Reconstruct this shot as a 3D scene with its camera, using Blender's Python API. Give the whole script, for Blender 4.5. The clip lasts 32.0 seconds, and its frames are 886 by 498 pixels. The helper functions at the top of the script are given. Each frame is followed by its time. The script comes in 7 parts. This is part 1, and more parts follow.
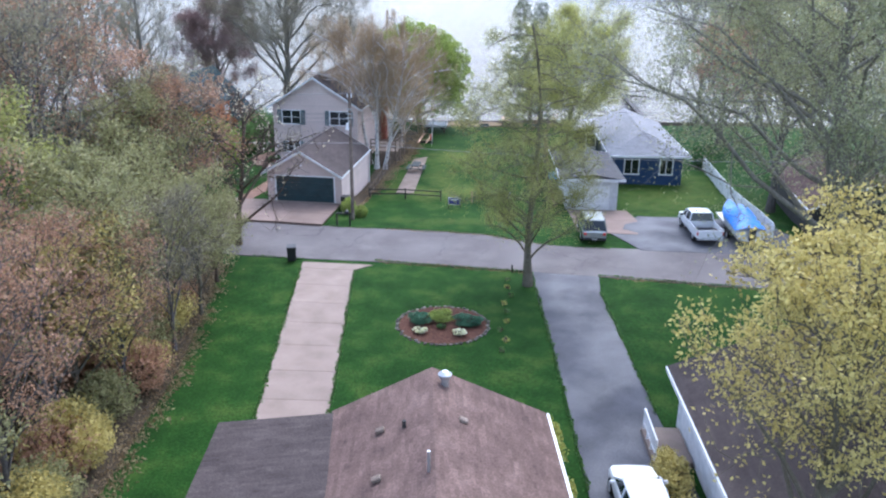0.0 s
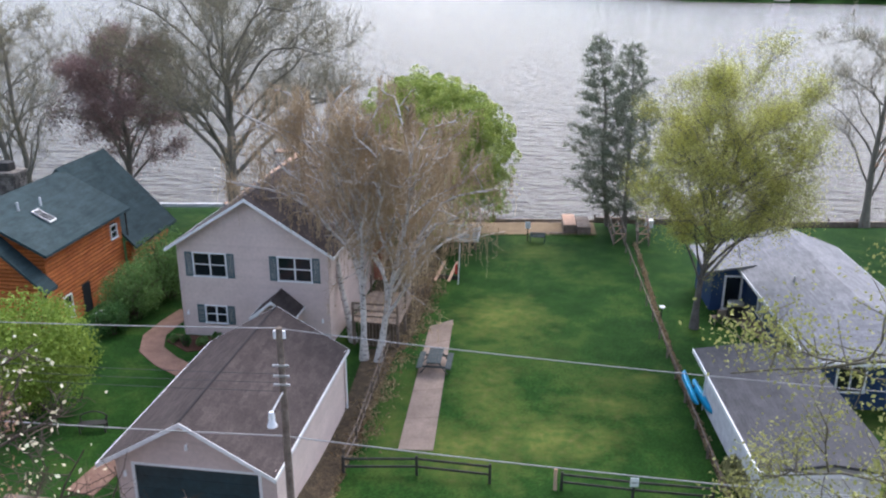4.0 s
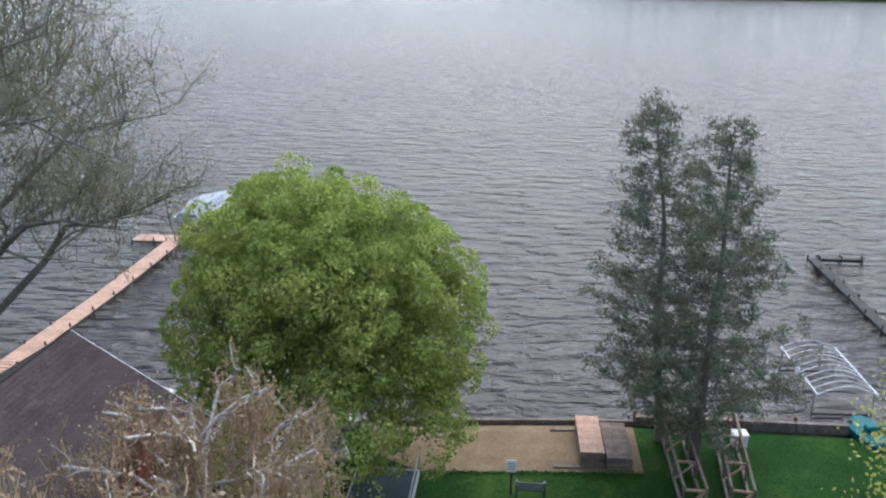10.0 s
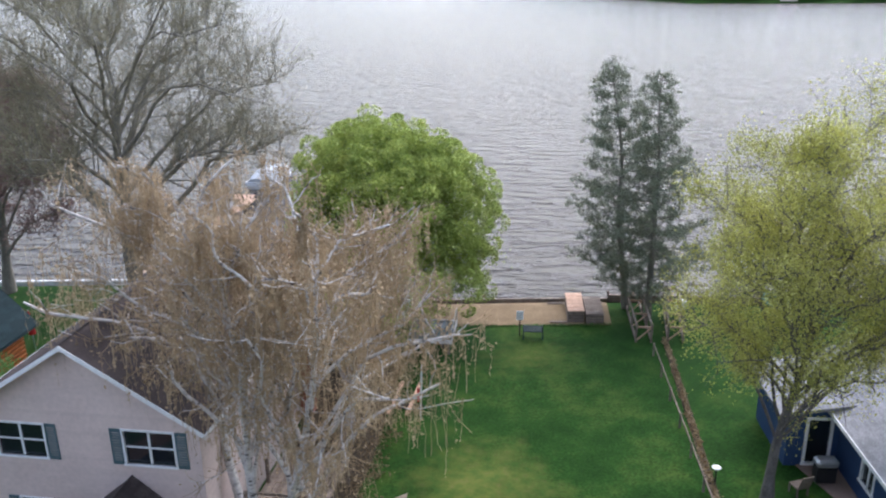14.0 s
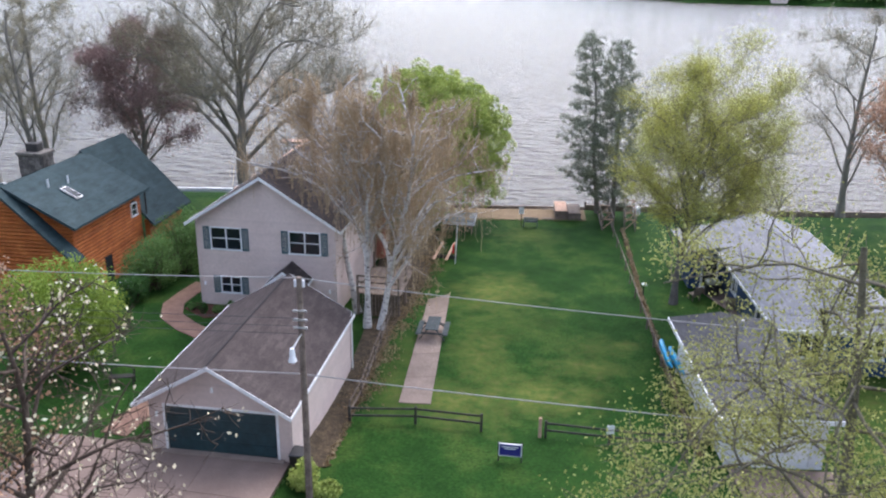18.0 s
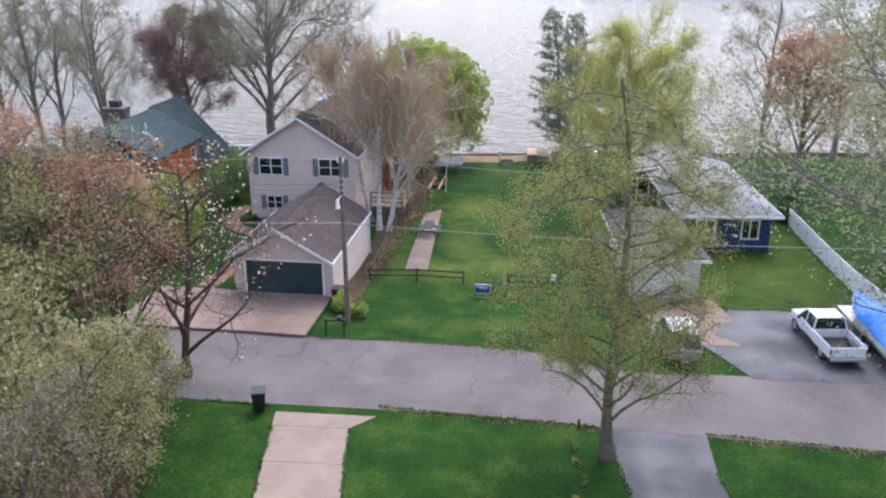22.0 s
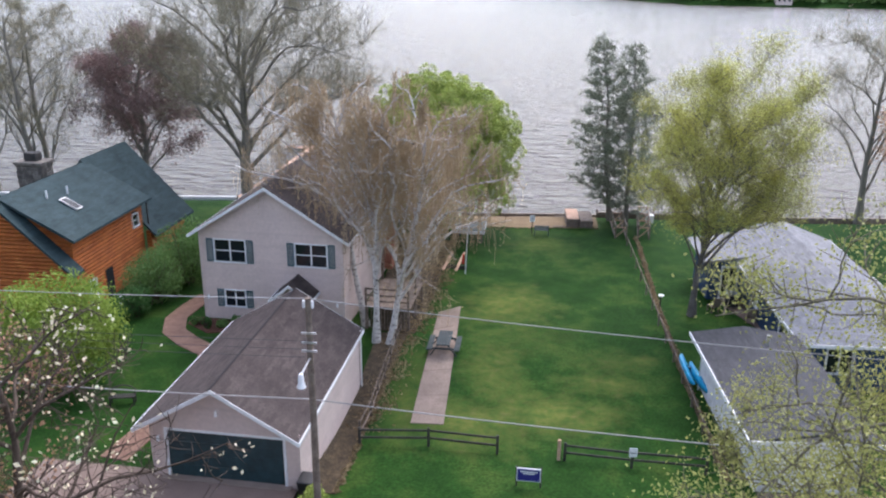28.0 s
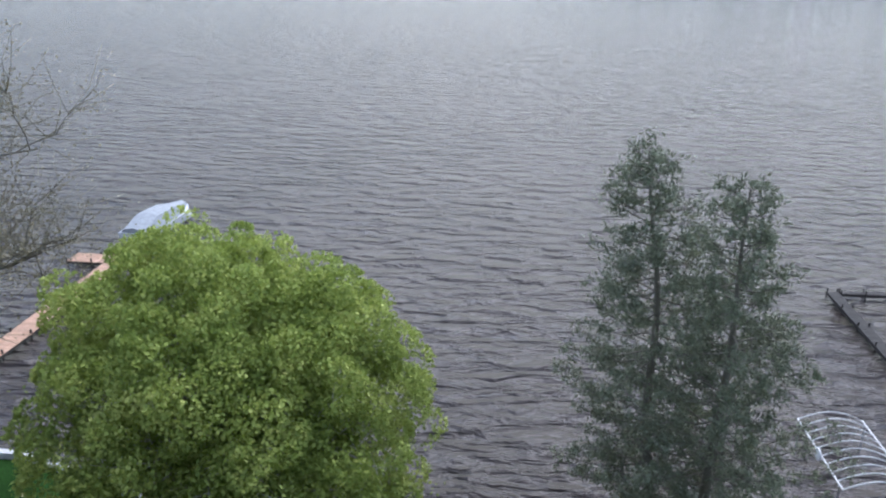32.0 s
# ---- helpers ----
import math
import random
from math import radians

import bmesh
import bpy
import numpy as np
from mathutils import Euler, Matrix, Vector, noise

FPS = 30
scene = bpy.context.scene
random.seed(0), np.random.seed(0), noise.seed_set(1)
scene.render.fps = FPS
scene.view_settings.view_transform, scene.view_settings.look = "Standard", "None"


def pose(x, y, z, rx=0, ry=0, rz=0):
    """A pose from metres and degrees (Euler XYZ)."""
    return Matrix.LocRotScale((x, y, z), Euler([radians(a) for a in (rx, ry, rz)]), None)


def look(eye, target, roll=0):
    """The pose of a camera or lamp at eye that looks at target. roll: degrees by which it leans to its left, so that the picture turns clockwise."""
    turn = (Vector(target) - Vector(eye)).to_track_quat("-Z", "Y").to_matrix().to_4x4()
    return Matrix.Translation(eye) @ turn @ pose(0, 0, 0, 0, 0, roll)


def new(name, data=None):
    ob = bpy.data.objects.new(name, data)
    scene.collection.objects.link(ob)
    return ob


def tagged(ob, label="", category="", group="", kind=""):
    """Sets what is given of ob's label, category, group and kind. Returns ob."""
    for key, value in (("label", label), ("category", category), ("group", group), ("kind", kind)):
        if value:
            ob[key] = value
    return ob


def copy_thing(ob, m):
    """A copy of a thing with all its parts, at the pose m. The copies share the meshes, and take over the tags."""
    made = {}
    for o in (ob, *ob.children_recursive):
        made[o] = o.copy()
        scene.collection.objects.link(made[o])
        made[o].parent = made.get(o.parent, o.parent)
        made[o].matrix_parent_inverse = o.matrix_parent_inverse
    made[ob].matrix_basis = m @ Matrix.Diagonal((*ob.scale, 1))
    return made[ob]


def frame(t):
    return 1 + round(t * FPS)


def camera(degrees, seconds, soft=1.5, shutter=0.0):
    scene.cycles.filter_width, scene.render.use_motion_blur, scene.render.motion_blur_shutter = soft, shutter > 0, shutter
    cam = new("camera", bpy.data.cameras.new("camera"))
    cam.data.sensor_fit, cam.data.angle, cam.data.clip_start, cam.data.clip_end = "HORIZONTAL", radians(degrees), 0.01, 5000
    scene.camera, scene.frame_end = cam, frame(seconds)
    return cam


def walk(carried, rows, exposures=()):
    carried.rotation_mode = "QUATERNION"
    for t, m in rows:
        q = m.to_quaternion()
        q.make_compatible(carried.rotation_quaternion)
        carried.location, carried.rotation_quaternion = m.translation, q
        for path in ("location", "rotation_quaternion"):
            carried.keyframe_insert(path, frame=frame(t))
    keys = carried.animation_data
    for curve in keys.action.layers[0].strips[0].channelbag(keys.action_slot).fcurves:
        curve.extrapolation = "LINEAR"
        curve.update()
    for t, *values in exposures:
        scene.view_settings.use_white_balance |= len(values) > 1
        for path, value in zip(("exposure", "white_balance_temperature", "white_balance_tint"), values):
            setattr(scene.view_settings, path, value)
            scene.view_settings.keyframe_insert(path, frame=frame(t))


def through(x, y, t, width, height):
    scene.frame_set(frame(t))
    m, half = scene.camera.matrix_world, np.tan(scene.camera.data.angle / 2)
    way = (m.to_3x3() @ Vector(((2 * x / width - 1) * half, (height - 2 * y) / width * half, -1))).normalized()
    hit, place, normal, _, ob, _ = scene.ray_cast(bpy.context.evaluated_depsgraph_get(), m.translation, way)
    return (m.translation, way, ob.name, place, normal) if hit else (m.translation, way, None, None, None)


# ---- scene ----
cam = camera(56.5, 32.0, 2.2)
PATH = [
    (0, (2.39, 3.19, 19.098), (2.317, 5.074, 18.43), 0.5),
    (0.5, (1.573, 9.252, 19.528), (1.486, 11.134, 18.858), 0.4),
    (1, (0.698, 15.099, 19.595), (0.606, 16.981, 18.925), -0.0),
    (1.5, (0.268, 20.721, 19.717), (0.19, 22.604, 19.046), -0.3),
    (2, (0.243, 26.046, 19.9), (0.17, 27.929, 19.231), -0.2),
    (2.5, (0.422, 29.691, 19.949), (0.356, 31.574, 19.279), 0.0),
    (3, (0.58, 33.562, 20.046), (0.516, 35.446, 19.377), 0.6),
    (3.5, (-0.837, 37.88, 20.017), (-0.915, 39.764, 19.349), 0.5),
    (5.5, (-1.319, 53.727, 19.932), (-1.411, 55.614, 19.275), -0.7),
    (6, (-0.382, 56.421, 19.912), (-0.471, 58.307, 19.254), -0.5),
    (6.5, (0.37, 59.039, 19.929), (0.276, 60.924, 19.268), -0.7),
    (7, (1.057, 61.729, 19.972), (0.947, 63.613, 19.309), -1.1),
    (7.5, (1.14, 64.564, 19.676), (1.037, 66.448, 19.014), -0.7),
    (8, (1.109, 67.642, 19.668), (1.008, 69.524, 18.999), -0.4),
    (8.5, (1.416, 70.634, 19.869), (1.304, 72.511, 19.188), -0.2),
    (9, (1.713, 72.848, 20.145), (1.586, 74.716, 19.444), 0.0),
    (9.5, (1.371, 74.301, 19.823), (1.268, 76.175, 19.133), 0.1),
    (10, (0.98, 75.72, 19.473), (0.909, 77.601, 18.798), 0.1),
    (10.5, (0.413, 77.175, 18.792), (0.389, 79.068, 18.146), 0.3),
    (11, (0.433, 77.154, 18.814), (0.408, 79.046, 18.168), 0.3),
    (11.5, (1.421, 74.352, 19.9), (1.314, 76.224, 19.204), 0.2),
    (12, (1.414, 71.261, 19.916), (1.302, 73.136, 19.231), -0.1),
    (12.5, (1.181, 68.001, 19.444), (1.077, 69.887, 18.789), -0.5),
    (13, (1.131, 64.961, 19.44), (1.027, 66.85, 18.79), -0.6),
    (13.5, (0.844, 61.812, 19.629), (0.743, 63.702, 18.983), -0.8),
    (14, (0.418, 59.552, 19.777), (0.325, 61.44, 19.122), -0.9),
    (14.5, (-0.135, 56.857, 19.829), (-0.229, 58.745, 19.175), -0.8),
    (15, (-1.017, 54.169, 19.832), (-1.113, 56.057, 19.181), -0.9),
    (15.5, (-2.135, 51.622, 19.966), (-2.227, 53.509, 19.311), -0.6),
    (17.5, (-1.707, 40.769, 20.137), (-1.799, 42.652, 19.468), 0.5),
    (18, (-0.941, 38.23, 20.057), (-1.023, 40.113, 19.389), 0.8),
    (18.5, (-0.073, 36.136, 19.981), (-0.146, 38.019, 19.311), 1.0),
    (19, (0.58, 33.972, 19.979), (0.515, 35.857, 19.311), 0.8),
    (19.5, (0.625, 31.947, 19.983), (0.556, 33.83, 19.312), 0.4),
    (20, (0.415, 30.017, 19.992), (0.349, 31.9, 19.319), 0.3),
    (20.5, (0.326, 28.373, 20.079), (0.258, 30.254, 19.402), -0.1),
    (21, (0.323, 26.524, 20.072), (0.247, 28.404, 19.395), -0.4),
    (21.5, (0.361, 24.145, 20.008), (0.282, 26.025, 19.329), -0.4),
    (22, (0.262, 21.245, 19.947), (0.184, 23.124, 19.266), -0.3),
    (22.5, (0.242, 18.246, 19.963), (0.161, 20.124, 19.28), -0.3),
    (23, (0.476, 15.324, 20.019), (0.392, 17.202, 19.336), -0.2),
    (23.5, (0.95, 12.37, 20.048), (0.864, 14.248, 19.365), 0.0),
    (24, (1.303, 9.357, 19.977), (1.223, 11.236, 19.295), -0.0),
    (24.5, (1.387, 7.292, 19.713), (1.315, 9.169, 19.026), 0.2),
    (25, (0.963, 11.635, 19.894), (0.882, 13.514, 19.213), 0.0),
    (25.5, (0.299, 17.345, 19.942), (0.217, 19.223, 19.261), -0.3),
    (27.5, (0.136, 35.282, 19.823), (0.07, 37.169, 19.163), 0.9),
    (28, (-1.48, 39.904, 19.976), (-1.57, 41.79, 19.315), 0.5),
    (28.5, (-2.416, 45.203, 20.083), (-2.515, 47.087, 19.421), -0.1),
    (29, (-1.978, 50.826, 20.149), (-2.086, 52.711, 19.489), -0.7),
    (29.5, (-0.283, 56.21, 20.002), (-0.379, 58.095, 19.34), -0.7),
    (30, (0.689, 61.655, 20.087), (0.594, 63.536, 19.414), -0.7),
    (30.5, (1.02, 67.483, 19.925), (0.92, 69.36, 19.241), 0.0),
    (31, (1.588, 73.511, 20.029), (1.468, 75.381, 19.33), 0.1),
    (31.5, (2.027, 78.893, 19.967), (1.911, 80.76, 19.261), 0.2),
    (32, (2.923, 83.275, 20.112), (2.837, 85.138, 19.388), 0.5),
]
walk(cam, [(t, look(eye, target, roll)) for t, eye, target, roll in PATH],
     [(0, 1.66, 5450, 13), (2, 1.45, 6050, 17), (6, 1.35, 5950, 12), (8, 1.2, 5950, 11), (9, 1.1, 5780, 9), (11, 1.05, 5780, 9), (13, 1.25, 5950, 11), (15, 1.45, 6000, 15),
      (19, 1.5, 6000, 16), (22, 1.56, 6050, 17), (24, 1.68, 5750, 15), (28, 1.45, 6050, 16), (29, 1.45, 6000, 15), (30, 1.35, 5950, 13), (31, 1.1, 5950, 9), (32, 0.95, 5720, 11)])

# ---- sky and light ----
world = bpy.data.worlds.new("sky")
scene.world = world
world.use_nodes = True
wn, wl = world.node_tree.nodes, world.node_tree.links
wn.clear()
sky = wn.new("ShaderNodeTexSky")
sky.sky_type, sky.sun_disc = "NISHITA", False
sky.sun_elevation, sky.sun_rotation = radians(54), radians(20)
sky.air_density, sky.dust_density, sky.ozone_density = 1.0, 2.5, 1.5
soft = wn.new("ShaderNodeHueSaturation")
soft.inputs["Saturation"].default_value = 0.64
back = wn.new("ShaderNodeBackground")
back.inputs["Strength"].default_value = 0.175
wout = wn.new("ShaderNodeOutputWorld")
wl.new(sky.outputs[0], soft.inputs["Color"])
wl.new(soft.outputs[0], back.inputs["Color"])
wl.new(back.outputs[0], wout.inputs["Surface"])
sun = new("sun", bpy.data.lights.new("sun", "SUN"))
sun.data.energy, sun.data.angle, sun.data.color = 0.5, radians(40), (1.0, 0.96, 0.9)
sun.matrix_world = look((14, 37, 58), (0, 0, 0))


# ---- materials ----
def ramp_at(nodes, links, fac, stops):
    r = nodes.new("ShaderNodeValToRGB")
    el = r.color_ramp.elements
    while len(el) < len(stops):
        el.new(0.5)
    for e, (p, c) in zip(el, stops):
        e.position, e.color = p, (*c, 1)
    links.new(fac, r.inputs["Fac"])
    return r.outputs["Color"]


def mat(name, stops, scale=1.0, rough=0.8, metal=0.0, detail=6, bump=0.0, bump_scale=20.0, fine=0.0, fine_scale=30.0,
        stretch=(1, 1, 1), use_world=True, piece=0.0, island=0.0, bump_dist=0.02):
    """A noise-driven surface: stops are (position, colour); fine adds small grain; piece and island vary whole pieces."""
    m = bpy.data.materials.new(name)
    m.use_nodes = True
    n, l = m.node_tree.nodes, m.node_tree.links
    b = n["Principled BSDF"]
    b.inputs["Roughness"].default_value, b.inputs["Metallic"].default_value = rough, metal
    b.inputs["Specular IOR Level"].default_value = 0.5 if rough < 0.5 else 0.2
    if use_world:
        src = n.new("ShaderNodeNewGeometry").outputs["Position"]
    else:
        src = n.new("ShaderNodeTexCoord").outputs["Object"]
    mp = n.new("ShaderNodeMapping")
    mp.inputs["Scale"].default_value = stretch
    l.new(src, mp.inputs["Vector"])
    t = n.new("ShaderNodeTexNoise")
    t.inputs["Scale"].default_value, t.inputs["Detail"].default_value, t.inputs["Roughness"].default_value = scale, detail, 0.6
    l.new(mp.outputs[0], t.inputs["Vector"])
    col = ramp_at(n, l, t.outputs["Fac"], stops)
    f = n.new("ShaderNodeTexNoise")
    f.inputs["Scale"].default_value, f.inputs["Detail"].default_value = fine_scale, 4
    l.new(mp.outputs[0], f.inputs["Vector"])
    if fine:
        g = n.new("ShaderNodeMapRange")
        for k, v in (("From Min", 0.3), ("From Max", 0.7), ("To Min", 1 - fine), ("To Max", 1 + fine)):
            g.inputs[k].default_value = v
        l.new(f.outputs["Fac"], g.inputs["Value"])
        x = n.new("ShaderNodeVectorMath")
        x.operation = "SCALE"
        l.new(col, x.inputs[0]), l.new(g.outputs[0], x.inputs["Scale"])
        col = x.outputs[0]
    for amount, out in ((piece, "piece"), (island, "island")):
        if amount:
            rnd = n.new("ShaderNodeObjectInfo").outputs["Random"] if out == "piece" else n.new("ShaderNodeNewGeometry").outputs["Random Per Island"]
            g = n.new("ShaderNodeMapRange")
            g.inputs["To Min"].default_value, g.inputs["To Max"].default_value = 1 - amount, 1 + amount
            l.new(rnd, g.inputs["Value"])
            x = n.new("ShaderNodeVectorMath")
            x.operation = "SCALE"
            l.new(col, x.inputs[0]), l.new(g.outputs[0], x.inputs["Scale"])
            col = x.outputs[0]
    l.new(col, b.inputs["Base Color"])
    if bump:
        bt = n.new("ShaderNodeTexNoise")
        bt.inputs["Scale"].default_value, bt.inputs["Detail"].default_value = bump_scale, 5
        l.new(mp.outputs[0], bt.inputs["Vector"])
        bp = n.new("ShaderNodeBump")
        bp.inputs["Strength"].default_value, bp.inputs["Distance"].default_value = bump, bump_dist
        l.new(bt.outputs["Fac"], bp.inputs["Height"]), l.new(bp.outputs[0], b.inputs["Normal"])
    return m


def plain(name, c, rough=0.6, metal=0.0, vary=0.12, scale=3.0, **kw):
    d = tuple(v * (1 - vary) for v in c)
    e = tuple(min(1, v * (1 + vary)) for v in c)
    return mat(name, ((0.35, d), (0.65, e)), scale=scale, rough=rough, metal=metal, fine=0.06, **kw)


def leafy(name, dark, mid, light, through=0.35):
    """Leaves: colour by island, with some light let through."""
    dark, mid, light = (tuple(min(0.85, v * 1.75) for v in c) for c in (dark, mid, light))
    m = bpy.data.materials.new(name)
    m.use_nodes = True
    n, l = m.node_tree.nodes, m.node_tree.links
    b = n["Principled BSDF"]
    b.inputs["Roughness"].default_value = 0.6
    b.inputs["Specular IOR Level"].default_value = 0.25
    g = n.new("ShaderNodeNewGeometry")
    t = n.new("ShaderNodeTexNoise")
    t.inputs["Scale"].default_value, t.inputs["Detail"].default_value = 0.55, 3
    l.new(g.outputs["Position"], t.inputs["Vector"])
    a = n.new("ShaderNodeMath")
    a.operation = "MULTIPLY_ADD"
    l.new(g.outputs["Random Per Island"], a.inputs[0])
    a.inputs[1].default_value = 0.45
    s = n.new("ShaderNodeMath")
    s.operation = "MULTIPLY_ADD"
    l.new(t.outputs["Fac"], s.inputs[0])
    s.inputs[1].default_value, s.inputs[2].default_value = 1.1, -0.28
    l.new(s.outputs[0], a.inputs[2])
    col = ramp_at(n, l, a.outputs[0], ((0.1, dark), (0.5, mid), (0.9, light)))
    l.new(col, b.inputs["Base Color"])
    tr = n.new("ShaderNodeBsdfTranslucent")
    l.new(col, tr.inputs["Color"])
    mix = n.new("ShaderNodeMixShader")
    mix.inputs[0].default_value = through
    l.new(b.outputs[0], mix.inputs[1]), l.new(tr.outputs[0], mix.inputs[2])
    l.new(mix.outputs[0], n["Material Output"].inputs["Surface"])
    return m


def grass_material():
    m = mat("grass", ((0.3, (0.011, 0.035, 0.006)), (0.5, (0.018, 0.053, 0.009)), (0.72, (0.045, 0.08, 0.015))), scale=0.5, rough=0.9,
            fine=0.38, fine_scale=9, bump=0.6, bump_scale=16, bump_dist=0.05, detail=9)
    n, l = m.node_tree.nodes, m.node_tree.links
    b = n["Principled BSDF"]
    b.inputs["Specular IOR Level"].default_value = 0.06
    col = b.inputs["Base Color"].links[0].from_socket
    pos = n.new("ShaderNodeNewGeometry").outputs["Position"]
    # worn, yellowed stretches of the lawns
    spots = ((-1.6, 74.2, 3.2, 2.6, 0.85), (2.2, 75.2, 3.8, 2.0, 0.95), (-0.6, 79.5, 1.7, 5.0, 0.65), (0.4, 88.4, 3.0, 3.6, 0.9), (5.2, 78.5, 2.6, 1.2, 0.8), (-5.0, 75.5, 1.0, 3.0, 0.6), (1.5, 84.0, 3.4, 3.0, 0.25),
             (3.0, 101.0, 2.4, 2.6, 0.5), (-4.6, 79.0, 1.2, 3.0, 0.35), (6.0, 81.0, 2.4, 1.6, 0.4), (7.6, 81.4, 1.1, 0.7, 0.9), (2.2, 64.4, 8.0, 1.0, 0.4), (20.0, 75.0, 7.0, 9.0, 0.5))
    total = None
    warp = n.new("ShaderNodeTexNoise")
    warp.inputs["Scale"].default_value, warp.inputs["Detail"].default_value = 0.9, 6
    l.new(pos, warp.inputs["Vector"])
    for x, y, rx, ry, amount in spots:
        mp = n.new("ShaderNodeMapping")
        mp.vector_type = "TEXTURE"
        mp.inputs["Location"].default_value, mp.inputs["Scale"].default_value = (x, y, -0.8), (rx, ry, 40)
        l.new(pos, mp.inputs["Vector"])
        ln = n.new("ShaderNodeVectorMath")
        ln.operation = "LENGTH"
        l.new(mp.outputs[0], ln.inputs[0])
        add = n.new("ShaderNodeMath")
        add.operation = "MULTIPLY_ADD"
        l.new(warp.outputs["Fac"], add.inputs[0])
        add.inputs[1].default_value = 1.8
        l.new(ln.outputs["Value"], add.inputs[2])
        r = n.new("ShaderNodeMapRange")
        for k, v in (("From Min", 1.0), ("From Max", 2.2), ("To Min", amount * 0.7), ("To Max", 0.0)):
            r.inputs[k].default_value = v
        l.new(add.outputs[0], r.inputs["Value"])
        if total is None:
            total = r.outputs[0]
        else:
            mx = n.new("ShaderNodeMath")
            mx.operation = "MAXIMUM"
            l.new(total, mx.inputs[0]), l.new(r.outputs[0], mx.inputs[1])
            total = mx.outputs[0]
    mix = n.new("ShaderNodeMix")
    mix.data_type = "RGBA"
    l.new(total, mix.inputs["Factor"]), l.new(col, mix.inputs[6])
    yel = n.new("ShaderNodeTexNoise")
    yel.inputs["Scale"].default_value, yel.inputs["Detail"].default_value = 2.2, 7
    l.new(pos, yel.inputs["Vector"])
    l.new(ramp_at(n, l, yel.outputs["Fac"], ((0.3, (0.07, 0.12, 0.025)), (0.55, (0.14, 0.155, 0.035)), (0.75, (0.19, 0.16, 0.06)))), mix.inputs[7])
    l.new(mix.outputs[2], b.inputs["Base Color"])
    return m


def water_material():
    m = bpy.data.materials.new("lake water")
    m.use_nodes = True
    n, l = m.node_tree.nodes, m.node_tree.links
    b = n["Principled BSDF"]
    b.inputs["Roughness"].default_value, b.inputs["IOR"].default_value = 0.15, 1.33
    pos = n.new("ShaderNodeNewGeometry").outputs["Position"]
    deep = n.new("ShaderNodeTexNoise")
    deep.inputs["Scale"].default_value, deep.inputs["Detail"].default_value = 0.05, 3
    l.new(pos, deep.inputs["Vector"])
    l.new(ramp_at(n, l, deep.outputs["Fac"], ((0.3, (0.04, 0.032, 0.03)), (0.7, (0.06, 0.049, 0.046)))), b.inputs["Base Color"])
    last = None
    for sx, sy, strength, dist, det in ((0.16, 0.45, 0.8, 0.8, 3), (0.4, 1.0, 1.0, 1.35, 4), (1.4, 3.2, 0.8, 0.16, 3)):
        mp = n.new("ShaderNodeMapping")
        mp.inputs["Scale"].default_value, mp.inputs["Rotation"].default_value = (sx, sy, 1), (0, 0, radians(8))
        l.new(pos, mp.inputs["Vector"])
        t = n.new("ShaderNodeTexNoise")
        t.inputs["Scale"].default_value, t.inputs["Detail"].default_value, t.inputs["Distortion"].default_value = 1.0, det, 0.4
        l.new(mp.outputs[0], t.inputs["Vector"])
        bp = n.new("ShaderNodeBump")
        bp.inputs["Strength"].default_value, bp.inputs["Distance"].default_value = strength, dist
        l.new(t.outputs["Fac"], bp.inputs["Height"])
        if last:
            l.new(last, bp.inputs["Normal"])
        last = bp.outputs[0]
    l.new(last, b.inputs["Normal"])
    return m


GRASS, WATER = grass_material(), water_material()
ASPHALT = mat("road asphalt", ((0.3, (0.086, 0.074, 0.07)), (0.5, (0.115, 0.1, 0.096)), (0.7, (0.148, 0.13, 0.124))), scale=0.5, rough=0.85, fine=0.2, fine_scale=25, bump=0.2, bump_scale=60, detail=8)
def wet(m, scale, low, high, edge=(0.42, 0.6)):
    """Damp stretches: smoother where a broad noise runs low."""
    n, l = m.node_tree.nodes, m.node_tree.links
    t = n.new("ShaderNodeTexNoise")
    t.inputs["Scale"].default_value, t.inputs["Detail"].default_value = scale, 5
    l.new(n.new("ShaderNodeNewGeometry").outputs["Position"], t.inputs["Vector"])
    r = n.new("ShaderNodeMapRange")
    for k, v in (("From Min", edge[0]), ("From Max", edge[1]), ("To Min", low), ("To Max", high)):
        r.inputs[k].default_value = v
    l.new(t.outputs["Fac"], r.inputs["Value"])
    b = n["Principled BSDF"]
    l.new(r.outputs[0], b.inputs["Roughness"])
    b.inputs["Specular IOR Level"].default_value = 0.5
    return m


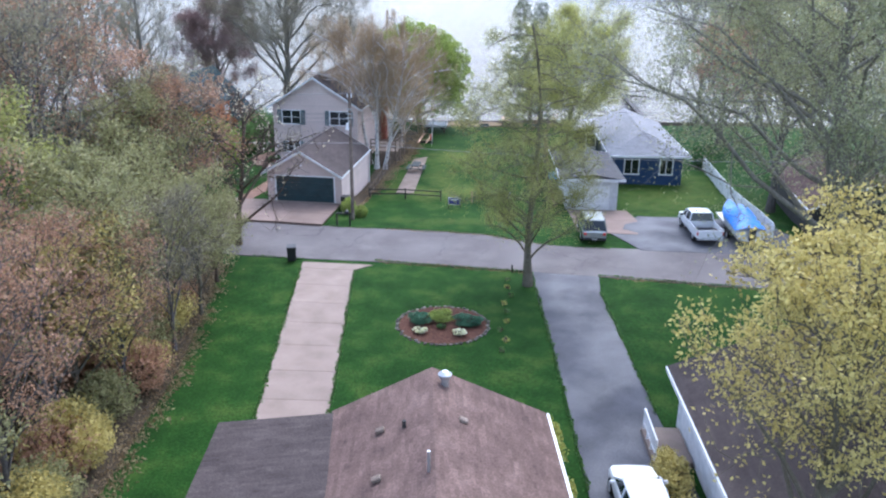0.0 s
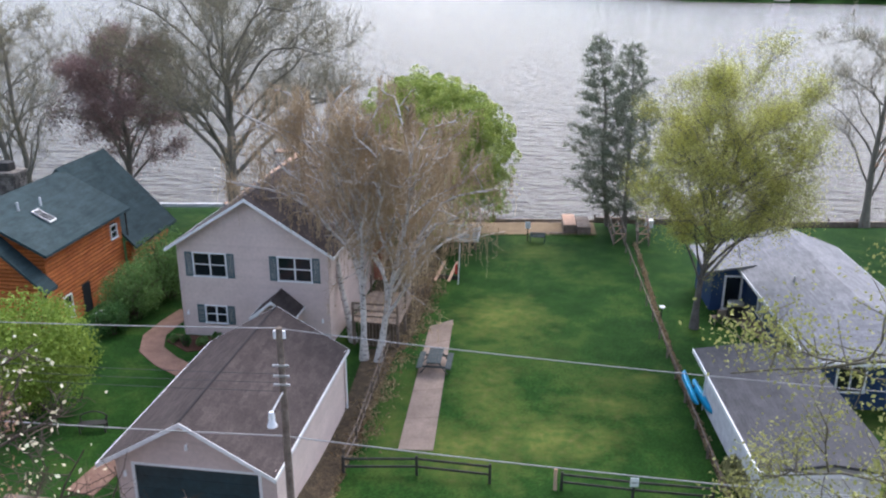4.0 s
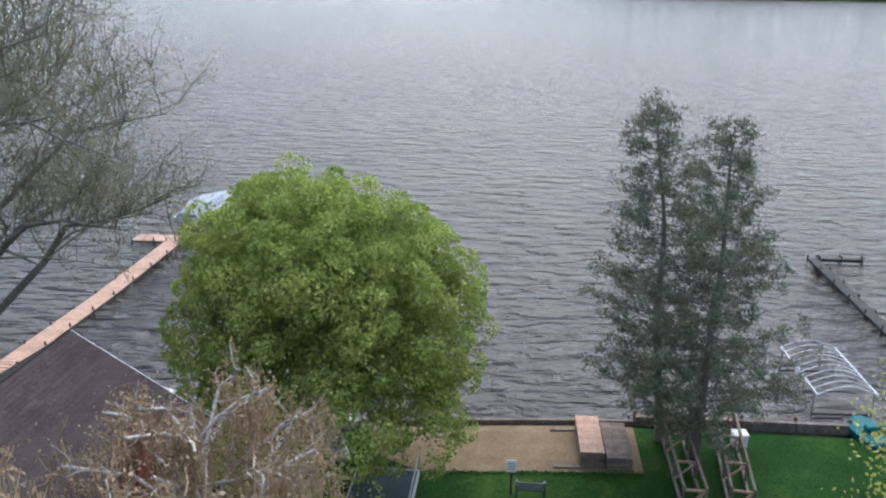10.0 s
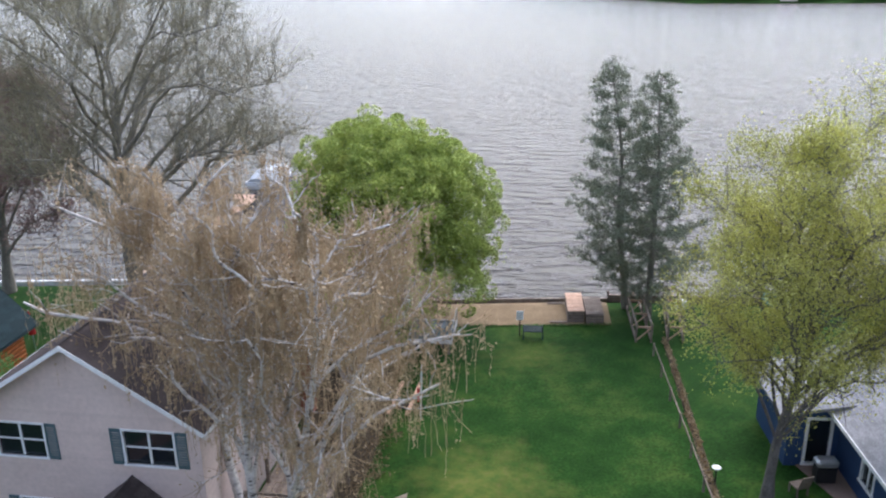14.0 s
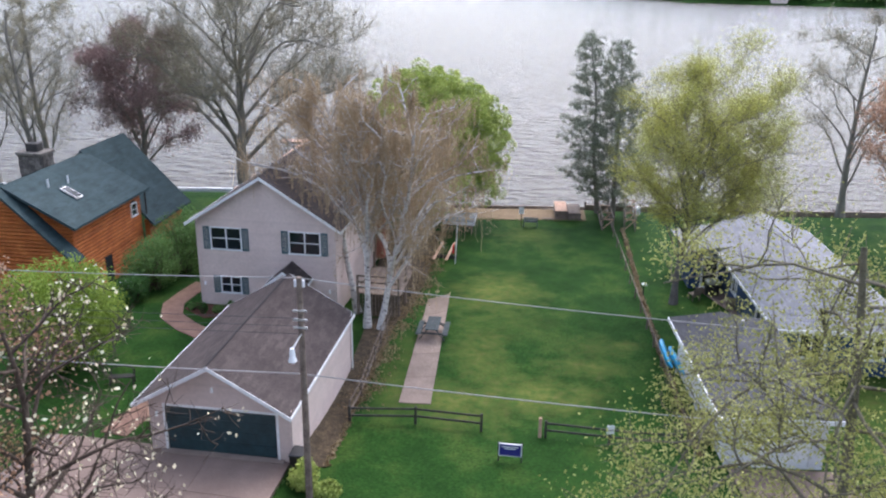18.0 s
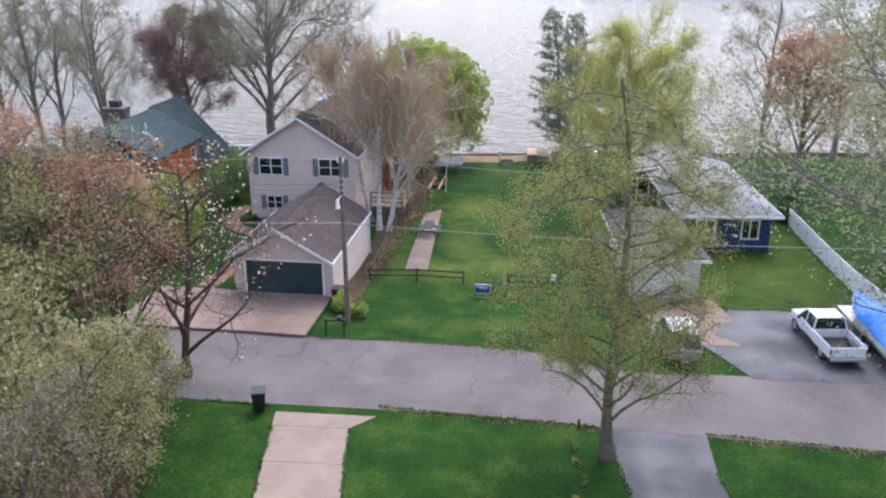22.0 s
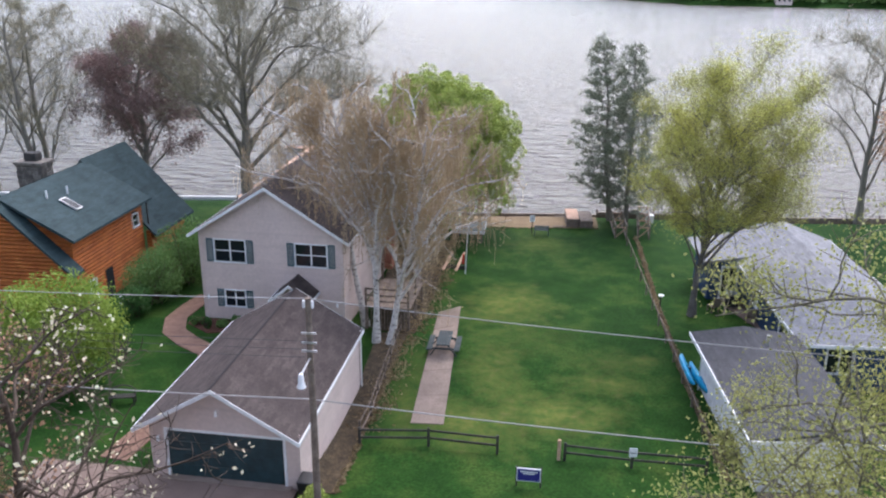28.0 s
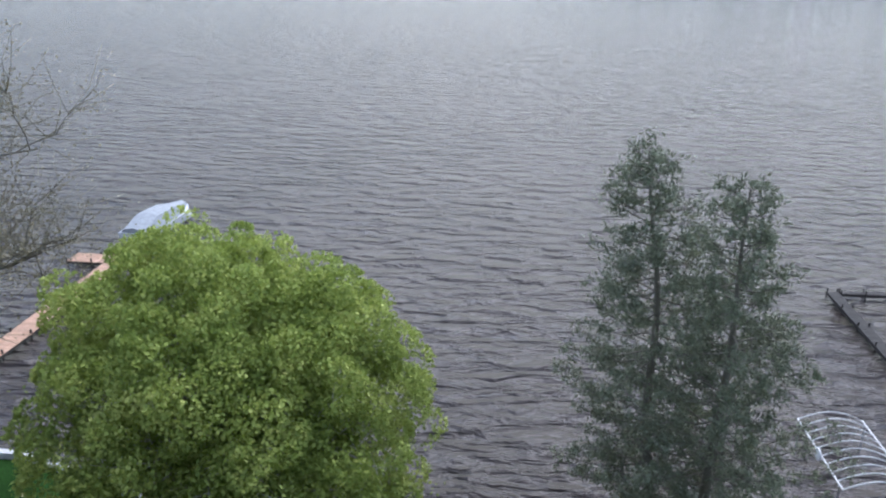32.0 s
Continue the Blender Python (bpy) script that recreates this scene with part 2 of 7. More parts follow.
def cracked(m, scale, width, dark, share=0.5):
    """Crooked cracks over some stretches of a paved surface."""
    n, l = m.node_tree.nodes, m.node_tree.links
    b = n["Principled BSDF"]
    col = b.inputs["Base Color"].links[0].from_socket
    pos = n.new("ShaderNodeNewGeometry").outputs["Position"]
    w = n.new("ShaderNodeTexNoise")
    w.inputs["Scale"].default_value, w.inputs["Detail"].default_value = 1.4, 5
    l.new(pos, w.inputs["Vector"])
    push = n.new("ShaderNodeVectorMath")
    push.operation = "MULTIPLY_ADD"
    l.new(w.outputs["Color"], push.inputs[0]), l.new(pos, push.inputs[2])
    push.inputs[1].default_value = (1.3, 1.3, 0)
    v = n.new("ShaderNodeTexVoronoi")
    v.feature = "DISTANCE_TO_EDGE"
    v.inputs["Scale"].default_value = scale
    l.new(push.outputs[0], v.inputs["Vector"])
    r = n.new("ShaderNodeMapRange")
    for k, x in (("From Min", 0.0), ("From Max", width), ("To Min", 1.0), ("To Max", 0.0)):
        r.inputs[k].default_value = x
    l.new(v.outputs["Distance"], r.inputs["Value"])
    g = n.new("ShaderNodeTexNoise")
    g.inputs["Scale"].default_value, g.inputs["Detail"].default_value = 0.16, 3
    l.new(pos, g.inputs["Vector"])
    h = n.new("ShaderNodeMapRange")
    for k, x in (("From Min", share - 0.06), ("From Max", share + 0.06), ("To Min", 0.0), ("To Max", 0.75)):
        h.inputs[k].default_value = x
    l.new(g.outputs["Fac"], h.inputs["Value"])
    f = n.new("ShaderNodeMath")
    f.operation = "MULTIPLY"
    l.new(r.outputs[0], f.inputs[0]), l.new(h.outputs[0], f.inputs[1])
    mix = n.new("ShaderNodeMix")
    mix.data_type = "RGBA"
    l.new(f.outputs[0], mix.inputs["Factor"]), l.new(col, mix.inputs[6])
    mix.inputs[7].default_value = (*dark, 1)
    l.new(mix.outputs[2], b.inputs["Base Color"])
    return m


BLACKTOP = mat("wet blacktop", ((0.35, (0.045, 0.045, 0.053)), (0.6, (0.075, 0.075, 0.086))), scale=0.4, rough=0.6, fine=0.25, fine_scale=18, bump=0.2, bump_scale=50, detail=8)
wet(BLACKTOP, 0.35, 0.62, 0.85)
cracked(ASPHALT, 0.22, 0.012, (0.05, 0.045, 0.045))
wet(ASPHALT, 0.25, 0.65, 0.95, (0.3, 0.5))
CONCRETE = mat("drive concrete", ((0.3, (0.21, 0.16, 0.128)), (0.7, (0.29, 0.226, 0.186))), scale=0.6, rough=0.8, fine=0.12, fine_scale=30, piece=0.06, bump=0.1)
CONCRETE_TAN = mat("tan concrete", ((0.3, (0.17, 0.12, 0.096)), (0.7, (0.245, 0.18, 0.147))), scale=0.5, rough=0.75, fine=0.14, fine_scale=20, piece=0.06, bump=0.1)
PATCHCRETE = mat("old path concrete", ((0.3, (0.17, 0.127, 0.1)), (0.7, (0.27, 0.21, 0.17))), scale=0.9, rough=0.85, fine=0.2, fine_scale=12, piece=0.08, bump=0.15)
PAVER = mat("red brick paver", ((0.3, (0.16, 0.092, 0.066)), (0.7, (0.24, 0.145, 0.105))), scale=2, rough=0.85, fine=0.2, fine_scale=14, bump=0.2, piece=0.12)
SAND = mat("beach sand", ((0.3, (0.16, 0.112, 0.062)), (0.7, (0.235, 0.168, 0.098))), scale=0.8, rough=0.95, fine=0.2, fine_scale=9, bump=0.4, bump_scale=9, bump_dist=0.05)
MULCH = mat("brown mulch", ((0.3, (0.05, 0.022, 0.014)), (0.6, (0.12, 0.055, 0.035)), (0.8, (0.2, 0.11, 0.07))), scale=7, rough=0.95, fine=0.5, fine_scale=18, bump=0.9, bump_scale=18, bump_dist=0.06)
LITTER = mat("leaf litter", ((0.3, (0.035, 0.028, 0.018)), (0.55, (0.075, 0.055, 0.034)), (0.75, (0.12, 0.09, 0.055))), scale=2.5, rough=0.95, fine=0.4, fine_scale=12, bump=0.8, bump_scale=10, bump_dist=0.08)
SIDING = mat("tan vinyl siding", ((0.3, (0.56, 0.45, 0.4)), (0.7, (0.64, 0.52, 0.465))), scale=0.8, rough=0.6, fine=0.06, fine_scale=6, piece=0.03)
WHITE = plain("white painted trim", (0.78, 0.78, 0.77), 0.45, vary=0.06)
SHINGLE = mat("brown shingle", ((0.3, (0.05, 0.039, 0.036)), (0.6, (0.072, 0.057, 0.052)), (0.8, (0.092, 0.073, 0.066))), scale=0.7, rough=0.9, fine=0.3, fine_scale=16, bump=0.3, bump_scale=30, detail=9, island=0.16)
RIDGE = plain("dark ridge cap", (0.03, 0.026, 0.026), 0.9)
SHINGLE_DEEP = mat("deep brown shingle", ((0.3, (0.045, 0.036, 0.033)), (0.7, (0.075, 0.06, 0.055))), scale=0.9, rough=0.9, fine=0.3, fine_scale=16, bump=0.3, bump_scale=30, island=0.16)
SHINGLE_RED = mat("reddish shingle", ((0.3, (0.095, 0.062, 0.053)), (0.55, (0.14, 0.092, 0.076)), (0.8, (0.19, 0.13, 0.11))), scale=0.8, rough=0.9, fine=0.3, fine_scale=14, bump=0.3, bump_scale=30, detail=9, island=0.16)
SHINGLE_GREY = mat("grey shingle", ((0.3, (0.19, 0.19, 0.2)), (0.7, (0.26, 0.26, 0.27))), scale=0.9, rough=0.85, fine=0.25, fine_scale=16, bump=0.3, bump_scale=30, island=0.16)
SHINGLE_DARK = mat("dark grey shingle", ((0.3, (0.055, 0.054, 0.057)), (0.7, (0.085, 0.083, 0.086))), scale=0.9, rough=0.85, fine=0.25, fine_scale=16, bump=0.3, bump_scale=30, island=0.16)
SHINGLE_GREEN = mat("dark green shingle", ((0.3, (0.025, 0.045, 0.047)), (0.7, (0.045, 0.07, 0.072))), scale=0.8, rough=0.8, fine=0.25, fine_scale=16, bump=0.25, bump_scale=30, island=0.16)
LOG = mat("orange log", ((0.3, (0.33, 0.09, 0.022)), (0.6, (0.46, 0.14, 0.035)), (0.8, (0.54, 0.2, 0.06))), scale=1.2, rough=0.6, fine=0.2, fine_scale=8, piece=0.12)
SHUTTER = plain("slate green shutter", (0.075, 0.125, 0.135), 0.6)
DOORGREEN = mat("dark green door panel", ((0.3, (0.012, 0.032, 0.038)), (0.7, (0.022, 0.055, 0.064))), scale=1.3, rough=0.4, fine=0.2, fine_scale=5)
# near-black: room shade as colour behind panes; also the chassis and a door
DARK = plain("near-black unlit room and parts", (0.02, 0.022, 0.025), 0.7)
BLUEWALL = mat("dark blue siding", ((0.3, (0.02, 0.045, 0.105)), (0.7, (0.03, 0.06, 0.13))), scale=0.9, rough=0.55, fine=0.1, piece=0.05)
GREYWALL = plain("pale grey wall", (0.62, 0.62, 0.62), 0.7)
BARKGREY = mat("grey bark", ((0.3, (0.085, 0.075, 0.068)), (0.7, (0.18, 0.16, 0.145))), scale=5, rough=0.95, stretch=(1, 1, 0.3), fine=0.3)
BARKPALE = mat("pale grey-green bark", ((0.3, (0.14, 0.125, 0.1)), (0.7, (0.24, 0.22, 0.18))), scale=5, rough=0.95, stretch=(1, 1, 0.3), fine=0.3)
BARKBROWN = mat("brown bark", ((0.3, (0.05, 0.035, 0.026)), (0.7, (0.12, 0.09, 0.068))), scale=5, rough=0.95, stretch=(1, 1, 0.3), fine=0.3)
BARKOLIVE = mat("twig bark", ((0.3, (0.10, 0.088, 0.06)), (0.7, (0.17, 0.15, 0.11))), scale=5, rough=0.95, fine=0.3)
BIRCHBARK = mat("white birch bark", ((0.36, (0.07, 0.06, 0.055)), (0.44, (0.5, 0.46, 0.42)), (0.7, (0.72, 0.68, 0.63))), scale=3.5, rough=0.8, stretch=(1, 1, 2.2), fine=0.15)
WOOD = mat("weathered wood", ((0.3, (0.12, 0.09, 0.07)), (0.7, (0.25, 0.2, 0.16))), scale=3, rough=0.85, fine=0.3, fine_scale=20, piece=0.15)
DARKWOOD = mat("dark stained wood", ((0.3, (0.03, 0.028, 0.026)), (0.7, (0.06, 0.055, 0.05))), scale=3, rough=0.7, fine=0.3, fine_scale=20, piece=0.15)
GREYWOOD = mat("grey stained board", ((0.3, (0.032, 0.042, 0.045)), (0.7, (0.058, 0.073, 0.075))), scale=3, rough=0.7, fine=0.25, fine_scale=20, piece=0.12)
NEWWOOD = mat("pink-tan deck board", ((0.3, (0.42, 0.26, 0.17)), (0.7, (0.55, 0.36, 0.26))), scale=3, rough=0.8, fine=0.25, fine_scale=18, piece=0.12)
STONE = mat("field stone", ((0.3, (0.22, 0.2, 0.18)), (0.7, (0.42, 0.39, 0.35))), scale=4, rough=0.9, fine=0.25, bump=0.5, piece=0.3)
STONE_DULL = mat("dull edging stone", ((0.3, (0.09, 0.077, 0.066)), (0.7, (0.22, 0.195, 0.165))), scale=4, rough=0.9, fine=0.3, bump=0.5, piece=0.45)
BRICK = mat("red brick", ((0.3, (0.22, 0.075, 0.05)), (0.7, (0.34, 0.13, 0.09))), scale=6, rough=0.9, fine=0.3, piece=0.2)
BLACKPL = plain("black plastic", (0.014, 0.014, 0.016), 0.45)
RUBBER = plain("black rubber", (0.018, 0.018, 0.02), 0.85)
CARWHITE = plain("white car paint", (0.72, 0.73, 0.74), 0.22, vary=0.04)
CARSILVER = plain("silver green car paint", (0.3, 0.32, 0.3), 0.25, metal=0.4, vary=0.05)
TARP = mat("blue tarp", ((0.3, (0.01, 0.14, 0.52)), (0.7, (0.025, 0.24, 0.72))), scale=1.5, rough=0.4, bump=0.6, bump_scale=2.5, bump_dist=0.15)
KAYAK = plain("turquoise blue plastic", (0.005, 0.28, 0.5), 0.35)
METAL = plain("galvanised metal", (0.5, 0.51, 0.52), 0.4, metal=0.8)
WIRE = plain("wire grey", (0.35, 0.34, 0.33), 0.5)
WIREDARK = plain("wire dark", (0.05, 0.05, 0.05), 0.6)
SIGNBLUE = plain("blue sign board", (0.035, 0.035, 0.2), 0.5)
RED = plain("red cloth", (0.5, 0.03, 0.03), 0.7)
CANVAS = plain("pale grey canvas", (0.36, 0.38, 0.4), 0.8)
TEAL = plain("teal canvas", (0.01, 0.13, 0.14), 0.6)
GLASS = bpy.data.materials.new("window glass")
GLASS.use_nodes = True
gb = GLASS.node_tree.nodes["Principled BSDF"]
gb.inputs["Base Color"].default_value, gb.inputs["Roughness"].default_value, gb.inputs["IOR"].default_value = (0.012, 0.016, 0.02, 1), 0.06, 1.5
LAMPGLASS = plain("white lamp glass", (0.85, 0.85, 0.85), 0.3, vary=0.03)
L_BRIGHT = leafy("bright green leaves", (0.1, 0.134, 0.03), (0.19, 0.23, 0.053), (0.31, 0.33, 0.1))
L_LIME = leafy("yellow-green leaves", (0.17, 0.168, 0.039), (0.265, 0.26, 0.065), (0.35, 0.335, 0.105))
L_STREET = leafy("pale spring leaves", (0.115, 0.12, 0.036), (0.19, 0.192, 0.06), (0.27, 0.262, 0.09))
L_OLIVE = leafy("olive spring leaves", (0.11, 0.108, 0.048), (0.18, 0.172, 0.078), (0.25, 0.235, 0.11))
L_RUST = leafy("rusty buds", (0.15, 0.085, 0.05), (0.24, 0.14, 0.085), (0.32, 0.2, 0.125))
L_GOLD = leafy("golden new leaves", (0.19, 0.155, 0.05), (0.3, 0.25, 0.085), (0.4, 0.34, 0.12))
L_PURPLE = leafy("dark purple leaves", (0.075, 0.045, 0.042), (0.14, 0.09, 0.08), (0.21, 0.155, 0.13))
L_PINE = leafy("pine needles", (0.06, 0.072, 0.044), (0.105, 0.118, 0.075), (0.165, 0.17, 0.115), 0.2)
L_CATKIN = leafy("tan hanging twigs", (0.165, 0.118, 0.07), (0.235, 0.175, 0.105), (0.32, 0.245, 0.155), 0.3)
L_PALE = leafy("pale olive spring leaves", (0.11, 0.115, 0.06), (0.185, 0.19, 0.1), (0.26, 0.26, 0.145))
L_LIMEGREEN = leafy("lively yellow-green leaves", (0.07, 0.115, 0.018), (0.14, 0.195, 0.03), (0.23, 0.275, 0.06))
L_MID = leafy("mid green shrub leaves", (0.04, 0.08, 0.02), (0.08, 0.14, 0.038), (0.13, 0.2, 0.065))
L_CREAM = leafy("cream flowering clump", (0.4, 0.38, 0.22), (0.55, 0.52, 0.32), (0.7, 0.66, 0.45), 0.3)
L_DARK = leafy("dark shrub leaves", (0.012, 0.035, 0.01), (0.03, 0.075, 0.018), (0.06, 0.12, 0.03))
L_BLOSSOM = leafy("white blossom", (0.5, 0.45, 0.4), (0.65, 0.62, 0.58), (0.8, 0.78, 0.75), 0.3)
L_TUFT = leafy("pale tan catkins", (0.36, 0.31, 0.2), (0.46, 0.4, 0.27), (0.56, 0.5, 0.36), 0.3)
L_BUD = leafy("grey-green buds", (0.1, 0.09, 0.056), (0.155, 0.138, 0.086), (0.21, 0.19, 0.122))
L_BLUEGREEN = leafy("blue-green perennials", (0.03, 0.08, 0.045), (0.06, 0.13, 0.075), (0.1, 0.18, 0.1))


# ---- building helpers ----
def part(name, bm, material, parent=None, label=""):
    me = bpy.data.meshes.new(name)
    bm.normal_update()
    bm.to_mesh(me)
    bm.free()
    me.materials.append(material)
    ob = new(name, me)
    ob.parent = parent
    if label:
        ob["label"] = label
    return ob


def mesh_part(name, verts, faces, material, parent=None, label=""):
    me = bpy.data.meshes.new(name)
    me.from_pydata([tuple(v) for v in verts], [], [tuple(f) for f in faces])
    me.materials.append(material)
    ob = new(name, me)
    ob.parent = parent
    if label:
        ob["label"] = label
    return ob


def array_part(name, verts, quads, material, parent=None):
    """A mesh of many quads straight from arrays."""
    me = bpy.data.meshes.new(name)
    k = len(quads)
    me.vertices.add(len(verts)), me.loops.add(4 * k), me.polygons.add(k)
    me.vertices.foreach_set("co", np.asarray(verts, np.float32).ravel())
    me.loops.foreach_set("vertex_index", np.asarray(quads, np.int32).ravel())
    me.polygons.foreach_set("loop_start", np.arange(k, dtype=np.int32) * 4)
    me.update(calc_edges=True)
    me.materials.append(material)
    ob = new(name, me)
    ob.parent = parent
    return ob


def placed(ob, kind=""):
    """A part whose mesh is in world metres, under a thing that stands elsewhere."""
    ob.matrix_parent_inverse = ob.parent.matrix_basis.inverted()
    if kind:
        ob["kind"] = kind
    return ob


def thing(name, m, label, category, group="", kind=""):
    e = new(name)
    e.matrix_basis = m
    e.empty_display_size = 0.3
    return tagged(e, label, category, group, kind)


def box(bm, x0, x1, y0, y1, z0, z1, m=None, bevel=0.0):
    """A box between two corners, with chamfered edges if asked."""
    vs = [bm.verts.new((x, y, z)) for x in (x0, x1) for y in (y0, y1) for z in (z0, z1)]
    fs = [bm.faces.new([vs[i] for i in f]) for f in ((0, 1, 3, 2), (4, 6, 7, 5), (0, 4, 5, 1), (2, 3, 7, 6), (0, 2, 6, 4), (1, 5, 7, 3))]
    if bevel:
        edges = list({e for f in fs for e in f.edges})
        out = bmesh.ops.bevel(bm, geom=edges, offset=bevel, segments=1, affect="EDGES")
        vs = list({v for f in out["faces"] for v in f.verts} | {v for v in vs if v.is_valid})
    if m is not None:
        bmesh.ops.transform(bm, matrix=m, verts=[v for v in vs if v.is_valid])
    return bm


def bx(*a, **k):
    return box(bmesh.new(), *a, **k)


def poly(bm, pts, thick):
    """A slab: a polygon and its copy thick lower along its normal."""
    pts = [Vector(p) for p in pts]
    nrm = (pts[1] - pts[0]).cross(pts[2] - pts[0]).normalized()
    a = [bm.verts.new(p) for p in pts]
    b = [bm.verts.new(p - nrm * thick) for p in pts]
    bm.faces.new(a), bm.faces.new(b[::-1])
    k = len(pts)
    for i in range(k):
        j = (i + 1) % k
        bm.faces.new((a[i], b[i], b[j], a[j]))
    return bm


def slab(pts, thick):
    return poly(bmesh.new(), pts, thick)


def tubes_arrays(paths, sides=5):
    """Tapered tubes along polylines: each path is (points, radii)."""
    V, Q, base = [], [], 0
    ang = np.arange(sides) * 2 * np.pi / sides
    for pts, rad in paths:
        P = np.asarray(pts, float)
        n = len(P)
        d = np.gradient(P, axis=0)
        d /= np.linalg.norm(d, axis=1)[:, None] + 1e-9
        ref = np.where(np.abs(d[:, 2:3]) > 0.9, np.array([[1.0, 0, 0]]), np.array([[0, 0, 1.0]]))
        u = np.cross(d, ref)
        u /= np.linalg.norm(u, axis=1)[:, None] + 1e-9
        w = np.cross(d, u)
        R = np.asarray(rad, float)[:, None, None]
        ring = P[:, None, :] + R * (np.cos(ang)[None, :, None] * u[:, None, :] + np.sin(ang)[None, :, None] * w[:, None, :])
        V.append(ring.reshape(-1, 3))
        i, k = np.meshgrid(np.arange(n - 1), np.arange(sides), indexing="ij")
        k2 = (k + 1) % sides
        Q.append(base + np.stack([i * sides + k, i * sides + k2, (i + 1) * sides + k2, (i + 1) * sides + k], -1).reshape(-1, 4))
        base += n * sides
    return np.concatenate(V), np.concatenate(Q)


def tube_part(name, paths, material, parent=None, sides=6, label=""):
    v, q = tubes_arrays(paths, sides)
    ob = array_part(name, v, q, material, parent)
    if label:
        ob["label"] = label
    for p in ob.data.polygons:
        p.use_smooth = True
    return ob


def rod(bm, a, b, r, sides=8, r2=None):
    """A capped rod between two points."""
    a, b = Vector(a), Vector(b)
    m = Matrix.Translation((a + b) / 2) @ (b - a).to_track_quat("Z", "Y").to_matrix().to_4x4()
    bmesh.ops.create_cone(bm, cap_ends=True, segments=sides, radius1=r, radius2=r if r2 is None else r2, depth=(b - a).length, matrix=m)
    return bm


def beam(bm, a, b, w, h=None):
    """A square timber between two points."""
    a, b = Vector(a), Vector(b)
    h = w if h is None else h
    m = Matrix.Translation((a + b) / 2) @ (b - a).to_track_quat("Z", "Y").to_matrix().to_4x4()
    L = (b - a).length / 2
    return box(bm, -w / 2, w / 2, -h / 2, h / 2, -L, L, m)


def smooth(u):
    u = min(1.0, max(0.0, u))
    return u * u * (3 - 2 * u)


WATER_Z = -1.0


def shore_y(x):
    return 109.0 + 0.25 * math.sin(x * 0.21) + (3.0 * smooth((-x - 8) / 8) if x < 0 else 0.0) + 1.0 * smooth((x - 40) / 30) * 4


def far_y(x):
    return 490 - 0.25 * (x - 120) if x > 105 else min(900, 494 + 2.5 * (105 - x))


def height(x, y):
    """The ground: flat by the road, a gentle fall to the lake, the lake bed, the far bank."""
    drop = smooth((y - (60 if x > -7.5 else 60 + 18 * smooth((-7.5 - x) / 2))) / 14)
    z = -0.2 - 0.6 * drop
    z += 0.05 * math.sin(x * 0.31 + 1) * math.sin(y * 0.23)
    s = shore_y(x)
    if y > s - 2:
        z -= 2.6 * smooth((y - s + 1.2) / 5)
    f = far_y(x)
    if y > f - 6:
        z += 12 * smooth((y - f + 6) / 120) + 4.2 * smooth((y - f + 4) / 8)
    return z


def drape(name, outline, lift, material, parent=None, step=0.6, label="", kind=""):
    """A sheet over a flat outline (corner list, counter-clockwise), laid on the ground, with a rim that goes down into it."""
    bm = bmesh.new()
    pts = []
    k = len(outline)
    for i in range(k):
        a, b = Vector(outline[i]), Vector(outline[(i + 1) % k])
        m = max(1, int((b - a).length / step))
        pts += [a + (b - a) * j / m for j in range(m)]
    vs = [bm.verts.new((p.x, p.y, 0)) for p in pts]
    f = bm.faces.new(vs)
    x0, x1 = min(p.x for p in pts), max(p.x for p in pts)
    y0, y1 = min(p.y for p in pts), max(p.y for p in pts)
    for axis, lo, hi in ((0, x0, x1), (1, y0, y1)):
        c = lo + step
        while c < hi:
            geom = bm.verts[:] + bm.edges[:] + bm.faces[:]
            co, no = ((c, 0, 0), (1, 0, 0)) if axis == 0 else ((0, c, 0), (0, 1, 0))
            bmesh.ops.bisect_plane(bm, geom=geom, plane_co=co, plane_no=no)
            c += step
    for v in bm.verts:
        v.co.z = height(v.co.x, v.co.y) + lift
    rim = [e for e in bm.edges if e.is_boundary]
    out = bmesh.ops.extrude_edge_only(bm, edges=rim)
    for v in out["geom"]:
        if isinstance(v, bmesh.types.BMVert):
            v.co.z -= 0.12
    bmesh.ops.recalc_face_normals(bm, faces=bm.faces[:])
    ob = part(name, bm, material, parent, label)
    if kind:
        tagged(ob, label, "", "", kind)
    return ob


# ---- ground and lake ----
def axis_steps(lo, hi, fine, far_lo, far_hi):
    a = list(np.arange(lo, hi + 1e-6, fine))
    for edge, sign in ((hi, 1), (lo, -1)):
        c, s = edge, fine
        end = far_hi if sign > 0 else -far_lo
        while abs(c) < abs(end) and abs(c) < 3000:
            s *= 1.25
            c += sign * s
            a.append(c)
    return sorted(a)


gx = axis_steps(-40, 44, 0.75, 2200, 2200)
gy = sorted(set(axis_steps(-12, 116, 0.75, 900, 200)) | set(np.arange(200, 800, 8.0)) | set(np.arange(810, 2600, 60.0)))
gv = [(x, y, height(x, y)) for y in gy for x in gx]
nx = len(gx)
gf = [(j * nx + i, j * nx + i + 1, (j + 1) * nx + i + 1, (j + 1) * nx + i) for j in range(len(gy) - 1) for i in range(nx - 1)]
ground = mesh_part("ground", gv, gf, GRASS)
for p in ground.data.polygons:
    p.use_smooth = True
tagged(ground, "green spring lawn with yellowed patches", "lawn", "", "structure")
wv = [(-2200, 104, WATER_Z), (2200, 104, WATER_Z), (2200, 900, WATER_Z), (-2200, 2500, WATER_Z)]
lake = mesh_part("water", wv, [(0, 1, 2, 3)], WATER)
tagged(lake, "grey rippled lake under an overcast sky", "lake", "", "structure")


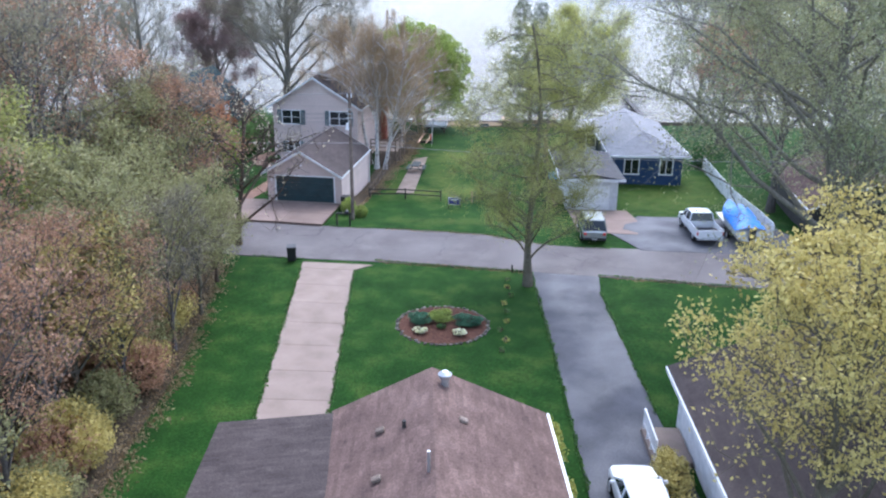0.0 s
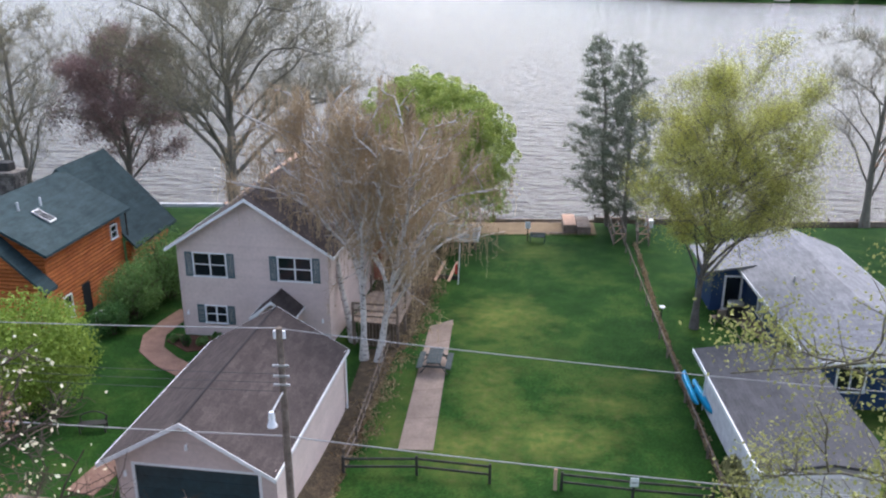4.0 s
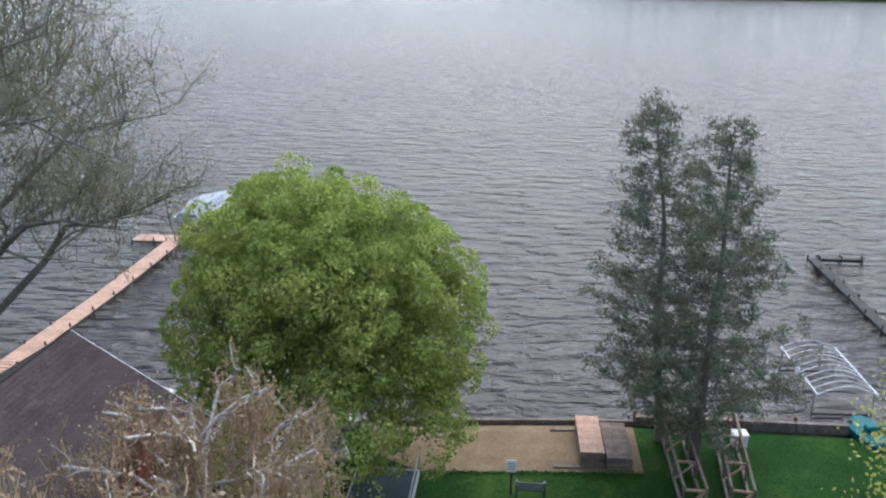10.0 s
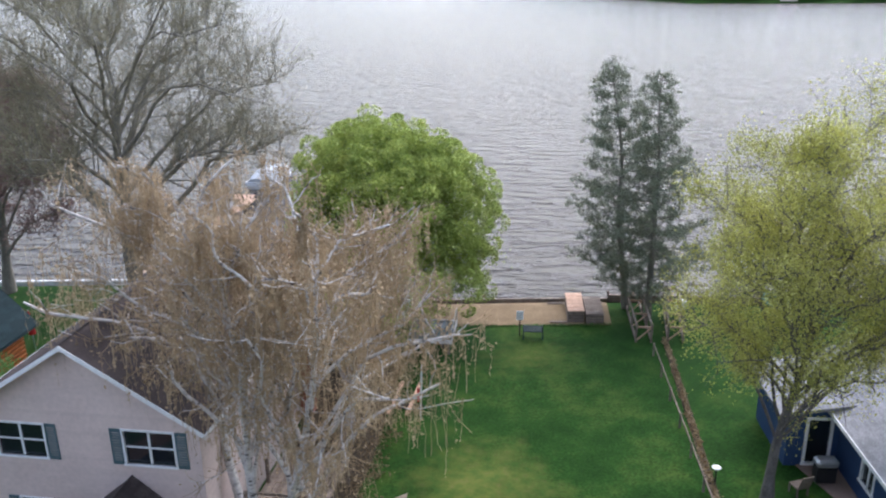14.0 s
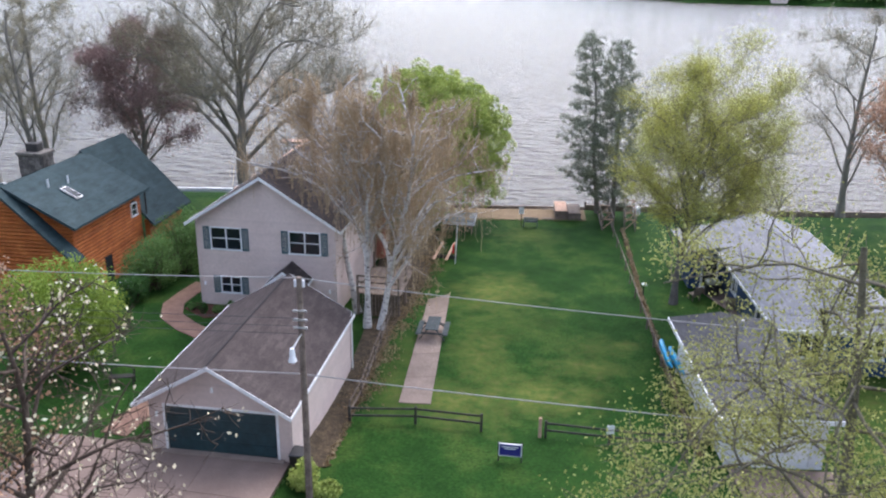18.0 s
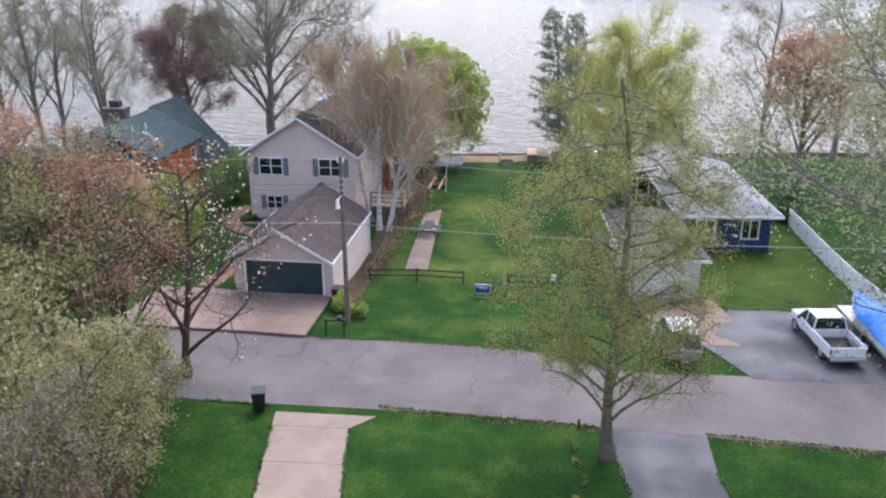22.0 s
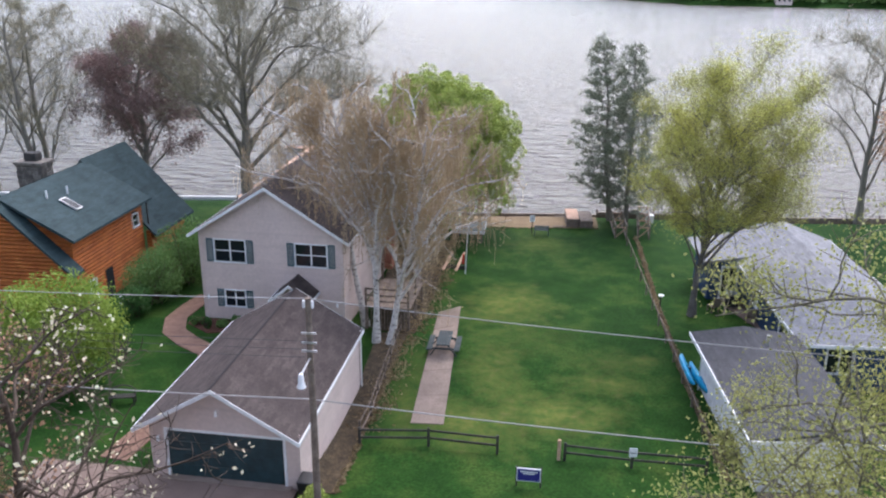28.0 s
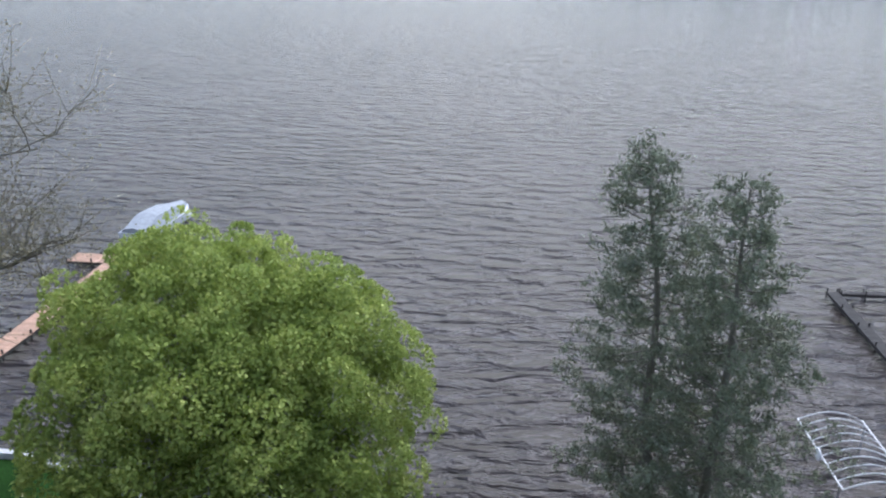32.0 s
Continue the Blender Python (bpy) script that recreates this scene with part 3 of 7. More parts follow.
# ---- roads, drives and beds ----
def setting(ob, label, category):
    return tagged(ob, label, category, "", "structure")


setting(drape("road", [(-70, 64.6), (-40, 59.6), (-12.6, 55.3), (-0.1, 54.4), (22.9, 51.0), (60, 45.5), (95, 41), (95, 48), (60, 52.2), (26, 57.4), (15.5, 58.4), (7.6, 58.9), (3.0, 60.9), (-4.2, 62.0), (-14.3, 62.8), (-40, 67), (-70, 71)], 0.035, ASPHALT, step=1.5),
        "worn grey asphalt road", "road")
setting(drape("driveway_blacktop", [(6.2, 53.6), (6.3, 49.8), (6.65, 43), (6.9, 36.4), (7.1, 24), (7.6, 5), (12.0, 5), (11.6, 24), (10.8, 36), (10.5, 43), (10.2, 50), (10.5, 53.0)], 0.03, BLACKTOP, step=1.5),
        "dark wet blacktop driveway", "driveway")
setting(drape("parking_blacktop", [(14.2, 58.2), (26.5, 57.2), (26.5, 59.2), (25.0, 66.6), (15.6, 67.4), (12.4, 62.5)], 0.045, BLACKTOP, step=1.5),
        "dark wet blacktop parking place", "driveway")


def slabs(name, label, corner_rows, material, lift=0.035, gap=0.012):
    """A run of cast slabs between pairs of side points; each slab is a piece."""
    e = thing(name, Matrix.Identity(4), label, "driveway", "", "structure")
    for (a, b), (c, d) in zip(corner_rows, corner_rows[1:]):
        a, b, c, d = (Vector((*p, 0)) for p in (a, b, c, d))
        g = (c - a).normalized() * gap
        w = (b - a).normalized() * gap
        pts = [a + g + w, b + g - w, d - g - w, c - g + w]
        bm = bmesh.new()
        top = [bm.verts.new((p.x, p.y, height(p.x, p.y) + lift)) for p in pts]
        low = [bm.verts.new((p.x, p.y, height(p.x, p.y) - 0.15)) for p in pts]
        bm.faces.new(top), bm.faces.new(low[::-1])
        for i in range(4):
            bm.faces.new((top[i], low[i], low[(i + 1) % 4], top[(i + 1) % 4]))
        bmesh.ops.recalc_face_normals(bm, faces=bm.faces[:])
        part("slab", bm, material, e)
    return e


def lerp_rows(l0, l1, r0, r1, k):
    return [((l0[0] + (l1[0] - l0[0]) * i / k, l0[1] + (l1[1] - l0[1]) * i / k), (r0[0] + (r1[0] - r0[0]) * i / k, r0[1] + (r1[1] - r0[1]) * i / k)) for i in range(k + 1)]


slabs("driveway", "pale pinkish concrete driveway with joints", lerp_rows((-7.0, 33.6), (-8.85, 53.2), (-3.75, 33.6), (-5.3, 53.0), 7) + [((-8.95, 54.4), (-4.2, 54.1))], CONCRETE)
e = slabs("garage_apron", "tan concrete garage apron", lerp_rows((-16.6, 62.9), (-15.6, 68.6), (-12.4, 62.6), (-12.0, 68.0), 2), CONCRETE_TAN, lift=0.2)
for rows in (lerp_rows((-12.4, 62.6), (-12.0, 68.0), (-9.1, 62.2), (-8.5, 67.5), 2), lerp_rows((-20.4, 63.4), (-19.6, 69.0), (-16.6, 62.9), (-15.6, 68.6), 2)):
    g = slabs("garage_apron", "x", rows, CONCRETE_TAN, lift=0.2)
    for ob in list(g.children):
        ob.parent = e
    bpy.data.objects.remove(g)
slabs("garden_path", "cracked concrete strip in the lawn", lerp_rows((-4.6, 74.0), (-4.0, 87.2), (-3.0, 74.0), (-2.6, 88.2), 5), PATCHCRETE, lift=0.03)
slabs("side_drive", "short concrete drive before the small garage", [((10.2, 62.3), (14.6, 61.8)), ((10.2, 66.0), (15.3, 66.0)), ((10.1, 69.2), (15.0, 69.2))], CONCRETE_TAN, lift=0.05)
setting(drape("beach", [(-1.0, 104.8), (3, 105.0), (8.2, 105.0), (8.4, 108.75), (0.6, 108.9), (-3.5, 109.2), (-3.2, 106)], 0.03, SAND, step=0.8), "small sandy beach", "beach")
setting(drape("woodland_floor", [(-70, 66), (-70, -10), (-10.5, -10), (-10.6, 10), (-11.6, 30), (-12.0, 39), (-13.2, 48), (-14.5, 55), (-20, 56.8), (-40, 60)], 0.03, LITTER, step=2.5), "brown leaf litter under the trees", "ground")
setting(drape("garage_side_bed", [(-8.5, 68.0), (-7.1, 68.0), (-6.6, 73), (-6.0, 80), (-5.6, 84), (-7.4, 84), (-7.6, 76.5)], 0.05, LITTER, step=0.8), "brown mulch strip beside the garage", "flower bed")
setting(drape("fence_line_bed", [(9.05, 70), (9.35, 70), (9.65, 80), (10.2, 90), (10.75, 98), (11.05, 103), (10.75, 103), (10.4, 98), (9.85, 90), (9.35, 80)], 0.03, LITTER, step=0.8), "narrow strip of dead grass", "ground")
setting(drape("birch_bed", [(-7.6, 84.4), (-5.2, 84), (-4.4, 90), (-4.0, 97), (-4.0, 101), (-8, 101.5), (-8, 92)], 0.04, LITTER, step=0.8), "brown litter under the birches", "ground")
# curved paver walk beside the tan house
walk_mid = [(-16.9, 69.4), (-16.3, 72.0), (-15.8, 75.0), (-15.5, 78.0), (-16.0, 79.7), (-17.6, 80.9), (-19.0, 82.4), (-19.6, 84.4), (-19.4, 86.5), (-19.0, 88.5)]
left, right = [], []
for i, p in enumerate(walk_mid):
    a, b = Vector(walk_mid[max(0, i - 1)]), Vector(walk_mid[min(len(walk_mid) - 1, i + 1)])
    d = (b - a).normalized()
    nrm = Vector((-d.y, d.x)) * 0.65
    left.append(tuple(Vector(p) + nrm)), right.append(tuple(Vector(p) - nrm))
setting(drape("paver_walk", right + left[::-1], 0.04, PAVER, step=0.8), "curved red paver garden walk", "path")
setting(drape("house_bed", [(-18.6, 83.6), (-17.0, 82.2), (-14.6, 82.8), (-14.2, 84.0), (-18.5, 84.6)], 0.05, MULCH, step=0.6), "mulched bed before the tan house", "flower bed")
setting(drape("patio", [(13.9, 90.6), (15.9, 84.2), (16.9, 84.2), (16.9, 90.7)], 0.06, CONCRETE_TAN, step=1.0), "small concrete patio", "patio")


# ---- trees ----
def bend(rng, a, b, n, sag=0.0, wob=0.05):
    """A crooked line of n points from a to b."""
    a, b = np.asarray(a, float), np.asarray(b, float)
    t = np.linspace(0, 1, n)[:, None]
    L = np.linalg.norm(b - a)
    off = sum(np.sin(np.pi * t * k + rng.uniform(0, 6.3, 3)) * rng.normal(0, wob * L / k, 3) for k in (1.2, 2.3, 4.1)) * np.sin(np.pi * np.minimum(1, t * 1.25 + 0.02) / 2)
    off = off - off[:1]
    p = a + (b - a) * t + off
    p[:, 2] += sag * L * np.sin(np.pi * t[:, 0])
    return p


def leaf_arrays(rng, P, size, flat=0.0, long=1.0):
    n = len(P)
    u = rng.normal(0, 1, (n, 3))
    u /= np.linalg.norm(u, axis=1)[:, None]
    w = np.cross(u, rng.normal(0, 1, (n, 3)))
    w /= np.linalg.norm(w, axis=1)[:, None] + 1e-9
    s = size * rng.uniform(0.6, 1.3, (n, 1))
    u, w = u * s * long, w * s * 0.62
    V = np.stack([P - u, P - w * 1.0 + u * 0.15, P + u, P + w], 1).reshape(-1, 3)
    return V, np.arange(4 * n).reshape(-1, 4)


def tree(name, label, category, x, y, top, env_c, env_r, trunk=0.3, n1=9, n2=7, n3=5, leaf=None, leaves=0, size=0.09, bark=None, fork=0.35, seed=1,
         lift=0.25, droop=0.0, strands=0, strand_len=2.0, low=0.0, tips=1.0, z=None, spread=0.12, group="", twig=0.012, lean=None, flare=True, twig_bark=None, limb_end=0.014, limb=0.55, fill=0, lobes=()):
    """A tapered trunk, limbs to an ellipsoid crown, branches, twigs, and leaves about the twigs; droop hangs them, strands adds hanging threads."""
    rng = np.random.default_rng(seed)
    z0 = height(x, y) if z is None else z
    base = np.array([x, y, z0 - 0.1])
    e = thing(name, pose(x, y, z0), label, category, group)
    c, r = np.array(env_c, float), np.array(env_r, float)
    head = np.array([c[0], c[1], c[2] + r[2] * 0.55]) if lean is None else np.array(lean, float)
    tp = bend(rng, base, head, 9, 0.0, 0.025)
    tr = np.linspace(trunk, trunk * 0.22, 9)
    if flare:
        tr[0] *= 1.5
    thick, thin, fine = [(tp, tr)], [], []
    leafpts, w1 = [], []
    for i in range(n1):
        u = fork + (1 - fork) * (i + rng.uniform(0, 0.8)) / n1
        k = min(7.99, u * 8)
        s = tp[int(k)] + (tp[int(k) + 1] - tp[int(k)]) * (k % 1)
        phi = i * 2.39996 + rng.uniform(-0.4, 0.4)
        el = -0.35 + low + 1.25 * (u - fork) / (1 - fork) + rng.uniform(-0.15, 0.25)
        d = np.array([math.cos(phi) * math.cos(el), math.sin(phi) * math.cos(el), math.sin(el)])
        end = c + d * r * rng.uniform(0.72, 0.98)
        n = 7
        lr = np.interp(u, [0, 1], [trunk * limb, trunk * limb * 0.36])
        p = bend(rng, s, end, n, lift * 0.35, 0.06)
        thick.append((p, np.linspace(lr, max(limb_end, lr * 0.15), n)))
        L1 = np.linalg.norm(end - s)
        for j in range(n2):
            v = 0.25 + 0.75 * (j + rng.uniform(0, 1)) / n2
            kk = min(n - 1.01, v * (n - 1))
            q = p[int(kk)] + (p[int(kk) + 1] - p[int(kk)]) * (kk % 1)
            dd = (end - s) / L1 * 0.7 + rng.normal(0, 0.65, 3) + np.array([0, 0, lift - droop * 0.6])
            dd /= np.linalg.norm(dd)
            L2 = L1 * rng.uniform(0.25, 0.45) * (1.15 - 0.5 * v)
            e2 = q + dd * L2
            rel = (e2 - c) / r
            m = np.linalg.norm(rel)
            if m > 1.04:
                e2 = c + rel / m * 1.04 * r
            b = bend(rng, q, e2, 5, -droop * 0.15, 0.07)
            br = max(twig * 1.6, lr * 0.3 * (1.1 - 0.6 * v))
            thin.append((b, np.linspace(br, twig, 5)))
            for _ in range(n3):
                t = rng.uniform(0.2, 1)
                kk = min(3.99, t * 4)
                q3 = b[int(kk)] + (b[int(kk) + 1] - b[int(kk)]) * (kk % 1)
                d3 = dd * 0.5 + rng.normal(0, 0.6, 3) + np.array([0, 0, lift - droop])
                d3 /= np.linalg.norm(d3)
                e3 = q3 + d3 * L2 * rng.uniform(0.3, 0.65) * tips
                f = bend(rng, q3, e3, 3, -droop * 0.2, 0.08)
                fine.append((f, (twig, twig * 0.75, twig * 0.45)))
                leafpts.append((q3, e3))
    placed(tube_part("trunk", thick, bark or BARKGREY, e, 7))
    v1, q1 = tubes_arrays(thin, 4)
    v2, q2 = tubes_arrays(fine, 3)
    if twig_bark:
        placed(array_part("branchwork", v1, q1, bark, e), "stuff")
        placed(array_part("twigwork", v2, q2, twig_bark, e), "stuff")
    else:
        placed(array_part("branchwork", np.concatenate([v1, v2]), np.concatenate([q1, q2 + len(v1)]), bark or BARKGREY, e), "stuff")
    A = np.array([a for a, _ in leafpts])
    B = np.array([b for _, b in leafpts])
    if leaves and leaf:
        pick = rng.integers(0, len(A), leaves)
        t = rng.uniform(0.15, 1.12, (leaves, 1))
        P = A[pick] + (B[pick] - A[pick]) * t + rng.normal(0, spread, (leaves, 3))
        if fill:
            # sprays that close the rounded outline between the limbs
            d = rng.normal(0, 1, (fill // 40, 3))
            d /= np.linalg.norm(d, axis=1)[:, None]
            d[:, 2] = np.where(d[:, 2] < -0.55, -d[:, 2], d[:, 2])
            lump = 0.9 + 0.05 * np.sin(5.1 * d[:, :1] + 2.3 * d[:, 2:3] + seed) + 0.05 * np.sin(4.3 * d[:, 1:2] - 5.7 * d[:, 2:3] + 1.7 * seed)
            sprays = c + d * r * lump * rng.uniform(0.8, 1.06, (len(d), 1))
            pk = rng.integers(0, len(sprays), fill)
            P = np.concatenate([P, sprays[pk] + rng.normal(0, 0.3, (fill, 3)) * (1, 1, 0.75)])
        if lobes:
            # heaped clumps of leaves on the skin of each lobe, with gaps between
            for lx, ly, lz, lr, lh, count in lobes:
                d = rng.normal(0, 1, (count // 190, 3))
                d /= np.linalg.norm(d, axis=1)[:, None]
                d[:, 2] = np.where(d[:, 2] < -0.5, -d[:, 2], d[:, 2])
                heart = np.array([lx, ly, lz]) + d * (lr, lr, lh) * rng.uniform(0.6, 1.0, (len(d), 1))
                wide = rng.uniform(0.4, 0.85, len(d))
                pk = rng.integers(0, len(d), count)
                o = rng.normal(0, 1, (count, 3)) + d[pk] * 0.9
                o /= np.linalg.norm(o, axis=1)[:, None]
                P = np.concatenate([P, heart[pk] + o * (wide[pk] * rng.uniform(0.6, 1.06, count) ** 0.7)[:, None] * (1, 1, 0.8)])
        V, Q = leaf_arrays(rng, P, size)
        placed(array_part("crown", V, Q, leaf, e), "stuff")
    if strands:
        pick = rng.integers(0, len(A), strands)
        t = rng.uniform(0.1, 1.0, (strands, 1))
        S = A[pick] + (B[pick] - A[pick]) * t
        ln = strand_len * rng.uniform(0.35, 1.2, strands)
        ln = np.minimum(ln, S[:, 2] - z0 - 0.3)
        k = 5
        tt = np.linspace(0, 1, k)
        sway = rng.normal(0, 0.09, (strands, 2))
        P = np.repeat(S[:, None, :], k, 1)
        P[:, :, 2] -= ln[:, None] * tt
        P[:, :, 0] += sway[:, :1] * tt + rng.normal(0, 0.02, (strands, k))
        P[:, :, 1] += sway[:, 1:] * tt + rng.normal(0, 0.02, (strands, k))
        wdt = 0.008
        side = np.array([math.cos(0.4), math.sin(0.4), 0]) * wdt
        turn = rng.uniform(0, np.pi, strands)
        side = np.stack([np.cos(turn), np.sin(turn), 0 * turn], 1) * wdt
        V = np.stack([P - side[:, None, :], P + side[:, None, :]], 2).reshape(-1, 3)
        i, j = np.meshgrid(np.arange(strands), np.arange(k - 1), indexing="ij")
        b0 = (i * k + j) * 2
        Q = np.stack([b0, b0 + 1, b0 + 3, b0 + 2], -1).reshape(-1, 4)
        n = strands * 3
        pk = rng.integers(0, strands, n)
        pj = rng.integers(0, k, n)
        V2, Q2 = leaf_arrays(rng, P[pk, pj] + rng.normal(0, 0.03, (n, 3)), 0.055, long=1.3)
        placed(array_part("twig_curtain", np.concatenate([V, V2]), np.concatenate([Q, Q2 + len(V)]), L_CATKIN, e), "stuff")
    return e


def shrub(name, label, x, y, rx, ry, h, leaf, leaves, size=0.07, seed=1, z=None, lumps=7, category="shrub", group=""):
    """A low bush: crossing stems and a lumpy shell of leaves."""
    rng = np.random.default_rng(seed)
    z0 = height(x, y) if z is None else z
    e = thing(name, pose(x, y, z0), label, category, group)
    stems = []
    ctr = np.array([x, y, z0 + h * 0.5])
    for i in range(26):
        d = rng.normal(0, 1, 3)
        d[2] = abs(d[2])
        d /= np.linalg.norm(d)
        stems.append((bend(rng, (x + rng.normal(0, rx * 0.12), y + rng.normal(0, ry * 0.12), z0 - 0.05), ctr + d * (rx * 0.85, ry * 0.85, h * 0.45), 5, 0.1, 0.06), np.linspace(0.035, 0.008, 5)))
    placed(tube_part("stems", stems, BARKBROWN, e, 4))
    cs = rng.normal(0, 1, (lumps * 4, 3))
    cs /= np.linalg.norm(cs, axis=1)[:, None]
    cs = ctr + cs * (rx * 0.62, ry * 0.62, h * 0.3)
    pick = rng.integers(0, len(cs), leaves)
    d = rng.normal(0, 1, (leaves, 3))
    d /= np.linalg.norm(d, axis=1)[:, None]
    rad = rng.uniform(0.55, 1.05, (leaves, 1)) * rng.uniform(0.8, 1.15, len(cs))[pick][:, None]
    P = cs[pick] + d * rad * (rx * 0.4, ry * 0.4, h * 0.24)
    P[:, 2] = np.maximum(P[:, 2], z0 + 0.04)
    V, Q = leaf_arrays(rng, P, size)
    placed(array_part("foliage", V, Q, leaf, e), "stuff")
    return e




def pine(x, y, top, seed, radius, bare):
    rng = np.random.default_rng(seed)
    z0 = height(x, y)
    e = thing("pine_tree", pose(x, y, z0), "tall thin grey-green pine leaning over the shore", "tree", "lakeside pines")
    tp = bend(rng, (x, y, z0 - 0.1), top, 12, 0, 0.012)
    H = top[2] - z0
    thick, fine, P = [(tp, np.linspace(0.24, 0.03, 12))], [], []
    for i in range(135):
        u = bare + (1 - bare) * (i + rng.uniform(0, 1)) / 135
        k = min(10.99, u * 11)
        s = tp[int(k)] + (tp[int(k) + 1] - tp[int(k)]) * (k % 1)
        phi = i * 2.4 + rng.uniform(-0.5, 0.5)
        prof = min(1.0, (u - bare + 0.1) / 0.3) * (1 - u) ** 0.85 * 1.75 + 0.13
        L = radius * prof * rng.choice((0.5, 0.75, 1.0, 1.1), p=(0.25, 0.3, 0.3, 0.15))
        d = np.array([math.cos(phi), math.sin(phi), rng.uniform(-0.05, 0.4) + 0.5 * max(0.0, u - 0.8)])
        b = bend(rng, s, s + d * L, 5, -0.06, 0.05)
        thick.append((b, np.linspace(0.032, 0.01, 5)))
        for _ in range(int(4 + L * 4)):
            t = rng.uniform(0.25, 1.0) ** 0.8
            kk = min(3.99, t * 4)
            q = b[int(kk)] + (b[int(kk) + 1] - b[int(kk)]) * (kk % 1)
            d3 = d * 0.8 + rng.normal(0, 0.45, 3) + (0, 0, 0.25)
            e3 = q + d3 / np.linalg.norm(d3) * rng.uniform(0.2, 0.5)
            fine.append((bend(rng, q, e3, 3), (0.012, 0.01, 0.006)))
            tuft = rng.uniform(0.08, 0.16)
            P += [e3 + rng.normal(0, tuft, 3) * (1, 1, 0.7) for _ in range(20)]
    placed(tube_part("trunk", thick, BARKPALE, e, 6))
    placed(tube_part("branchwork", fine, BARKGREY, e, 3), "stuff")
    V, Q = leaf_arrays(rng, np.array(P), 0.042, long=2.2)
    placed(array_part("foliage", V, Q, L_PINE, e), "stuff")
    return e


pine(9.4, 107.6, (7.75, 106.4, 14.3), 5, 2.5, 0.12)
pine(10.6, 106.4, (9.95, 104.0, 14.0), 6, 2.6, 0.08)

# lakeside and garden trees
tree("willow_tree", "rounded bright green tree in full young leaf", "tree", -4.6, 105.8, 12, (-4.9, 105.9, 5.2), (5.6, 5.4, 6.0), 0.34, 30, 9, 7, L_BRIGHT, 26000, 0.075, BIRCHBARK, 0.1, 3, lift=0.15, spread=0.3, lobes=((-5.9, 105.6, 6.3, 4.9, 5.5, 64000), (-2.8, 105.9, 5.7, 4.3, 4.9, 50000), (-5.0, 104.2, 3.0, 6.0, 3.4, 58000), (-4.6, 104.4, 6.2, 4.2, 4.4, 26000)))
tree("silver_maple", "broad yellow-green maple in young leaf", "tree", 11.8, 87.9, 16, (12.7, 87.0, 9.0), (5.6, 4.0, 8.4), 0.22, 38, 11, 7, L_LIME, 120000, 0.046, BARKGREY, 0.25, 11, lift=0.45, spread=0.24, limb=0.42, low=-0.2, lean=(12.4, 87.4, 10.0))
for i, (x, y, cx, cy, cz, rx, ry, rz) in enumerate(((-8.2, 85.0, -10.4, 86.8, 8.9, 6.0, 3.8, 5.4), (-6.5, 82.5, -4.4, 82.7, 7.8, 4.4, 3.6, 7.2), (-5.8, 93.4, -5.6, 93.4, 5.2, 4.2, 3.8, 5.2), (-7.3, 82.7, -7.4, 82.9, 8.2, 2.6, 2.4, 6.4))):
    tree("birch_tree", "weeping white birch with tan hanging twigs", "tree", x, y, 12, (cx, cy, cz), (rx, ry, rz), 0.2, 24, 7, 9, L_CATKIN, 4000, 0.045, BIRCHBARK, (0.42, 0.2, 0.12, 0.3)[i], 21 + i, lift=0.3, low=0.15, droop=0.3, strands=(2600, 2600, 2400, 1200)[i], strand_len=1.35, twig_bark=L_CATKIN, limb_end=0.045, group="birches", twig=0.015, spread=0.25)
tree("shade_tree", "huge nearly bare tree with pale opening buds", "tree", -21.6, 107.5, 22, (-20.0, 106.5, 13.8), (12.4, 10.0, 11.0), 0.6, 22, 19, 14, L_BUD, 50000, 0.05, BARKPALE, 0.26, 31, twig_bark=L_BUD, lift=0.42, twig=0.015, limb=0.42, low=-0.28, tips=1.3, spread=0.22, lean=(-20.8, 107.0, 13.0))
tree("purple_tree", "purple-leaved plum tree beside the lake", "tree", -31.5, 110.0, 15, (-30.8, 110.0, 8.8), (5.8, 5.4, 8.0), 0.35, 24, 10, 8, L_PURPLE, 46000, 0.085, BARKPALE, 0.15, 41, twig_bark=L_PURPLE, lift=0.3, spread=0.35, limb=0.4, low=-0.15)
for i, (x, y, h, r) in enumerate(((-41.5, 112.0, 20, 5.2), (-46.5, 112, 19, 5), (-53, 112, 20, 5), (30.6, 108.6, 18, 6.2), (37, 106, 15, 4.4))):
    o = tree("bare_tree", "tall bare tree on the shore", "tree", x, y, h, (x, y, h * 0.58), (r, r, h * 0.42), 0.32, 16, 9, 10, L_BUD, 8000, 0.06, BARKPALE, 0.14, 50 + i, twig_bark=L_BUD, lift=0.42, limb=0.4, low=-0.2, tips=1.3, group="bare shore trees")
    first_bare = o if i == 0 else first_bare
for x, y, size, turn in ((-37.5, 103.0, 0.95, 40), (-45.0, 104.5, 1.05, 130), (-51.0, 99.0, 1.0, 250), (-58.0, 108.0, 1.1, 310), (-48.0, 90.0, 0.95, 80), (-57.0, 92.0, 1.05, 190), (-66.0, 100.0, 1.1, 20), (-41.0, 84.0, 0.9, 170)):
    copy_thing(first_bare, pose(x, y, height(x, y), 0, 0, turn) @ Matrix.Diagonal((size, size, size, 1)))
tree("street_tree", "tall maple with pale sparse spring leaves", "tree", 5.85, 51.2, 17, (5.7, 51.3, 9.0), (4.9, 4.7, 8.9), 0.24, 46, 8, 7, L_STREET, 84000, 0.036, BARKOLIVE, 0.1, 61, limb=0.34, low=-0.45, lift=0.38, spread=0.2, lean=(5.6, 51.4, 15.5))

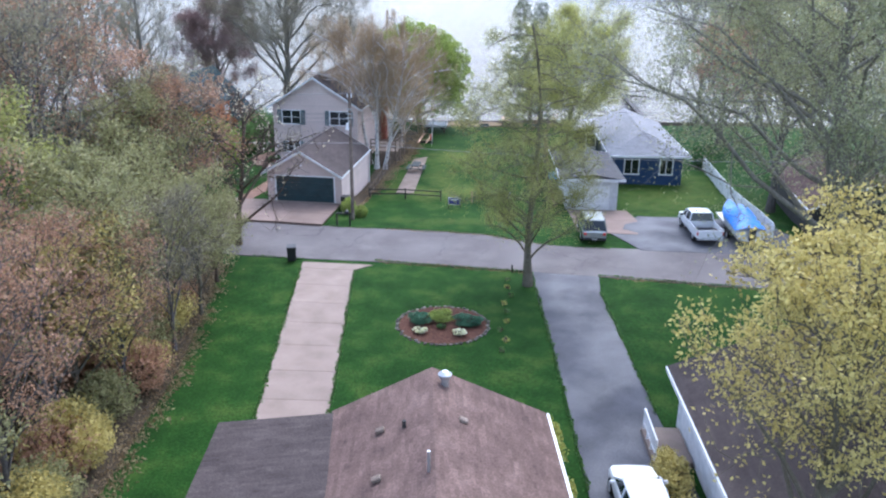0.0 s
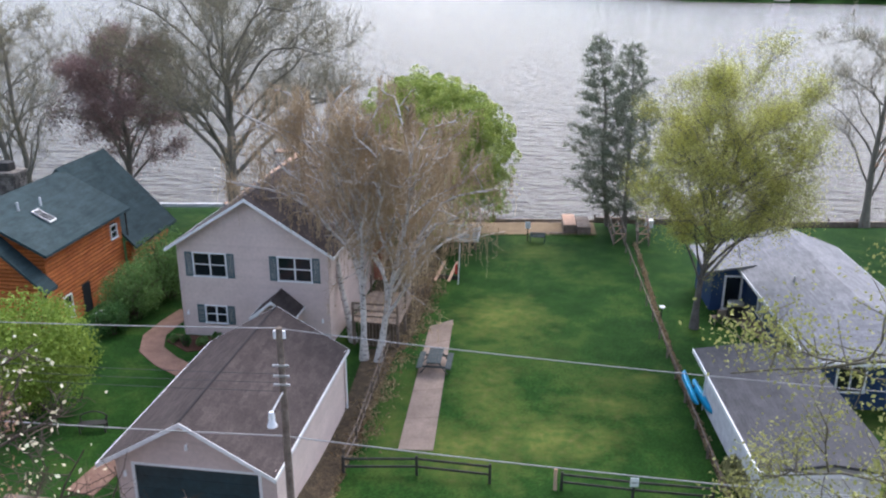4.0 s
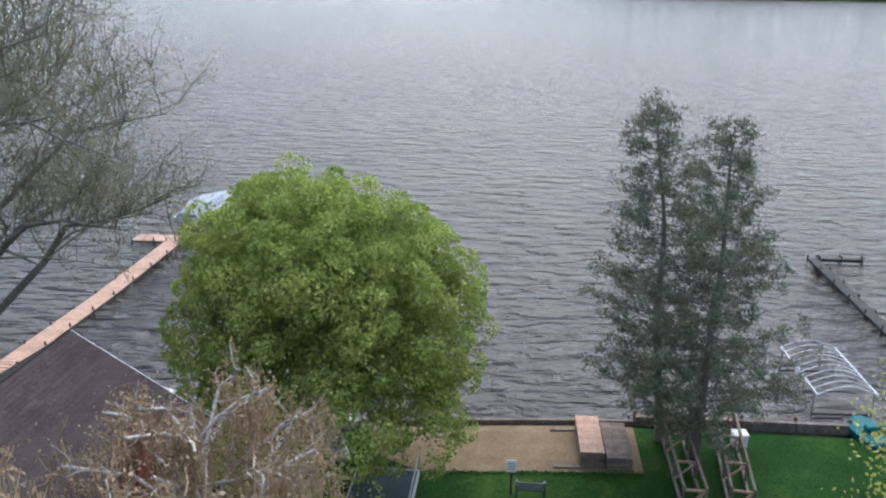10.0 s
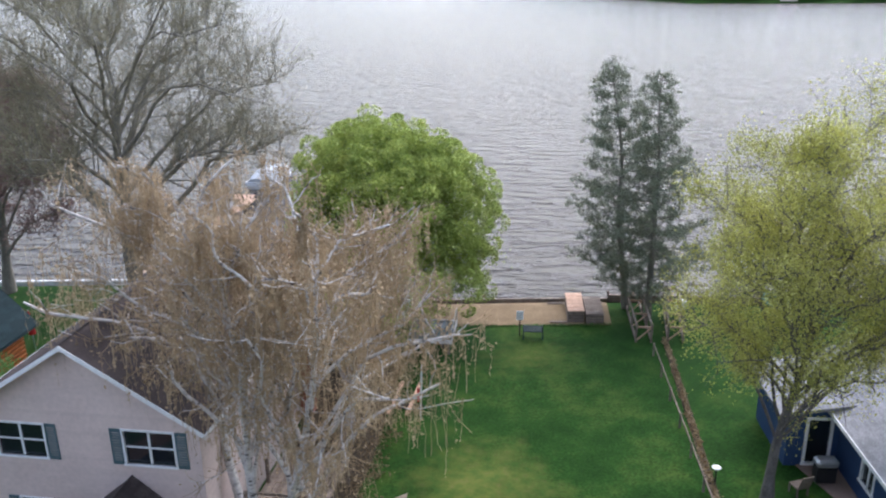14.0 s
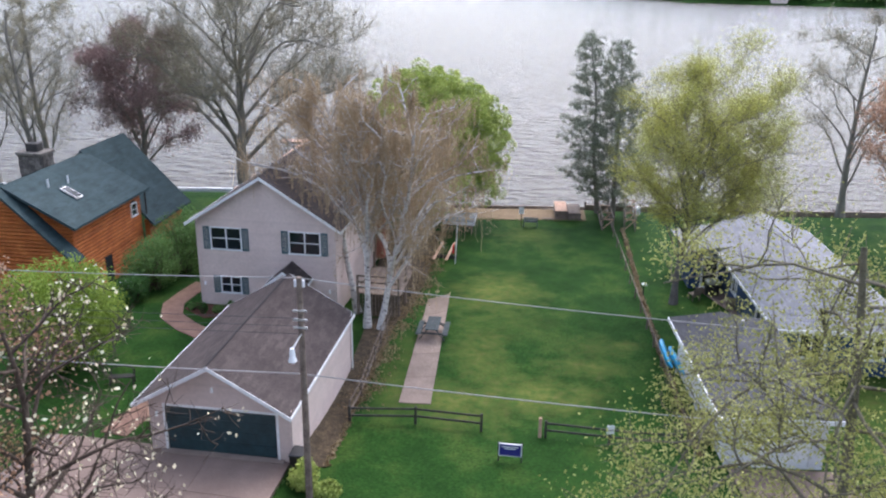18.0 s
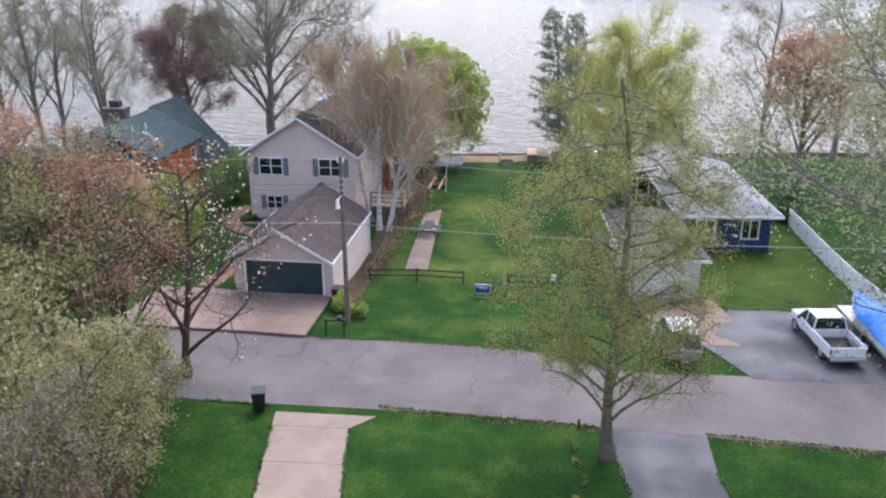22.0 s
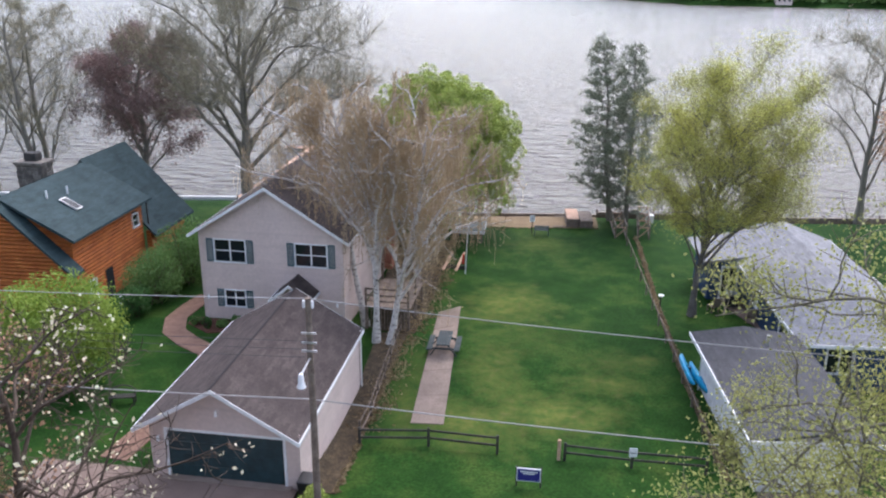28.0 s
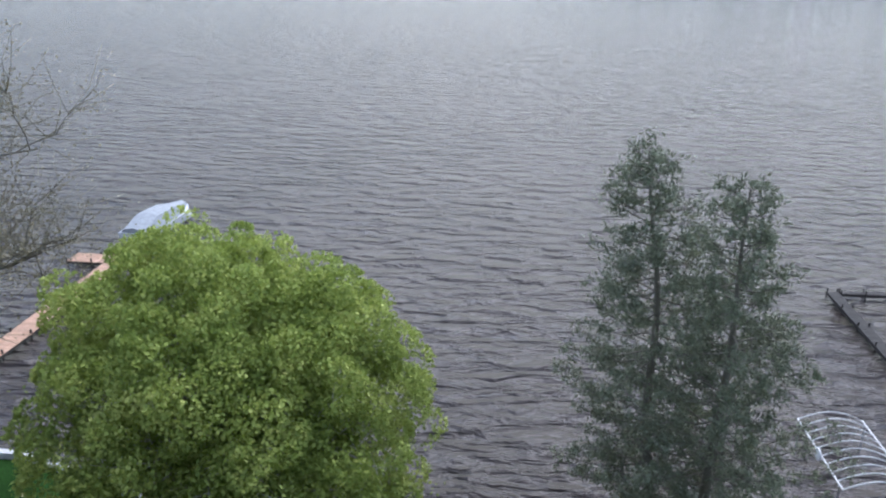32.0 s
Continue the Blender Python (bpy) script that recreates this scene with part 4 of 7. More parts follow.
# wood beside the drive: a few grown kinds, repeated
kinds = []
for i, (leaf, bark, n, size, hh, r) in enumerate(((L_OLIVE, BARKOLIVE, 15000, 0.09, 15, 4.2), (L_RUST, BARKGREY, 9000, 0.075, 17, 4.4), (L_STREET, BARKOLIVE, 12000, 0.085, 13, 3.8), (L_BUD, BARKGREY, 9000, 0.075, 17, 4.6), (L_OLIVE, BARKBROWN, 13000, 0.09, 11, 3.6), (L_GOLD, BARKOLIVE, 11000, 0.09, 9, 3.4))):
    kinds.append(tree("woodland_tree", ("olive", "rusty-budded", "pale green", "grey-budded", "dense olive", "golden-leaved")[i] + " young woodland tree in early spring", "tree", -30.0 + 3 * i, 20.0 + 3 * i, hh, (-30.0 + 3 * i, 20.0 + 3 * i, hh * 0.52), (r, r, hh * 0.46), 0.17, 22, 8, 6, leaf, n, size, bark, 0.12, 200 + i, lift=0.35, spread=0.3, group="wood beside the drive"))
rng = random.Random(12)
spots = [(-16.2, 54.6, 1, 0.85), (-18.2, 55.6, 3, 0.9), (-21.0, 55.2, 1, 1.0), (-18.3, 52.4, 0, 0.9), (-17.5, 47.0, 4, 1.0), (-15.6, 42.5, 4, 0.9), (-15.2, 37.5, 0, 0.85), (-14.4, 32.0, 1, 0.7), (-13.8, 27.0, 1, 0.75), (-14.5, 22.5, 4, 0.9),
         (-13.6, 18.0, 4, 0.85), (-13.6, 50.6, 4, 0.6), (-13.0, 45.6, 0, 0.62), (-12.9, 41.0, 3, 0.6), (-13.4, 36.0, 1, 0.6), (-17.0, 15.0, 0, 1.0), (-19.5, 33.0, 1, 1.0), (-20.5, 40.0, 2, 1.1), (-22.0, 46.5, 3, 1.2), (-24.0, 52.5, 1, 1.3), (-19.0, 26.5, 2, 1.1), (-20.5, 19.5, 1, 1.05), (-25.0, 29.0, 0, 1.1), (-26.0, 36.5, 1, 1.1), (-28.0, 44.0, 0, 1.3), (-29.5, 51.0, 3, 1.35)]
for x in range(-54, -28, 8):
    for y in range(16, 58, 9):
        spots.append((x + rng.uniform(-2, 2), y + rng.uniform(-2, 2), rng.choice((0, 1, 1, 1, 3)), rng.uniform(1.2, 1.5)))
for k, (x, y, kind, s) in enumerate(spots):
    o = copy_thing(kinds[kind], pose(x, y, height(x, y), 0, 0, rng.uniform(0, 360)) @ Matrix.Diagonal((s, s, s, 1)))

tree("roadside_tree", "dark twiggy roadside tree with pale hanging catkins", "tree", -14.2, 57.6, 12, (-13.2, 57.4, 7.0), (5.4, 4.6, 6.4), 0.22, 18, 9, 7, L_TUFT, 900, 0.07, BARKBROWN, 0.12, 301, lift=0.1, droop=0.15, twig=0.013)
tree("roadside_tree", "dark twiggy roadside tree with rusty buds", "tree", -17.6, 59.0, 12, (-17.8, 59.0, 7.2), (4.8, 4.6, 6.2), 0.22, 18, 9, 6, L_RUST, 4000, 0.07, BARKBROWN, 0.12, 302, lift=0.2)
tree("lawn_tree", "large old tree with olive spring leaves", "tree", 21.5, 45.0, 24, (20.6, 45.5, 14.6), (13.0, 8.5, 9.6), 0.6, 34, 12, 9, L_PALE, 82000, 0.065, BARKPALE, 0.16, 311, lift=0.1, droop=0.12, spread=0.3, limb=0.36)
for i, (x, y, h, r, leaf, n) in enumerate(((27.0, 70.0, 19, 5.6, L_OLIVE, 15000), (30.0, 97.0, 14, 4.6, L_RUST, 15000), (32.0, 56.0, 17, 5.6, L_OLIVE, 17000), (34.0, 82.0, 20, 6.0, L_OLIVE, 17000), (28.0, 46.0, 16, 5.0, L_OLIVE, 15000), (40.0, 66.0, 21, 6.6, L_RUST, 16000), (42.0, 92.0, 17, 6.0, L_BUD, 9000), (44.0, 50.0, 18, 6.0, L_OLIVE, 14000))):
    tree("garden_tree", ("rusty" if leaf is L_RUST else "olive" if leaf is L_OLIVE else "grey-green") + " spring tree behind the neighbouring houses", "tree", x, y, h, (x, y, h * 0.56), (r, r, h * 0.44), 0.3, 20, 9, 6, leaf, n, 0.1, BARKGREY, 0.15, 320 + i, lift=0.3, spread=0.3, group="neighbours' trees")
tree("golden_tree", "golden-leaved tree by the porch", "tree", 12.6, 24.0, 13, (12.6, 24.0, 8.6), (4.4, 3.4, 5.4), 0.2, 20, 9, 6, L_GOLD, 15000, 0.075, BARKOLIVE, 0.15, 341, lift=0.35, spread=0.2)
tree("golden_tree", "golden-leaved tree by the porch", "tree", 15.5, 29.0, 12, (15.6, 29.0, 7.8), (3.8, 3.4, 5.0), 0.18, 18, 9, 6, L_GOLD, 11000, 0.075, BARKOLIVE, 0.15, 342, lift=0.35, spread=0.2)

# shrubs
shrub("round_bush", "large rounded bright green bush", -22.0, 75.6, 3.4, 3.2, 5.9, L_LIMEGREEN, 26000, 0.075, 401, lumps=14)
for i, (x, y, rx, ry, h, leaf) in enumerate(((-21.2, 91.0, 2.0, 2.6, 4.6, L_MID), (-21.9, 87.2, 1.9, 2.2, 3.6, L_MID), (-20.8, 95.5, 1.5, 2.0, 2.2, L_DARK), (-22.2, 84.6, 1.2, 1.5, 2.0, L_DARK), (-22.3, 80.8, 1.2, 1.4, 2.2, L_DARK), (-7.7, 66.4, 0.7, 0.8, 1.3, L_BRIGHT), (-6.6, 65.6, 0.6, 0.6, 0.9, L_BRIGHT),
                                             (5.3, 31.6, 1.0, 1.8, 2.0, L_LIME), (5.4, 28.4, 1.0, 1.6, 1.9, L_LIME), (25.5, 86.0, 1.4, 1.4, 1.5, L_DARK), (27.0, 90.0, 1.6, 1.6, 1.6, L_DARK), (9.8, 72.0, 0.6, 1.5, 0.9, L_OLIVE), (10.2, 30.5, 0.8, 1.6, 1.4, L_GOLD), (10.3, 27.2, 0.8, 1.4, 1.6, L_GOLD), (29.5, 74.5, 1.8, 2.2, 2.6, L_DARK))):
    shrub("shrub", ("dark green", "fresh green", "yellow-green", "olive", "golden", "mid green")[(L_DARK, L_BRIGHT, L_LIME, L_OLIVE, L_GOLD, L_MID).index(leaf)] + " leafy garden shrub", x, y, rx, ry, h, leaf, int(2200 + 1200 * rx * h), 0.06, 410 + i)
under = [shrub("underbrush", ("brown", "olive", "golden")[i] + " tangled brush at the wood's edge", -13.5, 30.0 + 4 * i, 1.7, 1.7, 2.4, (L_RUST, L_OLIVE, L_GOLD)[i], 4200, 0.07, 440 + i, group="brush at the wood's edge") for i in range(3)]
for k in range(44):
    y = rng.uniform(6, 50)
    x = -12.4 - (y - 30) * 0.085 - abs(rng.gauss(0.6, 2.6))
    s = rng.uniform(0.6, 1.2)
    copy_thing(under[k % 3], pose(x, y, height(x, y), 0, 0, rng.uniform(0, 360)) @ Matrix.Diagonal((s, s, s, 1)))
for i, (x, y, r) in enumerate(((-18.0, 83.5, 0.4), (-17.2, 82.9, 0.3), (-16.4, 83.1, 0.45), (-15.6, 83.3, 0.35), (-14.9, 83.4, 0.4))):
    shrub("bed_plant", "small green plant in the mulched house bed", x, y, r, r, 0.5 + 0.3 * (i % 2), (L_MID, L_DARK)[i % 2], 700, 0.05, 470 + i, lumps=3, category="plant", group="plants before the tan house")


# ---- buildings ----
def wall(parent, name, m, xl, xr, z0, z1, material, openings=(), course=0.14, thick=0.14, lap=0.014, label="", pieces_apart=False):
    """A clapboard wall in the plane y = 0 of m, outside towards -y; xl and xr give its edges at a height; openings go through it."""
    bm = bmesh.new()
    n = max(1, round((z1 - z0) / course))
    if pieces_apart:
        holder = new(name)
        holder.parent = parent
    for i in range(n):
        a, b = z0 + (z1 - z0) * i / n, z0 + (z1 - z0) * (i + 1) / n
        cuts = sorted({a, b} | {z for o in openings for z in o[2:4] if a < z < b})
        for p, q in zip(cuts, cuts[1:]):
            spans = [(xl, xr)]
            holes = sorted((o[0], o[1]) for o in openings if o[2] <= p + 1e-6 and o[3] >= q - 1e-6)
            left = None
            pieces = []
            for h in holes:
                pieces.append((left, h[0]))
                left = h[1]
            pieces.append((left, None))
            fa, fb = -lap * (1 - (p - a) / (b - a)) - 0.003, -lap * (1 - (q - a) / (b - a)) - 0.003
            for u, v in pieces:
                up, uq = (xl(p), xl(q)) if u is None else (u, u)
                vp, vq = (xr(p), xr(q)) if v is None else (v, v)
                if vp - up < 0.005 and vq - uq < 0.005:
                    continue
                vs = [bm.verts.new(c) for c in ((up, fa, p), (vp, fa, p), (vq, fb, q), (uq, fb, q), (up, thick, p), (vp, thick, p), (vq, thick, q), (uq, thick, q))]
                for f in ((0, 1, 2, 3), (5, 4, 7, 6), (4, 0, 3, 7), (1, 5, 6, 2), (3, 2, 6, 7), (4, 5, 1, 0)):
                    bm.faces.new([vs[k] for k in f])
                if pieces_apart:
                    bmesh.ops.transform(bm, matrix=m, verts=bm.verts[:])
                    part("clapboard", bm, material, holder)
                    bm = bmesh.new()
    if pieces_apart:
        bm.free()
        return holder
    bmesh.ops.transform(bm, matrix=m, verts=bm.verts[:])
    return part(name, bm, material, parent, label)


def window(parent, m, x0, x1, z0, z1, cols=2, rows=2, shutters=True, rim=0.07, trim=None, shutter_mat=None, sash=True):
    """A window in an opening: frame, bars, panes set back, a sill and shutters."""
    trim = trim or WHITE
    w = new("window")
    w.parent, w.matrix_basis = parent, m
    bm = bmesh.new()
    for a in ((x0 - rim, x1 + rim, -0.05, 0.1, z1, z1 + rim), (x0 - rim, x0, -0.05, 0.1, z0, z1), (x1, x1 + rim, -0.05, 0.1, z0, z1)):
        box(bm, *a)
    part("frame", bm, trim, w)
    part("sill", bx(x0 - rim - 0.03, x1 + rim + 0.03, -0.09, 0.1, z0 - rim, z0), trim, w)
    bars = bmesh.new()
    for i in range(1, cols):
        c = x0 + (x1 - x0) * i / cols
        box(bars, c - 0.035, c + 0.035, 0.0, 0.05, z0, z1)
    for j in range(1, rows):
        c = z0 + (z1 - z0) * j / rows
        box(bars, x0, x1, 0.004, 0.046, c - 0.022, c + 0.022)
    if cols > 1 or rows > 1:
        part("glazing_bar", bars, trim, w)
    for i in range(cols):
        for j in range(rows):
            a, b = x0 + (x1 - x0) * i / cols, x0 + (x1 - x0) * (i + 1) / cols
            c, d = z0 + (z1 - z0) * j / rows, z0 + (z1 - z0) * (j + 1) / rows
            part("pane", bx(a, b, 0.055, 0.065, c, d), GLASS, w)
    # no room is built: a near-black sheet stands in for its shade
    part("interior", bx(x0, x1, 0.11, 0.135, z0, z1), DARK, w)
    if shutters:
        for s, c in ((-1, x0 - rim - 0.02), (1, x1 + rim + 0.02)):
            a, b = (c - 0.42, c) if s < 0 else (c, c + 0.42)
            bm = bmesh.new()
            for o in ((a, a + 0.05, -0.045, 0.0, z0 - 0.06, z1 + 0.06), (b - 0.05, b, -0.045, 0.0, z0 - 0.06, z1 + 0.06), (a + 0.05, b - 0.05, -0.045, 0.0, z1, z1 + 0.06), (a + 0.05, b - 0.05, -0.045, 0.0, z0 - 0.06, z0)):
                box(bm, *o)
            k = int((z1 - z0) / 0.1)
            for i in range(k):
                zz = z0 + (z1 - z0) * (i + 0.5) / k
                box(bm, a + 0.05, b - 0.05, -0.035, -0.005, zz - 0.035, zz + 0.03)
            part("shutter", bm, shutter_mat or SHUTTER, w)
    return w


def roof_plane(parent, name, a, b, c, d, material, course=0.16, thick=0.12, seed=0, label=""):
    """Shingle courses from the eave a-b up to the ridge d-c, over a deck; each run of tabs is its own piece of surface."""
    rng = random.Random(seed)
    a, b, c, d = (Vector(p) for p in (a, b, c, d))
    nrm = (b - a).cross(d - a).normalized()
    if nrm.z < 0:
        nrm = -nrm
    bm = bmesh.new()
    n = max(2, round(max((d - a).length, (c - b).length) / course))
    for i in range(n):
        l0, l1 = a + (d - a) * i / n, a + (d - a) * (i + 1) / n
        r0, r1 = b + (c - b) * i / n, b + (c - b) * (i + 1) / n
        L = (r0 - l0).length
        t = 0.0
        while t < 1:
            s = min(1.0, t + rng.uniform(0.3, 0.95) / max(L, 0.3))
            if 1 - s < 0.2 / max(L, 0.3):
                s = 1.0
            up = nrm * (0.01 + rng.uniform(0, 0.005))
            vs = [bm.verts.new(p) for p in (l0.lerp(r0, t) + up, l0.lerp(r0, s) + up, l1.lerp(r1, s) + nrm * 0.003, l1.lerp(r1, t) + nrm * 0.003, l0.lerp(r0, t), l0.lerp(r0, s))]
            bm.faces.new(vs[:4]), bm.faces.new((vs[4], vs[5], vs[1], vs[0]))
            t = s
    deck = slab((a, b, c, d) if (b - a).cross(d - a).z > 0 else (a, d, c, b), thick)
    ob = part(name, deck, material, parent, label)
    tagged(part("shingle_cover", bm, material, ob), "", "", "", "stuff")
    return ob


def gable_roof(parent, x0, x1, y0, y1, ze, zr, material, over=0.4, seed=0, course=0.16, fascia=True, xr=None, trim=None):
    """Two shingled planes with the ridge along y, white fascia and rake boards."""
    xm = (x0 + x1) / 2 if xr is None else xr
    s = (zr - ze) / (xm - x0)
    s2 = (zr - ze) / (x1 - xm)
    lo, lo2 = ze - over * s, ze - over * s2
    roof_plane(parent, "roof", (x0 - over, y0 - over, lo), (x0 - over, y1 + over, lo), (xm, y1 + over, zr), (xm, y0 - over, zr), material, course, seed=seed)
    roof_plane(parent, "roof", (x1 + over, y0 - over, lo2), (x1 + over, y1 + over, lo2), (xm, y1 + over, zr), (xm, y0 - over, zr), material, course, seed=seed + 1)
    part("ridge_cap", slab([(xm - 0.15, y0 - over, zr - 0.15 * s + 0.045), (xm, y0 - over, zr + 0.045), (xm, y1 + over, zr + 0.045), (xm - 0.15, y1 + over, zr - 0.15 * s + 0.045)], 0.03), RIDGE if material is SHINGLE else material, parent)
    if fascia:
        for y, dy in ((y0 - over - 0.03, 0.025), (y1 + over + 0.005, 0.025)):
            for xa, za, xb, zb in ((x0 - over - 0.03, lo - 0.02, xm, zr), (x1 + over + 0.03, lo2 - 0.02, xm, zr)):
                bm = bmesh.new()
                vs = [bm.verts.new(p) for p in ((xa, y, za - 0.17), (xb, y, zb - 0.17), (xb, y, zb + 0.01), (xa, y, za + 0.01), (xa, y + dy, za - 0.17), (xb, y + dy, zb - 0.17), (xb, y + dy, zb + 0.01), (xa, y + dy, za + 0.01))]
                for f in ((0, 1, 2, 3), (5, 4, 7, 6), (4, 0, 3, 7), (1, 5, 6, 2), (3, 2, 6, 7), (4, 5, 1, 0)):
                    bm.faces.new([vs[k] for k in f])
                bmesh.ops.recalc_face_normals(bm, faces=bm.faces[:])
                part("rake_board", bm, trim or WHITE, parent)
        for x, z in ((x0 - over, lo), (x1 + over, lo2)):
            part("gutter", bx(x - 0.07, x + 0.05, y0 - over, y1 + over, z - 0.15, z - 0.02), trim or WHITE, parent)


def shell(parent, x0, x1, y0, y1, z0, ze, zr, material, front=(), right=(), back=(), left=(), course=0.14, gable=True, pieces_apart=False):
    """Four clapboard walls, gabled to front and back."""
    xm = (x0 + x1) / 2
    top = zr - 0.14 if gable else ze
    def xl(z):
        return x0 if z <= ze else x0 + (xm - x0) * (z - ze) / (zr - ze)
    def xr(z):
        return x1 if z <= ze else x1 - (x1 - xm) * (z - ze) / (zr - ze)
    wall(parent, "wall", pose(0, y0, 0), xl, xr, z0, top, material, front, course, pieces_apart=pieces_apart)
    wall(parent, "wall", pose(0, y1, 0, 0, 0, 180), lambda z: -xr(z), lambda z: -xl(z), z0, top, material, back, course)
    wall(parent, "wall", pose(x1, 0, 0, 0, 0, 90), lambda z: y0 + 0.145, lambda z: y1 - 0.145, z0, ze, material, right, course, pieces_apart=pieces_apart)
    wall(parent, "wall", pose(x0, 0, 0, 0, 0, -90), lambda z: -y1 + 0.145, lambda z: -y0 - 0.145, z0, ze, material, left, course)


def corner_posts(parent, pts, z0, z1, material):
    for x, y in pts:
        part("corner_board", bx(x - 0.06, x + 0.06, y - 0.06, y + 0.06, z0, z1), material, parent)


def wall_lamp(parent, x, y, z):
    bm = bmesh.new()
    rod(bm, (x, y, z + 0.1), (x, y - 0.12, z + 0.12), 0.02, 6)
    rod(bm, (x, y - 0.12, z - 0.08), (x, y - 0.12, z + 0.12), 0.07, 8, 0.045)
    part("wall_lamp", bm, LAMPGLASS, parent)


# detached garage
g = thing("garage", pose(-11.67, 67.9, 0.0, 0, 0, -5.6), "tan clapboard garage with a brown shingle gable roof", "garage")
GL, GR, GD = -2.85, 3.28, 9.72
door = (-2.2, 2.65, 0.02, 2.15)


def garage_edge(z, side):
    """The side of the gable wall at a height, under the two roof slopes."""
    x = GL if side < 0 else GR
    return x if z <= 2.5 else side * min(abs(x), 3.0 * (4.33 - z) / 1.75)


wall(g, "wall", pose(0, 0, 0), lambda z: garage_edge(z, -1), lambda z: garage_edge(z, 1), -0.3, 4.2, SIDING, (door,), pieces_apart=True)
wall(g, "wall", pose(0, GD, 0, 0, 0, 180), lambda z: -garage_edge(z, 1), lambda z: -garage_edge(z, -1), -0.6, 4.2, SIDING)
wall(g, "wall", pose(GR, 0, 0, 0, 0, 90), lambda z: 0.145, lambda z: GD - 0.145, -0.9, 2.4, SIDING, pieces_apart=True)
wall(g, "wall", pose(GL, 0, 0, 0, 0, -90), lambda z: -GD + 0.145, lambda z: -0.145, -0.6, 2.45, SIDING)
gable_roof(g, -3.0, 3.0, 0, GD, 2.58, 4.33, SHINGLE, 0.42, 7)
gd = new("garage_door")
gd.parent = g
for i in range(4):
    part("door_panel", bx(door[0] + 0.01, door[1] - 0.01, 0.03, 0.07, 0.05 + 0.53 * i, 0.05 + 0.53 * i + 0.515), DOORGREEN, gd, "dark green door panel")
bm = bmesh.new()
for a in ((door[0] - 0.11, door[0], -0.04, 0.1, -0.2, door[3] + 0.1), (door[1], door[1] + 0.11, -0.04, 0.1, -0.2, door[3] + 0.1), (door[0], door[1], -0.04, 0.1, door[3], door[3] + 0.1)):
    box(bm, *a)
part("door_frame", bm, WHITE, g)
part("door_sill", bx(door[0] - 0.3, door[1] + 0.3, -0.3, 0.1, -0.3, 0.04), CONCRETE, g)
wall_lamp(g, -2.55, 0, 1.75)
wall_lamp(g, 0, 0, 3.1)
corner_posts(g, ((GL, 0), (GR, 0), (GR, GD), (GL, GD)), -0.3, 2.4, SIDING)
bm = rod(bmesh.new(), (GR + 0.06, GD + 0.1, -0.9), (GR + 0.06, GD + 0.1, 2.4), 0.045, 8)
part("downpipe", bm, WHITE, g)

# two-storey tan house
h = thing("house", pose(-13.57, 84.28, 0.0, 0, 0, -6.0), "two-storey tan clapboard house with slate green shutters", "house")
HX, HD = 4.28, 14.8
wins = [(-3.4, -1.56, 3.24, 4.56), (1.5, 3.34, 3.24, 4.56), (-2.95, -1.75, 0.42, 1.42), (1.1, 2.0, -0.55, 1.5)]
shell(h, -HX, HX, 0, HD, -1.1, 5.16, 7.82, SIDING, front=wins, course=0.15, pieces_apart=True)
gable_roof(h, -HX, HX, 0, HD, 5.25, 7.95, SHINGLE, 0.5, 17)
for o in wins[:2]:
    window(h, pose(0, 0, 0), *o, cols=2, rows=2)
window(h, pose(0, 0, 0), *wins[2], cols=2, rows=2)
part("front_door", bx(1.12, 1.98, 0.04, 0.1, -0.55, 1.48), DOORGREEN, h, "dark green front door")
bm = bmesh.new()
for a in ((1.0, 1.1, -0.04, 0.1, -0.55, 1.6), (2.0, 2.1, -0.04, 0.1, -0.55, 1.6), (1.1, 2.0, -0.04, 0.1, 1.5, 1.6)):
    box(bm, *a)
part("door_frame", bm, WHITE, h)
# gabled porch hood on posts
porch = new("porch")
porch.parent, porch.matrix_basis = h, pose(1.62, -1.75, 0.28)
gable_roof(porch, -1.0, 1.0, 0.1, 1.62, 1.62, 2.45, SHINGLE_DEEP, 0.2, 27)
for x in (-0.95, 0.95):
    part("post", bx(x - 0.08, x + 0.08, 0.1, 0.26, -0.8, 1.6, bevel=0.01), WHITE, porch)
bm = bmesh.new()
arch = [(0.87 * math.cos(t * math.pi / 12), 1.02 + 0.62 * math.sin(t * math.pi / 12)) for t in range(13)]
for (xa, za), (xb, zb) in zip(arch, arch[1:]):
    beam(bm, (xa, 0.18, za), (xb, 0.18, zb), 0.1, 0.1)
part("arch", bm, WHITE, porch)
part("porch_floor", bx(-1.15, 1.15, 0.0, 1.72, -0.95, -0.6), CONCRETE_TAN, porch)
for x in (-4.0, 3.9):
    wall_lamp(h, x, 0, 0.95)
corner_posts(h, ((-HX, 0), (HX, 0), (HX, HD), (-HX, HD)), -1.1, 5.1, SIDING)
# brick chimney with a pale cap on the garden side
ch = new("chimney")
ch.parent, ch.matrix_basis = h, pose(HX + 0.42, 10.3, 0.6)
k = 0
proto = {}
for i in range(66):
    z = -0.8 + i * 0.12
    for j, (xa, xb, ya, yb) in enumerate(((-0.28, 0.0, -0.45, -0.15), (0.01, 0.28, -0.45, -0.15), (-0.28, 0.28, -0.14, 0.16), (-0.28, 0.0, 0.17, 0.45), (0.01, 0.28, 0.17, 0.45))):
        if z > 2.6:
            key = (j, i % 2)
            if key not in proto:
                o = 0.004 * (i % 2)
                p = part("brick", bx(xa + o, xb + o, ya, yb, 0, 0.11), BRICK, ch)
                p.location.z = z
                proto[key] = p.data
            else:
                p = new("brick", proto[key])
                p.parent = ch
                p.location.z = z
